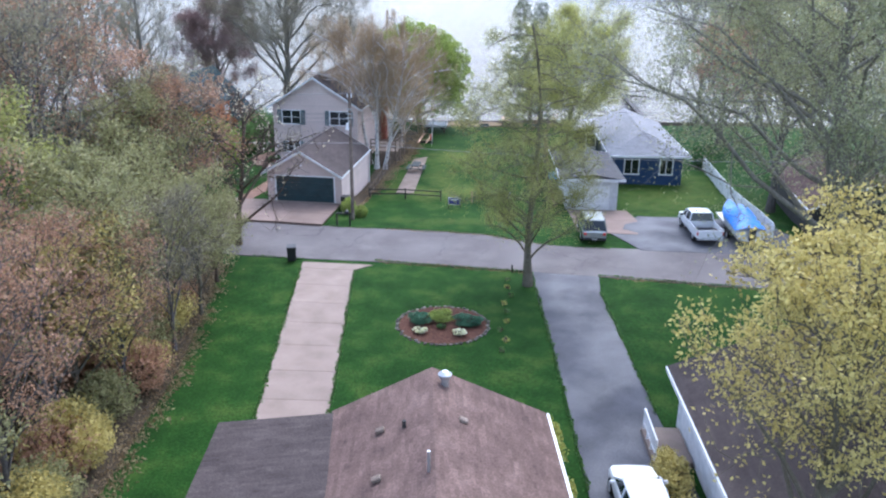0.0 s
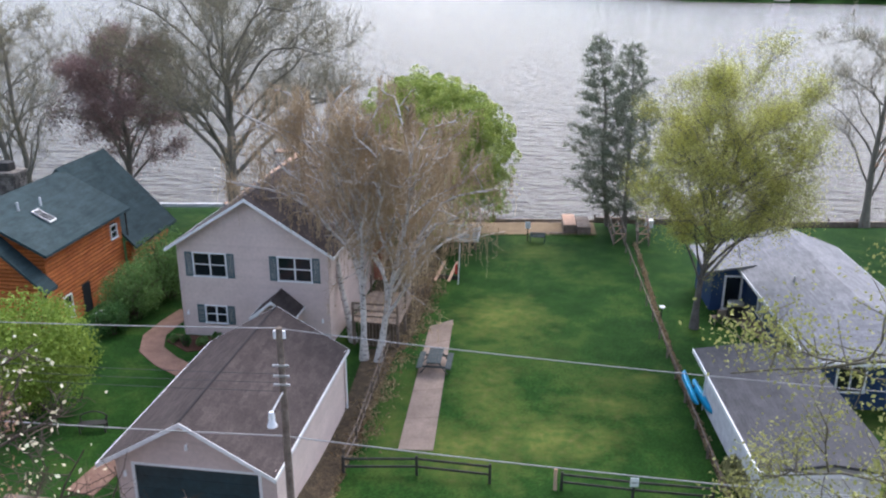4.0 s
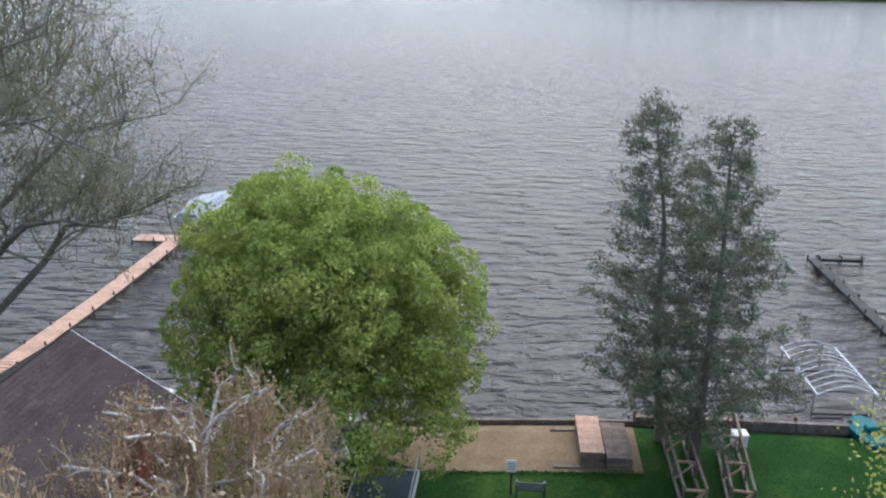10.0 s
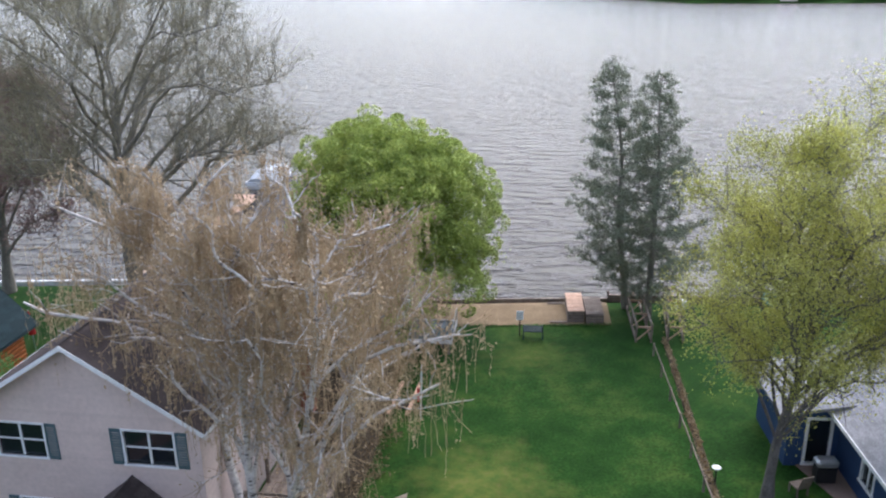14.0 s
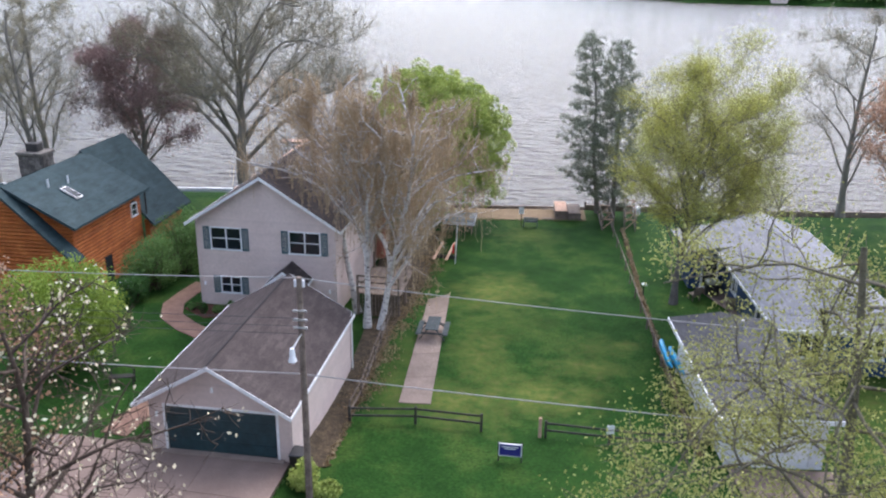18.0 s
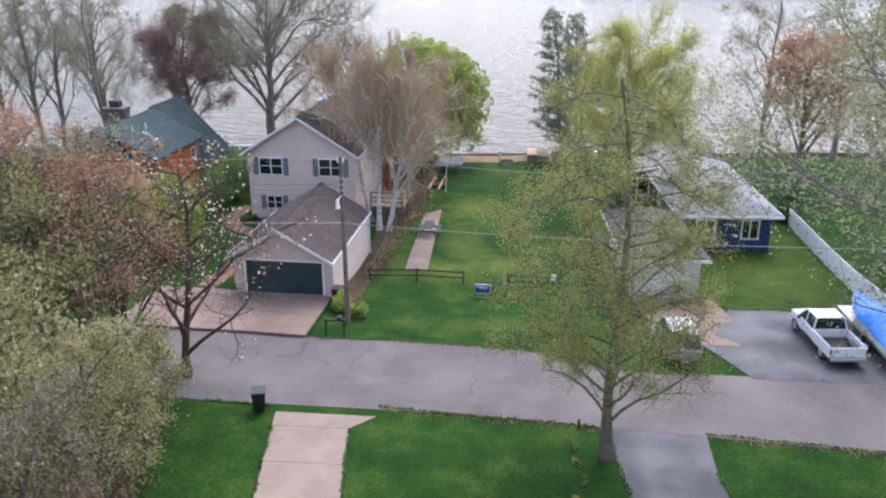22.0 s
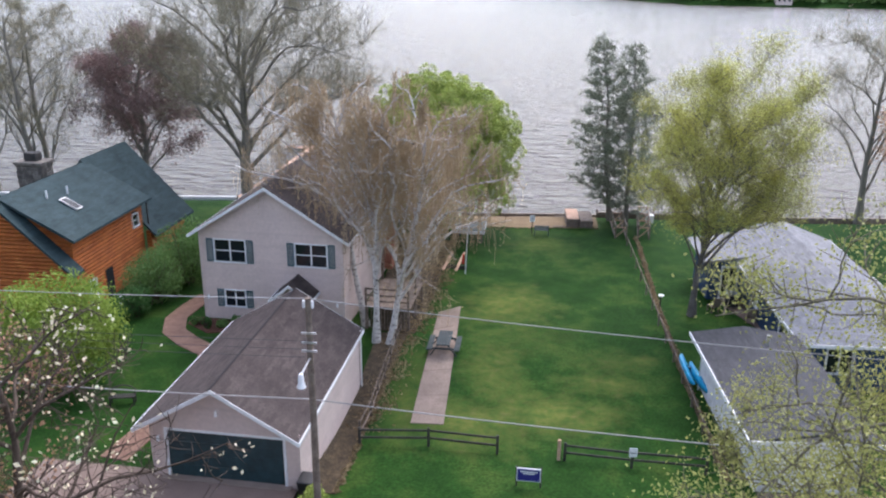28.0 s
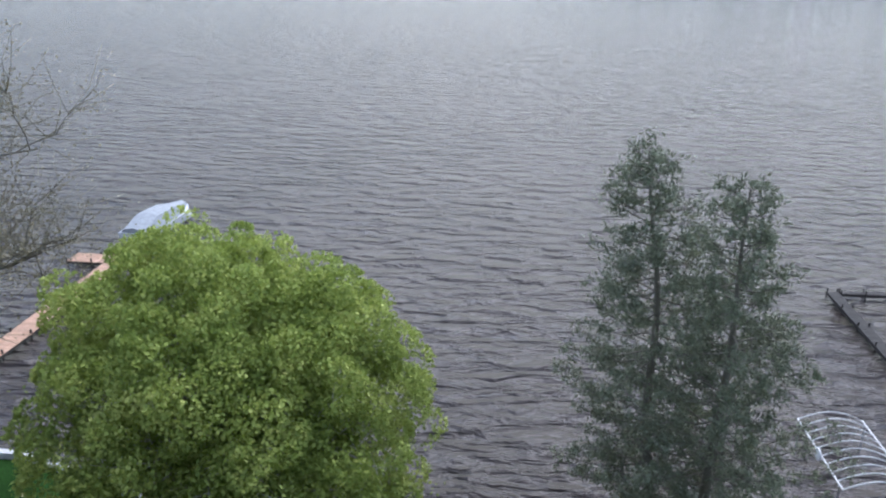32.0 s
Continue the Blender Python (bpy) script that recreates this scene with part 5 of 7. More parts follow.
part("stack", bx(-0.27, 0.27, -0.44, 0.44, -1.0, 7.0), BRICK, ch)
part("cap", bx(-0.37, 0.37, -0.5, 0.5, 7.1, 7.2, bevel=0.02), CONCRETE, ch, "pale chimney cap slab")
# raised side deck
deck = thing("deck", pose(-8.35, 84.5, 0.0, 0, 0, -6.0), "weathered raised wooden deck with a rail beside the house", "deck")
for i in range(14):
    part("deck_board", bx(0.1 + i * 0.2, 0.285 + i * 0.2, 0.0, 4.6, 0.62, 0.66), WOOD, deck)
for x in (0.2, 2.75):
    for y in (0.1, 2.3, 4.5):
        part("post", bx(x - 0.06, x + 0.06, y - 0.06, y + 0.06, -1.0, 1.75), WOOD, deck)
for z in (0.95, 1.3, 1.7):
    part("rail", bx(2.72, 2.78, 0.04, 4.6, z, z + 0.1), WOOD, deck)
    part("rail", bx(0.14, 2.66, 0.07, 0.13, z, z + 0.1), WOOD, deck)
for i in range(12):
    part("baluster", bx(0.3 + 0.2 * i, 0.34 + 0.2 * i, 0.02, 0.06, -0.75, 0.6), WOOD, deck)

# orange log house with green roofs
c = thing("log_house", pose(-25.5, 84.6, -0.6, 0, 0, -5.0), "orange log house with dark green shingle roofs", "house")
CW, CD, CE, CR = 7.8, 8.5, 5.2, 7.3
log_mesh = {}


def logs(parent, m, xl, xr, z0, z1, dia=0.24, openings=()):
    z = z0
    while z + dia <= z1 + 0.02:
        pieces, left = [], None
        for o in sorted(o for o in openings if o[2] < z + dia and o[3] > z):
            pieces.append((left, o[0]))
            left = o[1]
        pieces.append((left, None))
        for u, v in pieces:
            a = xl(z + dia) if u is None else u
            b = xr(z + dia) if v is None else v
            if b - a > 0.1:
                bm = bmesh.new()
                ring = [(0.12 - 0.13 * math.sin(t), z + dia / 2 - dia / 2 * math.cos(t)) for t in [math.pi * k / 6 for k in range(7)]]
                va = [bm.verts.new((a, y, zz)) for y, zz in ring]
                vb = [bm.verts.new((b, y, zz)) for y, zz in ring]
                for k in range(6):
                    bm.faces.new((va[k], vb[k], vb[k + 1], va[k + 1]))
                bm.faces.new(va), bm.faces.new(vb[::-1]), bm.faces.new((va[0], va[6], vb[6], vb[0]))
                bmesh.ops.transform(bm, matrix=m, verts=bm.verts[:])
                bmesh.ops.recalc_face_normals(bm, faces=bm.faces[:])
                part("log", bm, LOG, parent)
        z += dia


xm = -CW / 2
logs(c, pose(0, 0, 0, 0, 0, 90), lambda z: 0.0, lambda z: CD, -0.4, CE, openings=((1.3, 2.0, 0.3, 1.7), (3.2, 4.1, -0.3, 1.75), (7.2, 7.9, 3.4, 4.2)))
logs(c, pose(0, 0, 0), lambda z: -CW if z < CE else -CW + (z - CE) * CW / 2 / (CR - CE), lambda z: 0.0 if z < CE else -(z - CE) * CW / 2 / (CR - CE), -0.4, CR - 0.2)
part("inner_wall", bx(-CW + 0.1, -0.1, 0.15, CD, -0.5, CE), DARKWOOD, c)
for o in ((1.3, 2.0, 0.3, 1.7), (7.2, 7.9, 3.4, 4.2)):
    window(c, pose(0, 0, 0, 0, 0, 90), *o, cols=1, rows=2, shutters=False)
part("door", bx(3.2, 4.1, 0.02, 0.08, -0.3, 1.75, m=pose(0, 0, 0, 0, 0, 90)), DARK, c)
gable_roof(c, -CW, 0, 0, CD, CE + 0.1, CR + 0.1, SHINGLE_GREEN, 0.5, 37, trim=SHINGLE_GREEN)
gable_roof(c, -CW - 0.6, 0.35, CD + 0.55, CD + 5.6, 3.0, CR + 0.3, SHINGLE_GREEN, 0.5, 47, trim=SHINGLE_GREEN)
logs(c, pose(0.4, 0, 0, 0, 0, 90), lambda z: CD + 0.2, lambda z: CD + 5.4, -0.4, 2.6)
logs(c, pose(0, CD + 0.2, 0), lambda z: 0.05, lambda z: 0.4, -0.4, 2.9)
# steep gable before the raised part
gable_roof(c, -CW - 0.6, 0.3, -0.9, -0.35, 3.4, CR + 0.2, SHINGLE_GREEN, 0.3, 57, trim=SHINGLE_GREEN)
fs = (CR - 3.2) / (CW / 2 + 0.45)
logs(c, pose(0, -0.8, 0), lambda z: -CW - 0.4 if z < 3.2 else -CW - 0.4 + (z - 3.2) / fs, lambda z: 0.1 if z < 3.2 else 0.1 - (z - 3.2) / fs, -0.4, CR - 0.4)
logs(c, pose(0.1, 0, 0, 0, 0, 90), lambda z: -0.78, lambda z: -0.02, -0.4, 3.0)
for y, z in ((2.9, 0), (9.9, 0)):
    t = 0.45
    sk = new("skylight")
    sk.parent = c
    slope = math.atan2(CR - CE, CW / 2)
    sk.matrix_basis = pose(-1.55, y, CE + 0.1 + 1.55 * (CR - CE) / (CW / 2) + 0.05, 0, math.degrees(slope), 0) if y < 9 else pose(-1.5, y - 0.2, 4.95, 0, 44, 0)
    part("frame", bx(-0.62, 0.62, -0.33, 0.33, 0, 0.1), METAL, sk)
    part("pane", bx(-0.55, 0.55, -0.27, 0.27, 0.1, 0.115), GLASS, sk)
for x, y in ((-2.3, 3.9), (-2.6, 2.2)):
    z = CE + 0.1 - x * (CR - CE) / (CW / 2)
    part("vent_pipe", rod(bmesh.new(), (x, y, z), (x, y, z + 0.5), 0.06, 8), WHITE, c)
for yy in (-0.7, CD + 0.35):
    part("downpipe", rod(bmesh.new(), (0.22, yy, -0.3), (0.22, yy, CE - 0.1 if yy > 0 else 2.9), 0.06, 8), DARKWOOD, c)
st = thing("stone_chimney", pose(-31.2, 92.0, 5.3, 0, 0, -6), "fieldstone chimney with a slab cap", "chimney")
rng = random.Random(4)
part("core", bx(-0.85, 0.85, -0.6, 0.6, -5.0, 1.75), STONE_DULL, st)
for side in range(4):
    w = 0.87 if side % 2 == 0 else 0.62
    m = pose(0, 0, 0, 0, 0, 90 * side) @ pose(0, -(0.6 if side % 2 == 0 else 0.85), 0)
    z = -1.2
    while z < 1.6:
        x, hh = -w, rng.uniform(0.22, 0.34)
        while x < w - 0.1:
            ww = min(rng.uniform(0.25, 0.5), w - x)
            part("stone", bx(x + 0.01, x + ww - 0.01, -0.06 - rng.uniform(0, 0.05), 0.02, z + 0.01, z + hh - 0.01, m=m, bevel=0.03), STONE_DULL, st)
            x += ww
        z += hh
part("cap", bx(-1.0, 1.0, -0.75, 0.75, 1.75, 1.95, bevel=0.03), STONE_DULL, st)
part("hood", bx(-0.45, 0.45, -0.35, 0.35, 1.95, 2.5, bevel=0.05), DARKWOOD, st)

# blue house and its garage
b = thing("blue_house", pose(15.35, 77.5, -0.7, 0, 0, -1.0), "low dark blue house with a grey shingle roof", "house")
BW, BD, BE = 6.2, 17.0, 2.75
bw = ((0.95, 2.2, 0.9, 2.2), (4.2, 5.3, 0.9, 2.2))
wall(b, "wall", pose(0, 1.2, 0), lambda z: 0.0, lambda z: BW, -0.4, BE, BLUEWALL, bw)
wall(b, "wall", pose(0, 0, 0, 0, 0, -90), lambda z: -BD, lambda z: -1.35, -0.4, BE, BLUEWALL, ((-10.8, -9.8, 0.8, 2.1), (-5.6, -4.2, 0.8, 2.1)))
wall(b, "wall", pose(BW, 0, 0, 0, 0, 90), lambda z: 1.35, lambda z: BD, -0.4, BE, BLUEWALL)
wall(b, "wall", pose(0, BD, 0, 0, 0, 180), lambda z: -BW, lambda z: 0, -0.4, BE, BLUEWALL)
for o in bw:
    window(b, pose(0, 1.2, 0), *o, cols=2, rows=1, shutters=False, rim=0.1)
for o in ((-10.8, -9.8, 0.8, 2.1), (-5.6, -4.2, 0.8, 2.1)):
    window(b, pose(0, 0, 0, 0, 0, -90), *o, cols=2, rows=1, shutters=False, rim=0.1)
R = 4.2
xa, xb, ya, yb = -0.7, BW + 0.6, 0.5, BD + 0.5
ym = 4.5
rx = (xa + xb) / 2
roof_plane(b, "roof", (xa, ya, BE), (xa, yb, BE), (rx, yb, R), (rx, ya + ym, R), SHINGLE_GREY, seed=67)
roof_plane(b, "roof", (xb, ya, BE), (xb, yb, BE), (rx, yb, R), (rx, ya + ym, R), SHINGLE_GREY, seed=68)
roof_plane(b, "roof", (xa, ya, BE), (xb, ya, BE), (rx + 0.01, ya + ym, R), (rx - 0.01, ya + ym, R), SHINGLE_GREY, seed=69)
for q in ((xa - 0.05, xa, ya, yb), (xb, xb + 0.05, ya, yb), (xa, xb, ya - 0.05, ya)):
    part("fascia", bx(*q, BE - 0.17, BE + 0.0), WHITE, b)
part("ceiling_board", bx(xa, xb, ya, yb, BE - 0.19, BE - 0.175), WHITE, b)
# the wing with the glazed door
wall(b, "wall", pose(-2.2, 13.1, 0), lambda z: 0.0, lambda z: 2.15, -0.4, BE, BLUEWALL, ((0.85, 1.75, 0.05, 2.1),))
wall(b, "wall", pose(-2.2, 0, 0, 0, 0, -90), lambda z: -BD, lambda z: -13.24, -0.4, BE, BLUEWALL)
window(b, pose(-2.2, 13.1, 0), 0.85, 1.75, 0.05, 2.1, cols=1, rows=1, shutters=False, rim=0.12)
roof_plane(b, "roof", (-2.8, 12.5, BE - 0.1), (-2.8, BD + 0.4, BE - 0.1), (0.2, BD + 0.4, BE + 0.4), (0.2, 12.5, BE + 0.4), SHINGLE_GREY, seed=70)
for x, y in ((1.2, 9.0), (1.9, 12.5)):
    part("vent_pipe", rod(bmesh.new(), (x, y, BE + 0.3), (x, y, BE + 1.1), 0.06, 8), METAL, b)

bg = thing("small_garage", pose(9.7, 69.4, -0.65, 0, 0, 0.0), "pale garage with a low dark grey shingle roof", "garage")
SW, SD = 4.5, 9.2
wall(bg, "wall", pose(0, 0, 0), lambda z: 0.35, lambda z: SW, -0.3, 2.65, GREYWALL, ((1.1, 3.9, 0.05, 2.1),))
wall(bg, "wall", pose(0.35, 0, 0, 0, 0, -90), lambda z: -SD, lambda z: -0.145, -0.3, 2.6, GREYWALL)
wall(bg, "wall", pose(SW, 0, 0, 0, 0, 90), lambda z: 0.145, lambda z: SD, -0.3, 2.7, GREYWALL)
wall(bg, "wall", pose(0, SD, 0, 0, 0, 180), lambda z: -SW, lambda z: -0.35, -0.3, 2.6, GREYWALL)
for i in range(4):
    part("door_panel", bx(1.12, 3.88, 0.03, 0.07, 0.06 + i * 0.51, 0.06 + i * 0.51 + 0.5), WHITE, bg)
roof_plane(bg, "roof", (-0.3, -0.6, 2.75), (-0.3, SD + 0.4, 2.75), (SW / 2 + 0.1, SD + 0.4, 3.15), (SW / 2 + 0.1, -0.6, 3.15), SHINGLE_DARK, seed=71)
roof_plane(bg, "roof", (SW + 0.5, -0.6, 2.75), (SW + 0.5, SD + 0.4, 2.75), (SW / 2 + 0.1, SD + 0.4, 3.15), (SW / 2 + 0.1, -0.6, 3.15), SHINGLE_DARK, seed=72)
part("fascia", bx(-0.36, -0.3, -0.6, SD + 0.4, 2.58, 2.76), WHITE, bg)
part("fascia", bx(-0.3, SW + 0.5, -0.66, -0.6, 2.58, 2.78), WHITE, bg)
part("vent_pipe", rod(bmesh.new(), (2.9, 7.6, 3.0), (2.9, 7.6, 3.6), 0.09, 8), METAL, bg)
part("downpipe", rod(bmesh.new(), (0.2, SD - 0.4, -0.2), (0.2, SD - 0.4, 2.6), 0.04, 8), WHITE, bg)

# near house below the first view
nh = thing("near_house", pose(1.08, 30.4, -0.2, 0, 0, 4.0), "brick-brown shingle roofed house", "house")
shell(nh, -7.6, 3.9, -16, 0, -0.2, 2.5, 2.5, SIDING, gable=False)
roof_plane(nh, "roof", (4.3, 0.5, 2.75), (4.3, -17, 2.75), (-0.1, -17, 4.75), (-0.1, 0.5, 4.75), SHINGLE_RED, seed=81, course=0.15)
roof_plane(nh, "roof", (-3.9, 0.5, 2.9), (-3.9, -17, 2.9), (-0.1, -17, 4.75), (-0.1, 0.5, 4.75), SHINGLE_RED, seed=82, course=0.15)
roof_plane(nh, "low_roof", (-8.2, 0.3, 2.55), (-3.6, 0.3, 2.95), (-3.6, -17, 3.3), (-8.2, -17, 2.9), SHINGLE, seed=83, course=0.15)
wall(nh, "gable", pose(0, 0.0, 0, 0, 0, 180), lambda z: -3.9 + (z - 2.5) * 1.9, lambda z: 3.6 - (z - 2.5) * 1.7, 2.5, 4.5, SIDING)
part("gutter", bx(4.3, 4.42, -17, 0.5, 2.6, 2.72), WHITE, nh)
for x, y, s in ((-1.9, -2.6, 1), (0.9, -2.6, -1), (-1.9, -5.4, 1)):
    z = 4.75 - abs(x + 0.1) * 0.47
    part("roof_vent", bx(-0.16, 0.16, -0.13, 0.13, 0.0, 0.14, m=pose(x, y, z, 0, -25 * s, 0), bevel=0.03), WOOD, nh)
for x, y, r, hh, mm in ((-1.1, -2.9, 0.07, 0.3, DARKWOOD), (-3.3, -6.1, 0.12, 0.16, BLACKPL), (-0.3, -6.0, 0.05, 0.75, METAL), (-4.4, -7.4, 0.05, 0.5, WHITE)):
    z = 4.7 - abs(x + 0.1) * 0.47
    part("vent_pipe", rod(bmesh.new(), (x, y, z - 0.1), (x, y, z + hh), r, 10), mm, nh)
tv = new("turbine_vent")
tv.parent, tv.matrix_basis = nh, pose(0.35, -0.5, 4.5)
part("collar", rod(bmesh.new(), (0, 0, 0), (0, 0, 0.35), 0.15, 14), METAL, tv)
bm = rod(bmesh.new(), (0, 0, 0.35), (0, 0, 0.5), 0.2, 14, 0.26)
rod(bm, (0, 0, 0.5), (0, 0, 0.62), 0.26, 14, 0.1)
part("hood", bm, METAL, tv)

# neighbour's house on the blacktop side
rh = thing("neighbour_house", pose(11.1, 35.1, -0.2, 0, 0, 0), "pale house with a dark grey roof and white porch rail", "house")
wall(rh, "wall", pose(0.4, 0, 0, 0, 0, -90), lambda z: -0.1, lambda z: 15.0, -0.2, 2.5, GREYWALL)
wall(rh, "wall", pose(0, -0.1, 0, 0, 0, 180), lambda z: -9.5, lambda z: -0.5, -0.2, 2.5, GREYWALL)
roof_plane(rh, "roof", (-0.2, 0.4, 2.7), (-0.2, -16, 2.7), (5.2, -16, 4.9), (5.2, 0.4, 4.9), SHINGLE, seed=91)
roof_plane(rh, "roof", (10.6, 0.4, 2.7), (10.6, -16, 2.7), (5.2, -16, 4.9), (5.2, 0.4, 4.9), SHINGLE, seed=92)
part("fascia", bx(-0.27, -0.2, -16, 0.4, 2.5, 2.68), WHITE, rh)
part("porch_floor", bx(-1.3, 0.3, -3.2, -0.6, -0.2, 0.25), CONCRETE, rh)
for y in (-3.1, -2.3, -1.5, -0.7):
    part("rail_post", bx(-1.25, -1.17, y - 0.04, y + 0.04, 0.2, 1.2), WHITE, rh)
for z in (0.5, 1.15):
    part("rail", bx(-1.24, -1.18, -3.1, -0.7, z, z + 0.06), WHITE, rh)
for i in range(15):
    part("baluster", bx(-1.225, -1.195, -3.0 + i * 0.16, -2.97 + i * 0.16, 0.5, 1.15), WHITE, rh)

# brown house past the boat
dh = thing("brown_house", pose(27.2, 62.0, -0.3, 0, 0, -6), "brown house with a dark shingle roof", "house")
shell(dh, 0, 8, 0, 12, -0.2, 2.5, 4.4, DARKWOOD)
gable_roof(dh, 0, 8, 0, 12, 2.6, 4.5, SHINGLE_RED, 0.5, 97)


# ---- garden things ----
def picnic_table(x, y, rz):
    e = thing("picnic_table", pose(x, y, height(x, y) + 0.03, 0, 0, rz), "grey stained wooden picnic table on the concrete strip", "picnic table")
    for i in range(5):
        part("top_board", bx(-0.38 + i * 0.155, -0.235 + i * 0.155, -0.95, 0.95, 0.72, 0.76, bevel=0.006), GREYWOOD, e)
    for s in (-1, 1):
        b = new("bench")
        b.parent = e
        for i in range(2):
            part("seat_board", bx(s * 0.76 - 0.15 + i * 0.155, s * 0.76 - 0.005 + i * 0.155, -0.95, 0.95, 0.42, 0.46, bevel=0.006), GREYWOOD, b)
    for yy in (-0.68, 0.68):
        for s in (-1, 1):
            part("leg", beam(bmesh.new(), (s * 0.72, yy, 0.0), (s * 0.2, yy, 0.72), 0.09, 0.045), GREYWOOD, e)
        part("cross_beam", bx(-0.9, 0.9, yy + 0.03, yy + 0.07, 0.33, 0.42), GREYWOOD, e)
        part("top_batten", bx(-0.36, 0.36, yy - 0.07, yy - 0.03, 0.64, 0.72), GREYWOOD, e)
    return e


picnic_table(-3.35, 81.9, -4)


def rail_fence(name, label, posts, hgt, rails, material, post_w=0.11, rail_h=0.09, group=""):
    e = thing(name, Matrix.Identity(4), label, "fence", group)
    for x, y in posts:
        z = height(x, y)
        bm = bx(x - post_w / 2, x + post_w / 2, y - post_w / 2, y + post_w / 2, z - 0.2, z + hgt, bevel=0.012)
        part("post", bm, material, e)
    for (xa, ya), (xb, yb) in zip(posts, posts[1:]):
        for f in rails:
            part("rail", beam(bmesh.new(), (xa, ya, height(xa, ya) + hgt * f), (xb, yb, height(xb, yb) + hgt * f), 0.05, rail_h), material, e)
    return e


rail_fence("rail_fence", "dark stained two-rail garden fence", [(-6.7, 71.9), (-3.6, 72.1), (-0.5, 71.7)], 0.95, (0.45, 0.85), DARKWOOD)
rail_fence("rail_fence", "dark stained two-rail garden fence beyond the gap", [(2.45, 71.35), (5.3, 70.9), (8.4, 70.55)], 0.9, (0.45, 0.85), DARKWOOD)
post = thing("gate_post", pose(2.2, 71.4, height(2.2, 71.4)), "short tan wooden gate post", "post")
part("shaft", bx(-0.07, 0.07, -0.07, 0.07, -0.2, 1.0, bevel=0.015), NEWWOOD, post)
notice = thing("notice_board", pose(5.3, 70.8, height(5.3, 70.8)), "small white notice fixed on the fence", "sign")
part("board", bx(-0.17, 0.17, -0.03, 0.0, 0.62, 1.05, bevel=0.006), WHITE, notice)
part("print", bx(-0.12, 0.12, -0.036, -0.031, 0.78, 0.86), WIRE, notice, "grey unreadable printing")
fl = [(-6.75, 72.4 + 0 * i) for i in range(1)] + [(-6.6 + 0.09 * i, 72.4 + 2.0 * i) for i in range(1, 7)]
rail_fence("side_fence", "old brown wire fence along the garage bed", fl, 1.0, (0.35, 0.9), WOOD, 0.09, 0.05)
rail_fence("boundary_fence", "low weathered boundary fence along the lawn", [(9.0 + 0.07 * i * 1.02, 71.5 + 2.45 * i) for i in range(13)], 0.75, (0.9,), WOOD, 0.09, 0.06)
sign = thing("yard_sign", pose(0.75, 69.1, height(0.75, 69.1), 0, 0, -5), "blue yard sign with white lettering on two posts", "sign")
for x in (-0.5, 0.5):
    part("post", bx(x - 0.035, x + 0.035, 0.0, 0.07, -0.2, 0.95), DARKWOOD, sign)
brd = part("board", bx(-0.5, 0.5, -0.05, 0.0, 0.3, 0.92, bevel=0.006), WHITE, sign, "white edged sign board")
part("field", bx(-0.46, 0.46, -0.056, -0.051, 0.34, 0.88), SIGNBLUE, sign, "dark blue field")
for i, (w, z) in enumerate(((0.36, 0.77), (0.24, 0.68))):
    part("print", bx(-w, w, -0.061, -0.057, z - 0.025, z + 0.025), WHITE, sign, "white unreadable lettering")


def bollard(x, y):
    e = thing("garden_light", pose(x, y, height(x, y)), "small garden light with a white cap", "garden light")
    part("stem", rod(bmesh.new(), (0, 0, -0.1), (0, 0, 0.62), 0.04, 8), BLACKPL, e)
    part("shade", rod(bmesh.new(), (0, 0, 0.62), (0, 0, 0.74), 0.07, 10, 0.17), LAMPGLASS, e)
    part("cap", rod(bmesh.new(), (0, 0, 0.74), (0, 0, 0.8), 0.19, 10, 0.06), LAMPGLASS, e)


bollard(10.15, 89.3)


def kayak(x, y, z, rz, tilt):
    e = thing("kayak", pose(x, y, z, 0, tilt, rz), "turquoise plastic kayak leaning by the fence", "kayak", "kayaks")
    bm = bmesh.new()
    n, rings = 13, []
    for i in range(n):
        t = i / (n - 1)
        w = 0.34 * math.sin(math.pi * t) ** 0.6 + 0.01
        h = 0.16 * math.sin(math.pi * t) ** 0.45 + 0.03
        up = 0.12 * (2 * t - 1) ** 4
        rings.append([bm.verts.new((w * math.cos(a), -1.75 + 3.5 * t, up + h * math.sin(a))) for a in [k * math.pi / 5 for k in range(10)]])
    for a, b in zip(rings, rings[1:]):
        for k in range(10):
            bm.faces.new((a[k], a[(k + 1) % 10], b[(k + 1) % 10], b[k]))
    bm.faces.new(rings[0]), bm.faces.new(rings[-1][::-1])
    bmesh.ops.recalc_face_normals(bm, faces=bm.faces[:])
    part("hull", bm, KAYAK, e)
    part("cockpit", rod(bmesh.new(), (0, 0, 0.12), (0, 0, 0.175), 0.2, 12, 0.22), BLACKPL, e)
    part("seat", bx(-0.16, 0.16, -0.35, -0.15, 0.17, 0.3, bevel=0.02), BLACKPL, e)


kayak(9.55, 79.6, -0.35, -2, 60)
kayak(9.95, 78.6, -0.3, 3, 64)


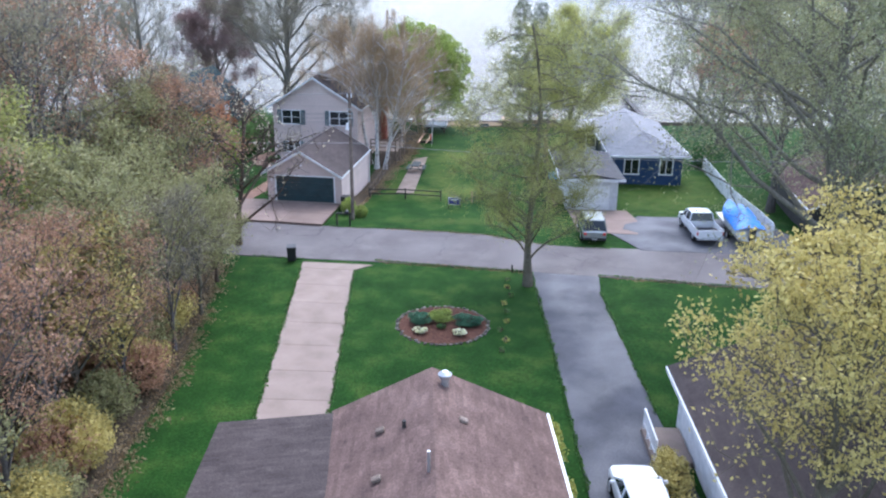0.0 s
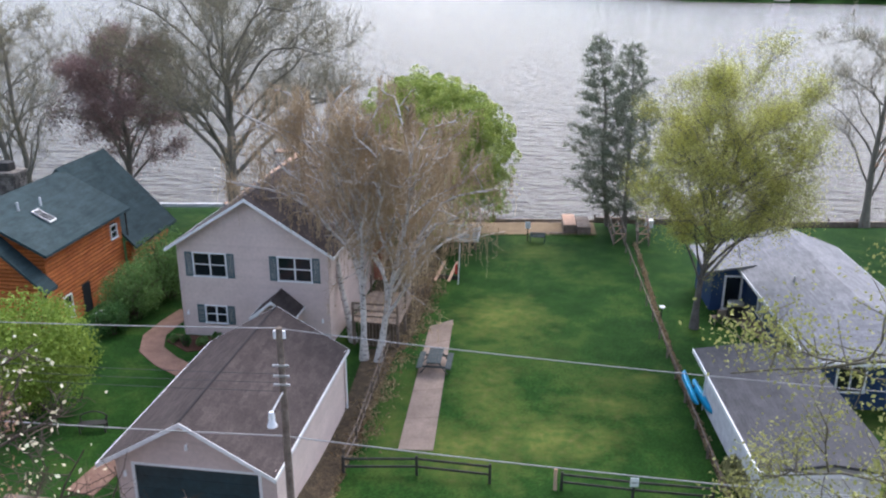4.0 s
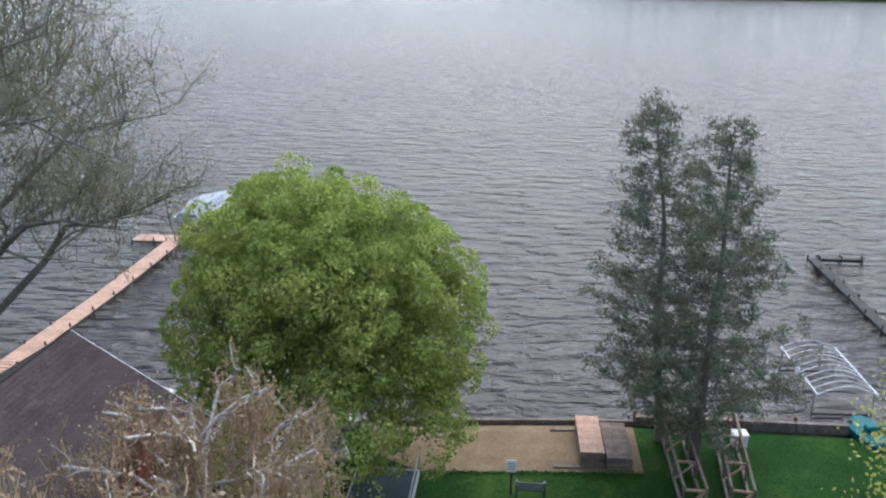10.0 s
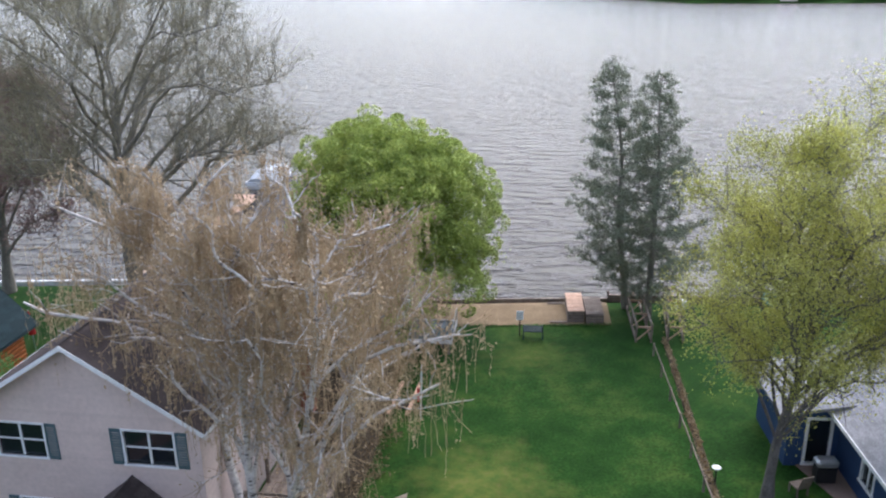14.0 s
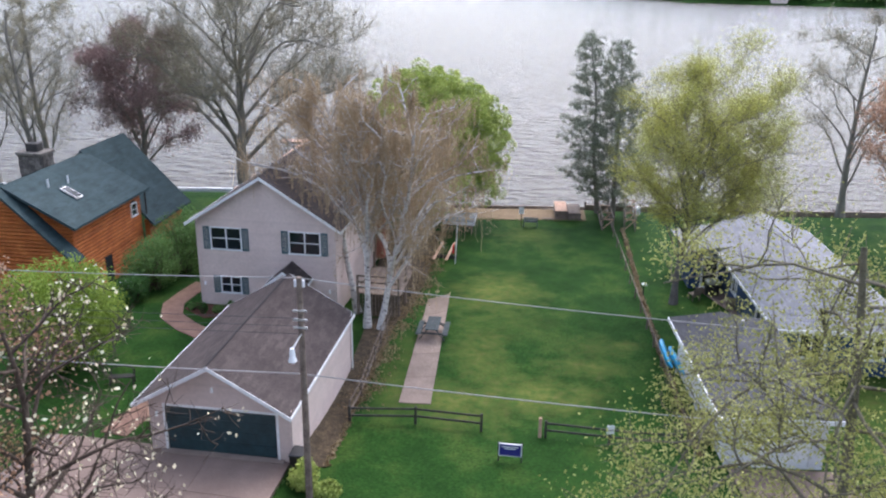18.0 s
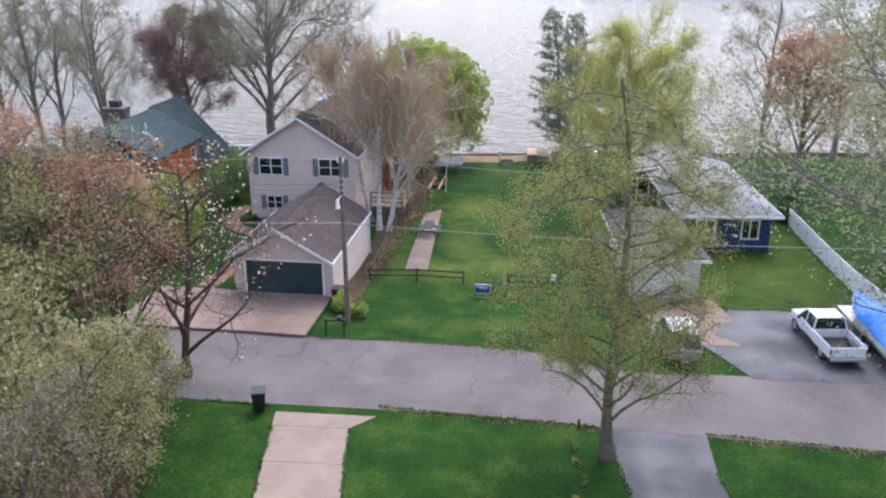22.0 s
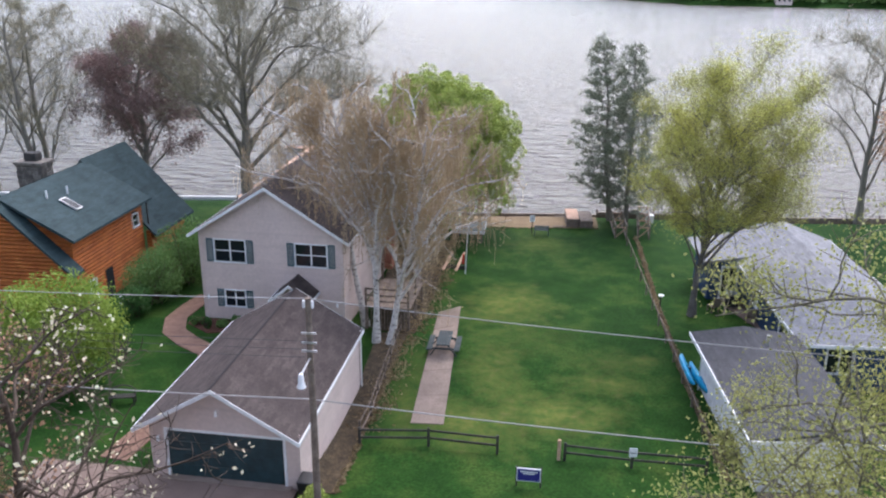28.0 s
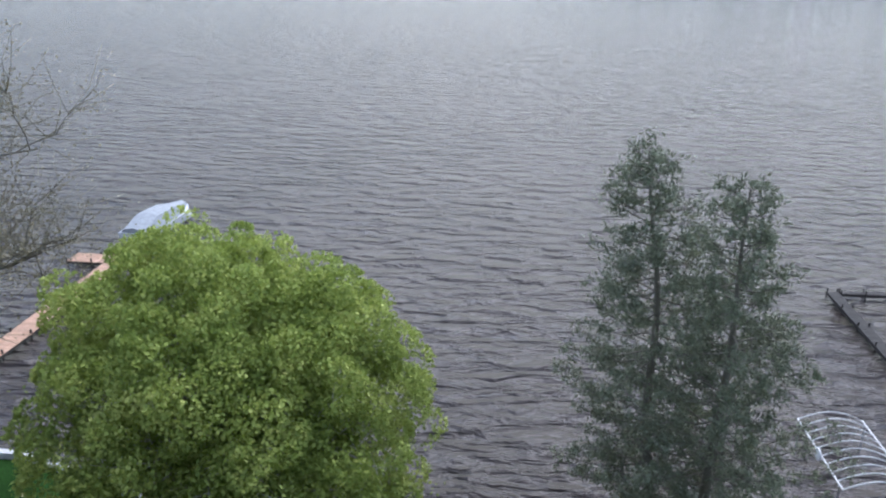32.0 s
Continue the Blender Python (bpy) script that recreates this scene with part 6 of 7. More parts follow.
def wheelie_bin(x, y, rz, label):
    e = thing("wheelie_bin", pose(x, y, height(x, y) + 0.03, 0, 0, rz), label, "bin")
    bm = bmesh.new()
    lo = [bm.verts.new((a * 0.24, b * 0.28, 0.08)) for a, b in ((-1, -1), (1, -1), (1, 1), (-1, 1))]
    hi = [bm.verts.new((a * 0.3, b * 0.36, 0.98)) for a, b in ((-1, -1), (1, -1), (1, 1), (-1, 1))]
    bm.faces.new(lo[::-1]), bm.faces.new(hi)
    for i in range(4):
        bm.faces.new((lo[i], lo[(i + 1) % 4], hi[(i + 1) % 4], hi[i]))
    part("body", bm, BLACKPL, e)
    part("lid", bx(-0.33, 0.33, -0.4, 0.4, 0.98, 1.07, bevel=0.03), BLACKPL, e)
    part("handle", rod(bmesh.new(), (-0.25, 0.43, 0.95), (0.25, 0.43, 0.95), 0.02, 6), BLACKPL, e)
    for s in (-1, 1):
        part("wheel", rod(bmesh.new(), (s * 0.25, 0.3, 0.1), (s * 0.3, 0.3, 0.1), 0.1, 12), RUBBER, e)


wheelie_bin(-9.7, 54.5, 10, "black wheelie bin at the roadside")
wheelie_bin(-8.05, 67.2, -6, "black wheelie bin beside the garage")
mb = thing("paper_stand", pose(-7.5, 62.65, height(-7.5, 62.65), 0, 0, -3), "dark timber mailbox stand", "mailbox stand")
for x in (-0.5, 0.5):
    part("post", bx(x - 0.05, x + 0.05, -0.05, 0.05, -0.2, 0.95), DARKWOOD, mb)
part("cross_beam", bx(-0.6, 0.6, -0.08, 0.08, 0.95, 1.05), DARKWOOD, mb)
box_ = part("mailbox", bx(0.15, 0.4, -0.22, 0.22, 1.05, 1.25, bevel=0.05), BLACKPL, mb)

# utility pole, its lamp and its wires
pl = thing("utility_pole", pose(-7.08, 64.6, height(-7.08, 64.6)), "grey wooden utility pole with a street lamp", "utility pole")
part("shaft", rod(bmesh.new(), (0, 0, -0.5), (0.0, 0, 9.9), 0.15, 12, 0.1), WOOD, pl)
part("lamp_arm", rod(bmesh.new(), (0, -0.1, 7.75), (0.0, -1.45, 7.85), 0.03, 8), METAL, pl)
bm = rod(bmesh.new(), (0.0, -1.5, 7.42), (0.0, -1.5, 7.67), 0.15, 12, 0.08)
rod(bm, (0.0, -1.5, 7.67), (0.0, -1.5, 7.9), 0.1, 10, 0.07)
part("lamp_head", bm, LAMPGLASS, pl, "white street lamp head")
for s in (-0.14, 0.14):
    part("insulator", rod(bmesh.new(), (s, 0, 9.55), (s, 0, 9.8), 0.05, 8), LAMPGLASS, pl)
for z in (8.3, 8.65, 8.0):
    part("bracket", bx(-0.25, 0.25, -0.14, -0.1, z, z + 0.06), METAL, pl)


def wire(x0, z0, x1, z1, sag, r, material, label, dy=0.0):
    pts = []
    for i in range(41):
        t = i / 40
        x = x0 + (x1 - x0) * t
        pts.append((x, 64.7 + dy - (x + 7.2) * 0.1, z0 + (z1 - z0) * t - sag * 4 * t * (1 - t)))
    e = thing("overhead_wire", pose(*pts[0]), label, "wire", "overhead wires")
    placed(tube_part("strand", [(pts, [r] * 41)], material, e, 5))


for x1, z1 in ((-52, 9.6), (38, 9.3)):
    wire(-7.2, 9.45, x1, z1, 0.7, 0.016, WIRE, "thin pale overhead wire")
    wire(-7.2, 5.7, x1, 6.3, 0.7, 0.021, WIRE, "pale thick telephone cable")
for dz in (0.0, 0.3, 0.6):
    wire(-7.2, 7.35 + dz, -52, 7.6 + dz, 0.6, 0.01, WIREDARK, "thin dark overhead wire", -0.1)

# round flower bed on the front lawn
bed = thing("flower_bed", pose(0.8, 45.0, height(0.8, 45.0)), "round mulched flower bed with a ring of stones", "flower bed")
bm = bmesh.new()
bmesh.ops.create_circle(bm, cap_ends=True, segments=40, radius=2.45)
bmesh.ops.subdivide_edges(bm, edges=bm.edges[:], cuts=1)
for v in bm.verts:
    v.co.z = 0.06 + 0.05 * (1 - v.co.length / 2.6)
part("mulch", bm, MULCH, bed)
rng = random.Random(9)
protos = []
for i in range(5):
    bm = bmesh.new()
    bmesh.ops.create_icosphere(bm, subdivisions=1, radius=0.125)
    for v in bm.verts:
        v.co *= rng.uniform(0.75, 1.2)
        v.co.z *= 0.62
    me = bpy.data.meshes.new("edging_stone")
    bm.to_mesh(me), bm.free()
    me.materials.append(STONE_DULL)
    protos.append(me)
for i in range(56):
    a = 2 * math.pi * i / 56
    o = new("edging_stone", rng.choice(protos))
    o.parent = bed
    rr = 2.52 + rng.uniform(-0.07, 0.07)
    o.location = (rr * math.cos(a + rng.uniform(-0.03, 0.03)), rr * math.sin(a), rng.uniform(0.02, 0.07))
    o.rotation_euler = (0, 0, rng.uniform(0, 6))
for i, (x, y, rx, ry, h, leaf, n) in enumerate(((-0.48, 45.15, 0.72, 0.62, 0.55, L_BLUEGREEN, 3600), (0.87, 45.45, 1.0, 0.62, 0.62, L_BRIGHT, 4200), (2.17, 45.05, 0.9, 0.7, 0.55, L_BLUEGREEN, 3800), (-0.38, 43.8, 0.42, 0.32, 0.4, L_CREAM, 900), (1.72, 43.55, 0.44, 0.34, 0.4, L_CREAM, 900), (0.72, 44.45, 0.3, 0.25, 0.25, L_DARK, 240))):
    shrub("perennial", ("blue-green perennial clump", "bright green perennial clump", "blue-green perennial clump", "pale yellow flowering clump", "pale yellow flowering clump", "low dark green clump")[i] + " in the round bed", x, y, rx, ry, h, leaf, n, 0.05, 500 + i, z=height(x, y) + 0.08, lumps=4, category="plant")
for i in range(9):
    y = 42.0 + i * 1.25
    shrub("weed_tuft", "dark green tuft of bulb leaves in the lawn", 4.0 + 0.09 * i + 0.2 * math.sin(i * 2.3), y, 0.22, 0.4, 0.12, (L_MID, L_LIME)[i % 2], 160, 0.04, 520 + i, lumps=2, category="plant", group="tufts in the lawn")
mk = thing("marker_post", pose(4.95, 53.4, height(4.95, 53.4)), "thin dark marker post by the road", "post")
part("shaft", rod(bmesh.new(), (0, 0, -0.1), (0, 0, 0.5), 0.05, 8), DARKWOOD, mk)


# ---- vehicles ----
def loft(sections):
    """A closed skin through rings of equal count."""
    bm = bmesh.new()
    rings = [[bm.verts.new(p) for p in s] for s in sections]
    k = len(rings[0])
    for a, b in zip(rings, rings[1:]):
        for i in range(k):
            bm.faces.new((a[i], a[(i + 1) % k], b[(i + 1) % k], b[i]))
    bm.faces.new(rings[0][::-1]), bm.faces.new(rings[-1])
    bmesh.ops.recalc_face_normals(bm, faces=bm.faces[:])
    return bm


def ring(y, w, z0, z1, tuck=0.06, crown=0.03):
    return [(-w + tuck, y, z0), (w - tuck, y, z0), (w, y, z0 + 0.18), (w, y, z1 - 0.12), (w - 0.05, y, z1), (0, y, z1 + crown), (-w + 0.05, y, z1), (-w, y, z1 - 0.12), (-w, y, z0 + 0.18)]


def wheel(parent, x, y, r=0.36, s=1):
    w = new("wheel")
    w.parent = parent
    w.location = (x, y, r)
    bm = rod(bmesh.new(), (-0.11, 0, 0), (0.11, 0, 0), r, 18)
    bmesh.ops.bevel(bm, geom=[e for e in bm.edges if abs(abs(e.verts[0].co.x) - 0.11) < 1e-3 and abs(e.verts[0].co.x - e.verts[1].co.x) < 1e-3], offset=0.03, segments=2, affect="EDGES")
    part("tyre", bm, RUBBER, w)
    part("rim", rod(bmesh.new(), (s * 0.09, 0, 0), (s * 0.125, 0, 0), r * 0.62, 12), METAL, w)


def cab(parent, y0, y1, w, z0, z1, paint, rake0=0.35, rake1=0.25):
    """A glazed cabin: roof on pillars, windscreen, back and side windows."""
    part("roof_panel", loft([[(-w * 0.8, y0 + rake0, z1 - 0.05), (w * 0.8, y0 + rake0, z1 - 0.05), (w * 0.76, y0 + rake0 + 0.05, z1), (-w * 0.76, y0 + rake0 + 0.05, z1)],
                             [(-w * 0.82, y1 - rake1, z1 - 0.05), (w * 0.82, y1 - rake1, z1 - 0.05), (w * 0.76, y1 - rake1 - 0.05, z1 + 0.01), (-w * 0.76, y1 - rake1 - 0.05, z1 + 0.01)]]), paint, parent)
    bm = bmesh.new()
    lo = [(-w * 0.96, y0, z0), (w * 0.96, y0, z0), (w * 0.96, y1, z0), (-w * 0.96, y1, z0)]
    hi = [(-w * 0.8, y0 + rake0, z1 - 0.05), (w * 0.8, y0 + rake0, z1 - 0.05), (w * 0.82, y1 - rake1, z1 - 0.05), (-w * 0.82, y1 - rake1, z1 - 0.05)]
    for i, nm in enumerate(("rear_window", "side_window", "windscreen", "side_window")):
        j = (i + 1) % 4
        part(nm, slab([lo[i], lo[j], hi[j], hi[i]], 0.02), GLASS, parent)
        part("pillar", beam(bmesh.new(), lo[i], hi[i], 0.07, 0.07), paint, parent)
    part("pillar", beam(bmesh.new(), (-w * 0.97, (y0 + y1) / 2, z0), (-w * 0.81, (y0 + y1) / 2 + 0.05, z1 - 0.05), 0.07), paint, parent)
    part("pillar", beam(bmesh.new(), (w * 0.97, (y0 + y1) / 2, z0), (w * 0.81, (y0 + y1) / 2 + 0.05, z1 - 0.05), 0.07), paint, parent)


def pickup(x, y, rz):
    e = thing("pickup_truck", pose(x, y, height(x, y) + 0.05, 0, 0, rz), "white pickup truck with an empty dark bed", "pickup truck")
    part("chassis", bx(-0.7, 0.7, -2.6, 2.5, 0.35, 0.62), DARK, e)
    part("body", loft([ring(-0.45, 0.93, 0.5, 1.12), ring(1.1, 0.95, 0.48, 1.14), ring(1.2, 0.95, 0.48, 1.13), ring(2.5, 0.88, 0.5, 1.0), ring(2.68, 0.8, 0.55, 0.88)]), CARWHITE, e)
    for s in (-1, 1):
        part("bed_side", bx(s * 0.95 - 0.07 if s > 0 else -0.95, 0.95 if s > 0 else -0.88, -2.62, -0.46, 0.5, 1.14, bevel=0.03), CARWHITE, e)
        part("wheel_arch", bx(s * 0.72 - 0.16, s * 0.72 + 0.16, -2.0, -1.2, 0.66, 0.86, bevel=0.04), BLACKPL, e)
        part("tail_light", bx(s * 0.88 - 0.06, s * 0.88 + 0.06, -2.66, -2.6, 0.75, 1.0), RED, e)
        part("door_handle", bx(s * 0.965 - 0.01, s * 0.965 + 0.01, 0.0, 0.16, 0.95, 0.98), BLACKPL, e)
        part("side_mirror", bx(s * 1.1 - 0.1, s * 1.1 + 0.1, 0.95, 1.03, 1.12, 1.3, bevel=0.02), BLACKPL, e)
        part("headlight", bx(s * 0.7 - 0.12, s * 0.7 + 0.12, 2.6, 2.68, 0.72, 0.88), GLASS, e)
    part("bed_floor", bx(-0.88, 0.88, -2.6, -0.46, 0.6, 0.66), BLACKPL, e)
    part("tailgate", bx(-0.88, 0.88, -2.66, -2.58, 0.58, 1.12, bevel=0.015), CARWHITE, e)
    part("rear_bumper", bx(-0.9, 0.9, -2.82, -2.66, 0.42, 0.58, bevel=0.03), METAL, e)
    part("front_bumper", bx(-0.88, 0.88, 2.6, 2.76, 0.42, 0.62, bevel=0.04), CARWHITE, e)
    part("rear_plate", bx(-0.16, 0.16, -2.835, -2.822, 0.45, 0.55), METAL, e)
    cab(e, -0.42, 1.5, 0.93, 1.1, 1.75, CARWHITE, 0.12, 0.62)
    for yy in (-1.6, 1.75):
        for s in (-1, 1):
            wheel(e, s * 0.82, yy, 0.38, s)
    return e


def car(name, label, x, y, rz, paint, tall=1.45, long=4.5):
    e = thing(name, pose(x, y, height(x, y) + 0.04, 0, 0, rz), label, "car")
    L = long / 2
    part("body", loft([ring(-L, 0.74, 0.42, 0.86), ring(-L + 0.15, 0.84, 0.36, 0.98), ring(-0.9, 0.9, 0.3, 0.98), ring(0.9, 0.9, 0.3, 0.97), ring(L - 0.3, 0.84, 0.34, 0.82), ring(L, 0.7, 0.42, 0.68)]), paint, e)
    cab(e, -L + (0.15 if tall > 1.6 else 0.75), 1.15, 0.88, 0.95, tall, paint, 0.3 if tall > 1.6 else 0.55, 0.75)
    for s in (-1, 1):
        part("tail_light", bx(s * 0.68 - 0.1, s * 0.68 + 0.1, -L - 0.02, -L + 0.06, 0.72, 0.88), RED, e)
        part("headlight", bx(s * 0.6 - 0.14, s * 0.6 + 0.14, L - 0.06, L + 0.015, 0.55, 0.66), GLASS, e)
        part("side_mirror", bx(s * 0.99 - 0.09, s * 0.99 + 0.09, 0.7, 0.8, 0.95, 1.08, bevel=0.02), paint, e)
        for yy in (-L + 0.85, L - 0.85):
            wheel(e, s * 0.8, yy, 0.33, s)
    part("bumper", bx(-0.8, 0.8, -L - 0.08, -L + 0.05, 0.35, 0.52, bevel=0.03), BLACKPL, e)
    part("rear_plate", bx(-0.2, 0.2, -L - 0.1, -L - 0.085, 0.38, 0.48), METAL, e)
    return e


pickup(19.1, 62.1, 2)
car("suv", "silver-green suv parked before the small garage", 11.1, 61.5, -2, CARSILVER, 1.7, 4.4)
car("sedan", "white sedan on the blacktop drive", 8.75, 28.6, 3, CARWHITE, 1.42, 4.6)

bt = thing("boat", pose(22.0, 62.4, height(22, 62.4) + 0.05, 0, 0, -2), "boat under a blue tarp on its trailer", "boat")
secs = []
for i in range(9):
    t = i / 8
    w = 1.05 * (1 - max(0, t - 0.45) ** 2 * 2.9)
    y = -3.4 + 6.8 * t
    secs.append([(-w * 0.25, y, 0.5 + 0.25 * t * t), (w * 0.25, y, 0.5 + 0.25 * t * t), (w * 0.9, y, 0.75 + 0.15 * t), (w, y, 1.25 + 0.2 * t), (w * 0.96, y, 1.3 + 0.2 * t), (-w * 0.96, y, 1.3 + 0.2 * t), (-w, y, 1.25 + 0.2 * t), (-w * 0.9, y, 0.75 + 0.15 * t)])
part("hull", loft(secs), CARWHITE, bt)
bm = bmesh.new()
rows = []
rng = random.Random(3)
for i in range(13):
    t = i / 12
    w = 1.1 * (1 - max(0, t - 0.45) ** 2 * 2.9)
    y = -3.45 + 6.7 * t
    hgt = 0.75 * math.exp(-((t - 0.42) / 0.24) ** 2) + 0.22
    rows.append([bm.verts.new((w * u + rng.uniform(-0.02, 0.02), y, (1.22 + 0.2 * t if abs(u) > 0.99 else 1.32 + 0.2 * t + hgt * (1 - abs(u) ** 1.6)) + rng.uniform(-0.04, 0.04))) for u in (-1.0, -0.98, -0.7, -0.4, 0, 0.4, 0.7, 0.98, 1.0)])
for a, b in zip(rows, rows[1:]):
    for k in range(8):
        bm.faces.new((a[k], a[k + 1], b[k + 1], b[k]))
t_ = part("tarp", bm, TARP, bt, "bright blue tarp")
for p in t_.data.polygons:
    p.use_smooth = True
part("trailer_frame", bx(-0.7, 0.7, -3.0, 3.9, 0.38, 0.47), METAL, bt)
part("outboard", bx(-0.2, 0.2, -3.95, -3.5, 0.6, 1.6, bevel=0.06), BLACKPL, bt)
for s in (-1, 1):
    for yy in (-1.2, -0.4):
        wheel(bt, s * 0.95, yy, 0.3, s)

# white board fence beyond the boat
wf = thing("white_fence", Matrix.Identity(4), "long white board fence with a flat top rail", "fence")
for i in range(11):
    a, b = Vector((23.95 + 0.11 * i, 60.6 + 2.2 * i)), Vector((23.95 + 0.11 * (i + 1), 60.6 + 2.2 * (i + 1)))
    z = height(a.x, a.y)
    part("post", bx(a.x - 0.07, a.x + 0.07, a.y - 0.07, a.y + 0.07, z - 0.1, z + 1.25, bevel=0.01), WHITE, wf)
    for k in range(7):
        part("board", beam(bmesh.new(), (a.x, a.y + 0.08, z + 0.12 + k * 0.155), (b.x, b.y - 0.08, height(b.x, b.y) + 0.12 + k * 0.155), 0.03, 0.145), WHITE, wf)
    part("top_rail", beam(bmesh.new(), (a.x, a.y, z + 1.27), (b.x, b.y, height(b.x, b.y) + 1.27), 0.05, 0.22), WHITE, wf)


# ---- lakeside things ----
def dock_stack(x, y, rz, w, l, top, layers, material, label):
    e = thing("dock_section", pose(x, y, height(x, y), 0, 0, rz), label, "dock section", "stacked dock sections")
    for k in range(layers):
        z = 0.06 + k * (top - 0.06) / layers
        for s in (-1, 1):
            part("stringer", bx(s * w / 2 - 0.025, s * w / 2 + 0.025, -l / 2, l / 2, z, z + 0.14), WOOD, e)
        for yy in (-l / 2 + 0.03, l / 2 - 0.03):
            part("end_board", bx(-w / 2 + 0.03, w / 2 - 0.03, yy - 0.025, yy + 0.025, z, z + 0.14), WOOD, e)
    n = int(l / 0.17)
    for i in range(n):
        part("deck_board", bx(-w / 2 - 0.03, w / 2 + 0.03, -l / 2 + i * l / n + 0.008, -l / 2 + (i + 1) * l / n - 0.008, top, top + 0.035), material, e)


dock_stack(6.15, 106.75, -2, 0.95, 2.9, 0.75, 4, NEWWOOD, "stacked dock sections with pinkish deck boards")
dock_stack(7.25, 106.5, -2, 1.0, 2.8, 0.62, 3, WOOD, "stacked dock sections with grey-brown deck boards")
pk = thing("plank", pose(5.1, 105.35, height(5.1, 105.35) + 0.05), "loose grey plank on the sand", "plank")
part("board", bx(-0.6, 0.6, -0.1, 0.1, 0, 0.05), WOOD, pk)
pk = thing("plank", pose(5.2, 108.2, height(5.2, 108.2) + 0.05, 0, 0, 4), "loose grey plank by the water", "plank")
part("board", bx(-0.6, 0.6, -0.08, 0.08, 0, 0.05), WOOD, pk)
sw = thing("sea_wall", Matrix.Identity(4), "low timber sea wall along the beach", "sea wall")
for i in range(5):
    x0, x1 = -3.2 + i * 2.35, -3.2 + (i + 1) * 2.35 - 0.03
    part("timber", beam(bmesh.new(), (x0, shore_y(x0) - 0.1, -0.93), (x1, shore_y(x1) - 0.1, -0.93), 0.16, 0.3), WOOD, sw)
for i in range(14):
    x0, x1 = 8.6 + i * 2.4, 8.6 + (i + 1) * 2.4 - 0.03
    part("timber", beam(bmesh.new(), (x0, shore_y(x0) - 0.1, -0.78), (x1, shore_y(x1) - 0.1, -0.78), 0.22, 0.5), WOOD, sw)
    part("pile", rod(bmesh.new(), (x0, shore_y(x0) + 0.08, -1.8), (x0, shore_y(x0) + 0.08, -0.35), 0.09, 8), WOOD, sw)
for i in range(14):
    x0, x1 = -60 + i * 4, -60 + (i + 1) * 4 - 0.03
    part("timber", beam(bmesh.new(), (x0, shore_y(x0) - 0.3, -0.85), (x1, shore_y(x1) - 0.3, -0.85), 0.3, 0.4), GREYWALL, sw)
bn = thing("bench", pose(3.4, 103.1, height(3.4, 103.1), 0, 0, -3), "dark green garden bench facing the lake", "bench")
for i in range(4):
    part("seat_slat", bx(-0.58, 0.58, 0.02 + i * 0.11, 0.11 + i * 0.11, 0.42, 0.45), DOORGREEN, bn)
    part("back_slat", bx(-0.58, 0.58, -0.06, -0.03, 0.48 + i * 0.1, 0.56 + i * 0.1), DOORGREEN, bn)
for x in (-0.55, 0.55):
    part("leg", bx(x - 0.03, x + 0.03, 0.38, 0.44, 0, 0.6), DOORGREEN, bn)
    part("leg", bx(x - 0.03, x + 0.03, -0.05, 0.01, 0, 0.88), DOORGREEN, bn)
    part("arm_rest", bx(x - 0.04, x + 0.04, -0.03, 0.46, 0.6, 0.64), DOORGREEN, bn)
bs = thing("beach_sign", pose(2.65, 103.5, height(2.65, 103.5)), "white notice board on a dark post", "sign")
part("post", bx(-0.04, 0.04, -0.02, 0.04, -0.1, 1.5), DARKWOOD, bs)
part("board", bx(-0.2, 0.2, -0.05, -0.02, 1.05, 1.6, bevel=0.006), WHITE, bs)
for i in range(3):
    part("print", bx(-0.14, 0.14, -0.056, -0.051, 1.18 + i * 0.12, 1.22 + i * 0.12), WIRE, bs, "grey unreadable printing")
rf = thing("swim_raft", pose(-2.35, 102.3, height(-2.35, 102.3) + 0.42, 0, 0, -4), "dark swim raft with a pale rim stored on the lawn", "raft")
part("deck", bx(-1.2, 1.2, -1.35, 1.35, 0.38, 0.46), DOORGREEN, rf)
for a in ((-1.27, 1.27, -1.42, -1.35, 0.3, 0.5), (-1.27, 1.27, 1.35, 1.42, 0.3, 0.5), (-1.27, -1.2, -1.35, 1.35, 0.3, 0.5), (1.2, 1.27, -1.35, 1.35, 0.3, 0.5)):
    part("rim", bx(*a), GREYWALL, rf)
for s in (-1, 1):
    for yy in (-1.2, 1.2):
        part("stand", bx(s * 1.05 - 0.06, s * 1.05 + 0.06, yy - 0.06, yy + 0.06, -0.5, 0.3), WOOD, rf)
    part("float", rod(bmesh.new(), (s * 0.8, -1.3, 0.19), (s * 0.8, 1.3, 0.19), 0.19, 12), BLACKPL, rf)
for a, b in (((1.24, -1.38, 0.5), (1.24, -1.38, 1.1)), ((1.24, 1.38, 0.5), (1.24, 1.38, 1.25)), ((1.24, -1.38, 1.1), (1.24, 1.38, 1.25))):
    part("hand_rail", rod(bmesh.new(), a, b, 0.025, 8), METAL, rf)
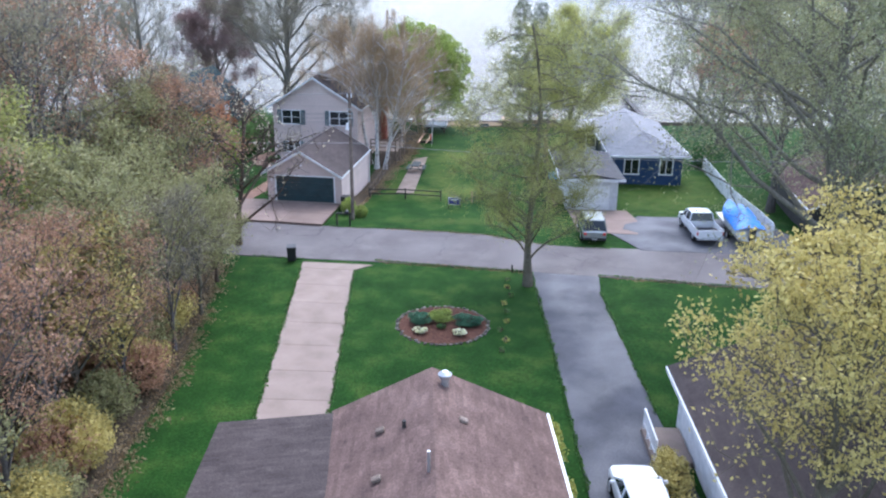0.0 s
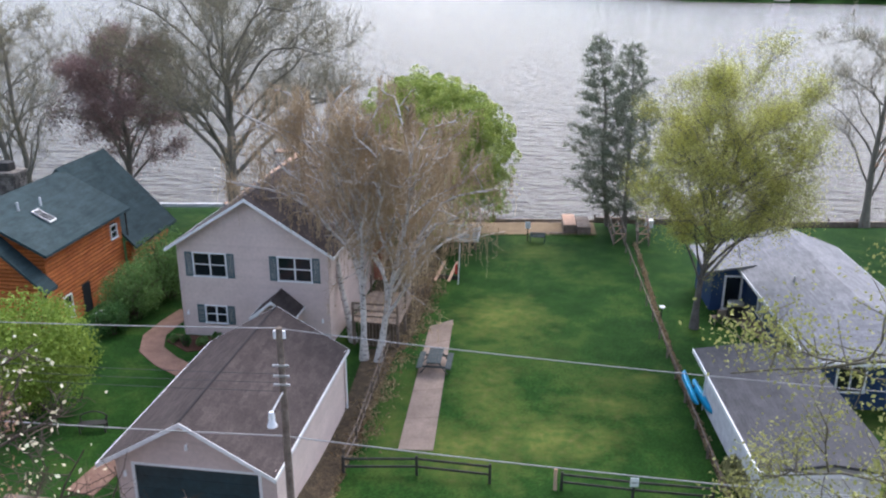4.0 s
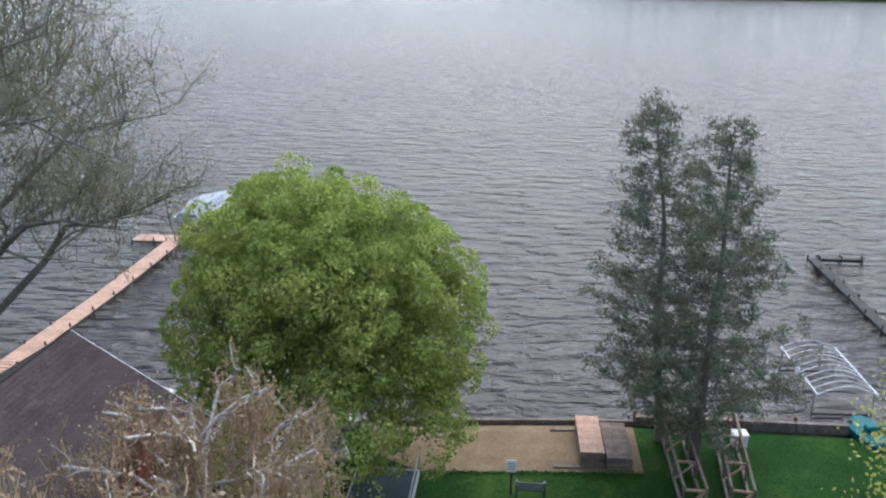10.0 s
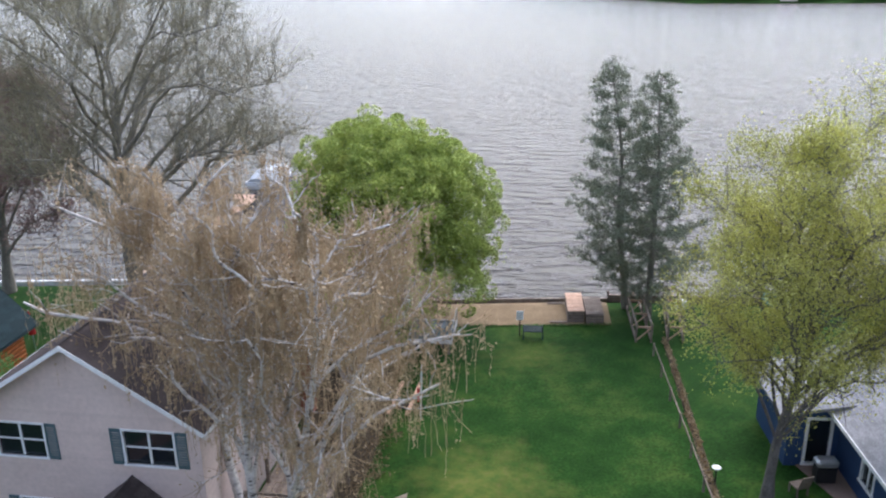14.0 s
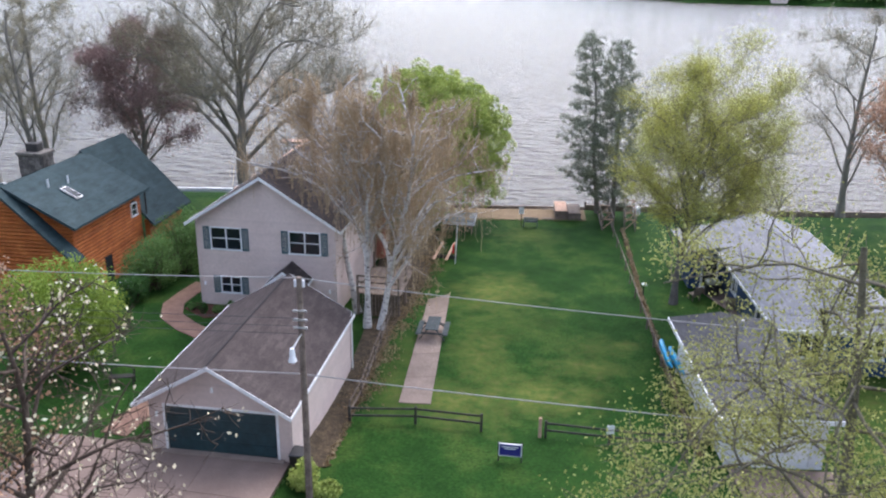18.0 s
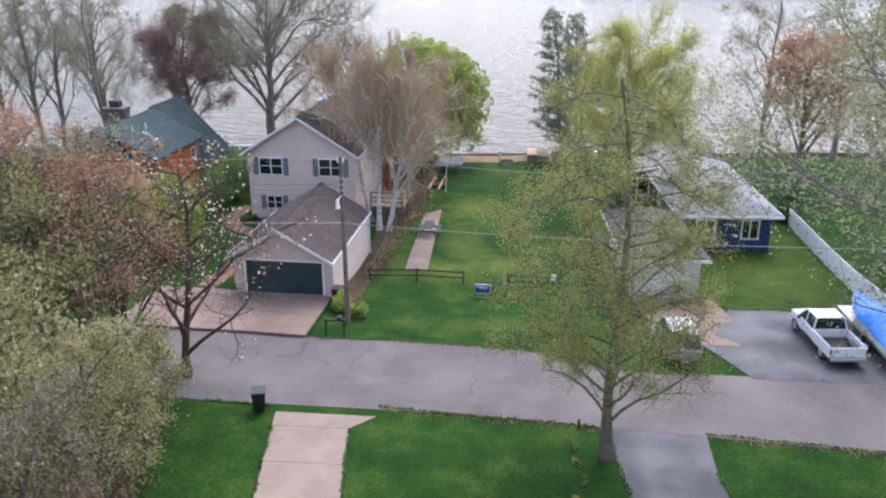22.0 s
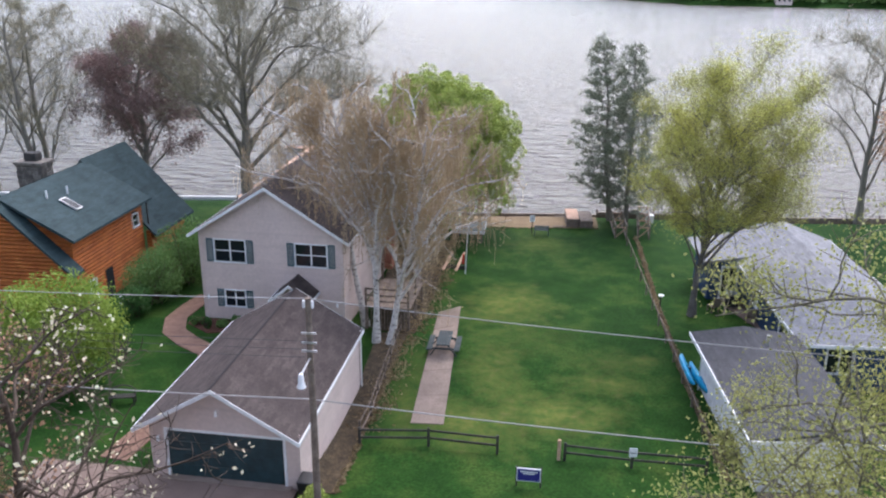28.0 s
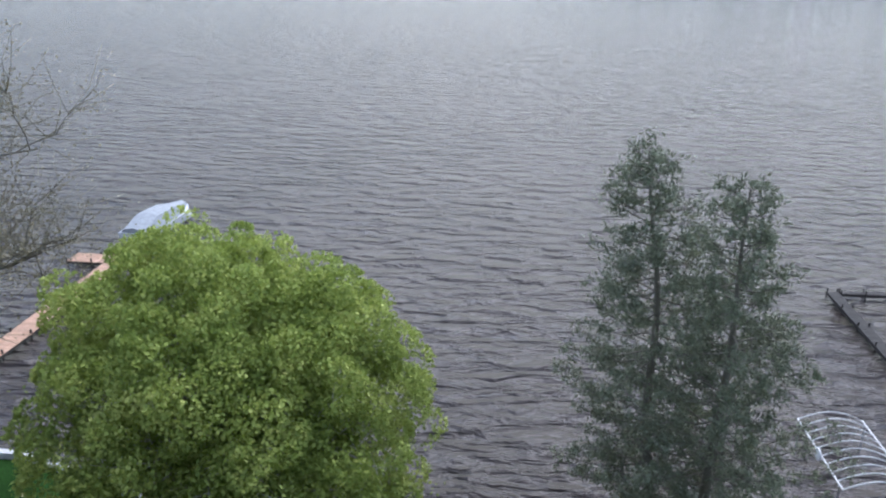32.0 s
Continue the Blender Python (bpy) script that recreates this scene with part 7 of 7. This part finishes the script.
for k, (x, top) in enumerate(((9.35, 0.55), (11.45, 0.35))):
    rk = thing("boat_cradle", pose(x, 105.5, height(x, 105.5), 0, 0, -3 - 6 * k), "weathered timber cradle with crossed braces", "timber rack", "timber racks")
    for s in (0, 0.85):
        for z in (0.12, 1.0):
            part("long_timber", bx(s - 0.05, s + 0.05, -3.0, 3.0, z, z + 0.13), WOOD, rk)
        for yy in (-2.9, -1.0, 1.0, 2.9):
            part("upright", bx(s - 0.05, s + 0.05, yy - 0.05, yy + 0.05, 0, 1.15), WOOD, rk)
    for yy in (-2.9, -1.0, 1.0, 2.9):
        part("cross_beam", bx(-0.05, 0.9, yy - 0.04, yy + 0.04, 0.92, 1.0), NEWWOOD, rk)
        part("brace", beam(bmesh.new(), (0, yy, 0.1), (0.85, yy, 0.95), 0.06, 0.06), NEWWOOD, rk)
cb = thing("cooler_box", pose(12.75, 107.3, height(12.75, 107.3)), "white plastic storage box by the shore", "box")
part("body", bx(-0.3, 0.3, -0.25, 0.25, 0, 0.55, bevel=0.04), WHITE, cb)
part("lid", bx(-0.33, 0.33, -0.28, 0.28, 0.55, 0.65, bevel=0.03), WHITE, cb)
gs = thing("garden_swing", pose(-3.2, 95.0, height(-3.2, 95.0), 0, 0, -8), "plank swing with a white pole and a red float", "swing")
for i, x in enumerate((-0.55, 0.35)):
    part("plank", beam(bmesh.new(), (x - 0.15, -1.0, 0.25), (x + 0.1, 1.2, 0.85), 0.18, 0.05), NEWWOOD, gs)
part("pole", rod(bmesh.new(), (0.85, -0.9, 0), (0.95, -0.8, 2.9), 0.035, 8), WHITE, gs)
part("float", rod(bmesh.new(), (0.5, 0.3, 0.3), (0.5, 0.35, 1.0), 0.09, 10, 0.06), RED, gs)
part("frame", bx(-0.8, 0.8, -0.05, 0.05, 0, 0.28), DARKWOOD, gs)


def pier(name, label, runs, material, z=-0.62):
    e = thing(name, Matrix.Identity(4), label, "pier")
    for pts, w in runs:
        pier_run(e, pts, w, material, z)
    return e


def pier_run(e, pts, w, material, z):
    for (xa, ya), (xb, yb) in zip(pts, pts[1:]):
        a, b = Vector((xa, ya)), Vector((xb, yb))
        d = (b - a)
        n = max(1, int(d.length / 0.3))
        ang = math.degrees(math.atan2(d.y, d.x))
        me = None
        for i in range(n):
            c = a + d * (i + 0.5) / n
            if me is None:
                o = part("deck_board", bx(-0.142, 0.142, -w / 2, w / 2, -0.02, 0.02), material, e)
                me = o.data
            else:
                o = new("deck_board", me)
                o.parent = e
            o.matrix_basis = pose(c.x, c.y, z, 0, 0, ang)
        nrm = Vector((-d.y, d.x)).normalized() * (w / 2 - 0.05)
        for s in (-1, 1):
            p, q = a + nrm * s, b + nrm * s
            part("stringer", beam(bmesh.new(), (p.x, p.y, z - 0.1), (q.x, q.y, z - 0.1), 0.06, 0.14), DARKWOOD, e)
            k = int(d.length / 2.8) + 1
            for i in range(k + 1):
                c = p.lerp(q, i / k)
                part("leg", rod(bmesh.new(), (c.x, c.y, -2.8), (c.x, c.y, z + 0.25), 0.05, 8), DARKWOOD, e)


pier("pier", "long tan plank pier with a platform reaching into the lake", (([(-23.2, 111.6), (-23.0, 113), (-21.9, 122.4), (-21.1, 132.6)], 1.3), ([(-24.3, 133.4), (-20.9, 133.2)], 1.5)), NEWWOOD)
pier("dark_pier", "dark weathered pier with a side arm", (([(24.4, 110.0), (24.67, 121.5), (24.85, 131.0)], 0.7), ([(25.3, 130.9), (28.2, 130.8)], 0.45)), DARKWOOD)
cv = thing("covered_boat", pose(-21.0, 140.6, WATER_Z, 0, 0, -10), "pale covered boat moored at the pier", "boat")
part("hull", loft([[(-w, y, 0.35), (w, y, 0.35), (w * 1.05, y, 0.75), (-w * 1.05, y, 0.75)] for y, w in ((-3.6, 1.1), (0, 1.25), (2.2, 1.1), (3.6, 0.35))]), CARWHITE, cv)
part("float", bx(-1.0, 1.0, -3.4, 3.0, -0.3, 0.35, bevel=0.1), GREYWALL, cv)
part("cover", loft([[(-w, y, 0.76), (w, y, 0.76), (w * 0.7, y, 0.9 + h), (0, y, 1.05 + h), (-w * 0.7, y, 0.9 + h)] for y, w, h in ((-3.5, 1.05, 0.1), (-1.5, 1.2, 0.6), (1.0, 1.15, 0.5), (3.4, 0.4, 0.05))]), CANVAS, cv, "pale canvas boat cover")
cn = thing("boat_lift", pose(17.0, 109.9, 0.35), "white arched boat lift frame without its canvas", "boat lift")
for x in (0, 2.75):
    part("side_rail", rod(bmesh.new(), (x, 0, 0), (x, 4.9, 0), 0.035, 8), WHITE, cn)
for i in range(10):
    y = 0.02 + i * 4.86 / 9
    pts = [(2.75 * t, y, 0.42 * math.sin(math.pi * t)) for t in [k / 10 for k in range(11)]]
    tube_part("rib", [(pts, [0.024] * 11)], WHITE, cn, 6)
for x in (0, 2.75):
    for y in (0.3, 4.6):
        part("leg", rod(bmesh.new(), (x, y, -3.2), (x, y, 0), 0.045, 8), METAL, cn)
for y in (0.3, 4.6):
    part("cradle_beam", beam(bmesh.new(), (0, y, -1.2), (2.75, y, -1.2), 0.1), DARKWOOD, cn)
part("winch_wheel", rod(bmesh.new(), (-0.12, 2.3, 0.0), (-0.05, 2.3, 0.0), 0.26, 14), WHITE, cn)
tb = thing("paddle_boat", pose(18.9, 108.2, height(18.9, 108.2), 0, 0, 12), "teal paddle boat drawn up on the lawn", "boat")
part("hull", loft([[(-w, y, 0.02), (w, y, 0.02), (w * 1.1, y, 0.35), (w * 0.6, y, 0.5), (-w * 0.6, y, 0.5), (-w * 1.1, y, 0.35)] for y, w in ((-1.1, 0.5), (-0.6, 0.7), (0.7, 0.7), (1.2, 0.4))]), TEAL, tb)
part("seat", bx(-0.5, 0.5, -0.3, 0.1, 0.48, 0.8, bevel=0.06), TEAL, tb)

# beside the log house and the blue house
um = thing("parasol", pose(-25.2, 101.4, height(-25.2, 101.4)), "furled red parasol on the lawn", "parasol")
part("pole", rod(bmesh.new(), (0, 0, 0), (0, 0, 2.4), 0.03, 8), METAL, um)
part("canopy", rod(bmesh.new(), (0, 0, 0.9), (0, 0, 2.3), 0.2, 10, 0.05), RED, um)
ac = thing("heat_pump", pose(-23.2, 85.9, height(-23.2, 85.9)), "white outdoor heat pump beside the log house", "heat pump")
part("case", bx(-0.4, 0.4, -0.3, 0.3, 0.08, 0.85, bevel=0.03), WHITE, ac)
part("grille", rod(bmesh.new(), (0, 0, 0.85), (0, 0, 0.88), 0.26, 14), METAL, ac)
part("base", bx(-0.45, 0.45, -0.35, 0.35, -0.1, 0.08), CONCRETE, ac)
bn = thing("arched_bench", pose(-18.4, 74.0, height(-18.4, 74.0), 0, 0, 10), "small dark arched garden bench", "bench")
part("seat", bx(-0.6, 0.6, -0.2, 0.2, 0.4, 0.45), DARKWOOD, bn)
pts = [(0.6 * math.cos(math.pi * t), 0.2, 0.55 + 0.35 * math.sin(math.pi * t)) for t in [k / 10 for k in range(11)]]
tube_part("back_rail", [(pts, [0.03] * 11)], DARKWOOD, bn, 6)
for x in (-0.55, 0.55):
    for y in (-0.17, 0.17):
        part("leg", bx(x - 0.03, x + 0.03, y - 0.03, y + 0.03, 0, 0.4 if y < 0 else 0.6), DARKWOOD, bn)
gr = thing("grill", pose(14.6, 89.4, height(14.6, 89.4) + 0.06), "covered grill on the small patio", "grill")
part("cart", bx(-0.4, 0.4, -0.25, 0.25, 0.05, 0.75, bevel=0.02), BLACKPL, gr)
part("hood", bx(-0.45, 0.45, -0.3, 0.3, 0.76, 1.1, bevel=0.1), METAL, gr)
for x, y, rz in ((13.3, 88.6, 200), (15.2, 87.0, 160)):
    chx = thing("patio_chair", pose(x, y, height(x, y) + 0.02, 0, 0, rz), "grey-brown wooden patio chair", "chair", "patio chairs")
    part("seat", bx(-0.28, 0.28, -0.28, 0.25, 0.38, 0.43), WOOD, chx)
    part("backrest", bx(-0.28, 0.28, -0.02, 0.02, 0, 0.65, m=pose(0, 0.26, 0.4, -15, 0, 0)), WOOD, chx)
    for lx in (-0.25, 0.25):
        for ly in (-0.25, 0.22):
            part("leg", bx(lx - 0.03, lx + 0.03, ly - 0.03, ly + 0.03, 0, 0.38), WOOD, chx)


# ---- ragged grass along the paved edges ----
L_GRASS = leafy("grass blades", (0.022, 0.055, 0.014), (0.04, 0.085, 0.02), (0.075, 0.12, 0.03))
L_STRAW = leafy("dry leaf bits", (0.09, 0.06, 0.035), (0.15, 0.11, 0.06), (0.24, 0.19, 0.11))


def fringe(lines, per_metre, width, size, material, label, category, name, rise=0.06):
    """Loose blades or bits strewn along lines on the ground, thinning out to both sides."""
    rng = np.random.default_rng(len(lines) * 7 + per_metre)
    P = []
    for a, b in lines:
        a, b = np.array(a, float), np.array(b, float)
        L = np.linalg.norm(b - a)
        n = int(L * per_metre)
        t = rng.uniform(0, 1, n)
        side = np.array([-(b - a)[1], (b - a)[0]]) / L
        wave = np.sin(t * L * 1.7) * 0.5 + np.sin(t * L * 4.1 + 1) * 0.35
        off = rng.normal(0, 0.55, n) * width + wave * width * 0.6
        xy = a + (b - a) * t[:, None] + side * off[:, None]
        P += [(x, y, height(x, y) + 0.035 + rng.uniform(0, rise)) for x, y in xy]
    V, Q = leaf_arrays(rng, np.array(P), size, long=1.5)
    return tagged(array_part(name, V, Q, material), label, category, "", "stuff")


EDGES = [((-12.6, 55.35), (-9.0, 54.9)), ((-4.2, 54.9), (6.0, 53.5)), ((10.5, 53.0), (22.9, 51.05)), ((22.9, 51.05), (40, 48.5)), ((6.2, 53.4), (6.65, 43)), ((6.65, 43), (7.0, 30)), ((10.2, 50), (10.5, 43)), ((10.5, 43), (10.8, 36)),
         ((-8.85, 53.2), (-7.0, 33.6)), ((-5.3, 53.0), (-3.75, 33.6)), ((-8.6, 62.3), (-4.2, 62.0)), ((-4.2, 62.0), (3.0, 60.9)), ((3.0, 60.9), (7.6, 58.9)), ((7.6, 58.9), (12, 58.4)), ((-8.5, 67.5), (-9.1, 62.2)),
         ((-1.0, 104.8), (8.2, 105.0)), ((26.5, 59.2), (25.0, 66.6)), ((25.0, 66.6), (15.6, 67.4))]
fringe(EDGES, 45, 0.09, 0.05, L_GRASS, "ragged grass along the paved edges", "grass", "grass_fringe")
fringe([((-12.0, 39), (-11.6, 30)), ((-11.6, 30), (-10.6, 10)), ((-12.0, 39), (-14.5, 55)), ((-6.6, 73), (-5.6, 84)), ((-5.2, 84), (-4.4, 90)), ((-4.4, 90), (-4.0, 101))], 130, 0.7, 0.06, L_STRAW, "dry leaves strewn on the grass", "leaf litter", "fallen_leaves", 0.03)
fringe([((9.2, 70), (9.5, 80)), ((9.5, 80), (10.0, 90)), ((10.0, 90), (10.9, 103)), ((-7.1, 68), (-6.0, 80))], 60, 0.14, 0.06, L_STRAW, "dead grass along the boundary", "grass", "boundary_grass", 0.12)
fringe([((-4.2, 61.9), (3.0, 60.8)), ((3.0, 60.8), (7.6, 58.8)), ((-4.2, 54.8), (6.0, 53.4)), ((10.6, 52.8), (22.9, 50.95))], 60, 0.3, 0.045, L_STRAW, "grit and leaf bits along the road edge", "gravel", "road_grit", 0.01)

# ---- far bank ----
rng = np.random.default_rng(77)
n = 14000
fx = rng.uniform(70, 520, n)
fy = np.array([far_y(x) for x in fx]) + 4 + np.abs(rng.normal(0, 22, n))
base = np.array([height(x, y) for x, y in zip(fx, fy)])
fz = base + 6 * np.sqrt(rng.uniform(0, 1, n)) * (0.85 + 0.15 * np.sin(fx * 0.13) * np.sin(fx * 0.041))
V, Q = leaf_arrays(rng, np.stack([fx, fy, fz], 1), 1.7)
woods = array_part("far_woods", V, Q, L_MID)
tagged(woods, "dark green woods on the far bank", "woods", "", "stuff")
rng = random.Random(8)
for x in (150, 205):
    y = far_y(x) + 3
    e = thing("lake_house", pose(x, y, height(x, y), 0, 0, rng.uniform(-15, 25)), "small pale house on the far bank", "house", "houses on the far bank")
    part("wall", bx(-4, 4, 0, 6, -1, 3), SIDING, e)
    part("roof", loft([[(-4.4, yy, 2.9), (4.4, yy, 2.9), (0, yy, 5.2)] for yy in (-0.5, 6.5)]), SHINGLE_DARK, e)
    for wx in (-2.5, 0, 2.5):
        part("window", bx(wx - 0.6, wx + 0.6, -0.06, 0.02, 0.8, 2.2), GLASS, e)
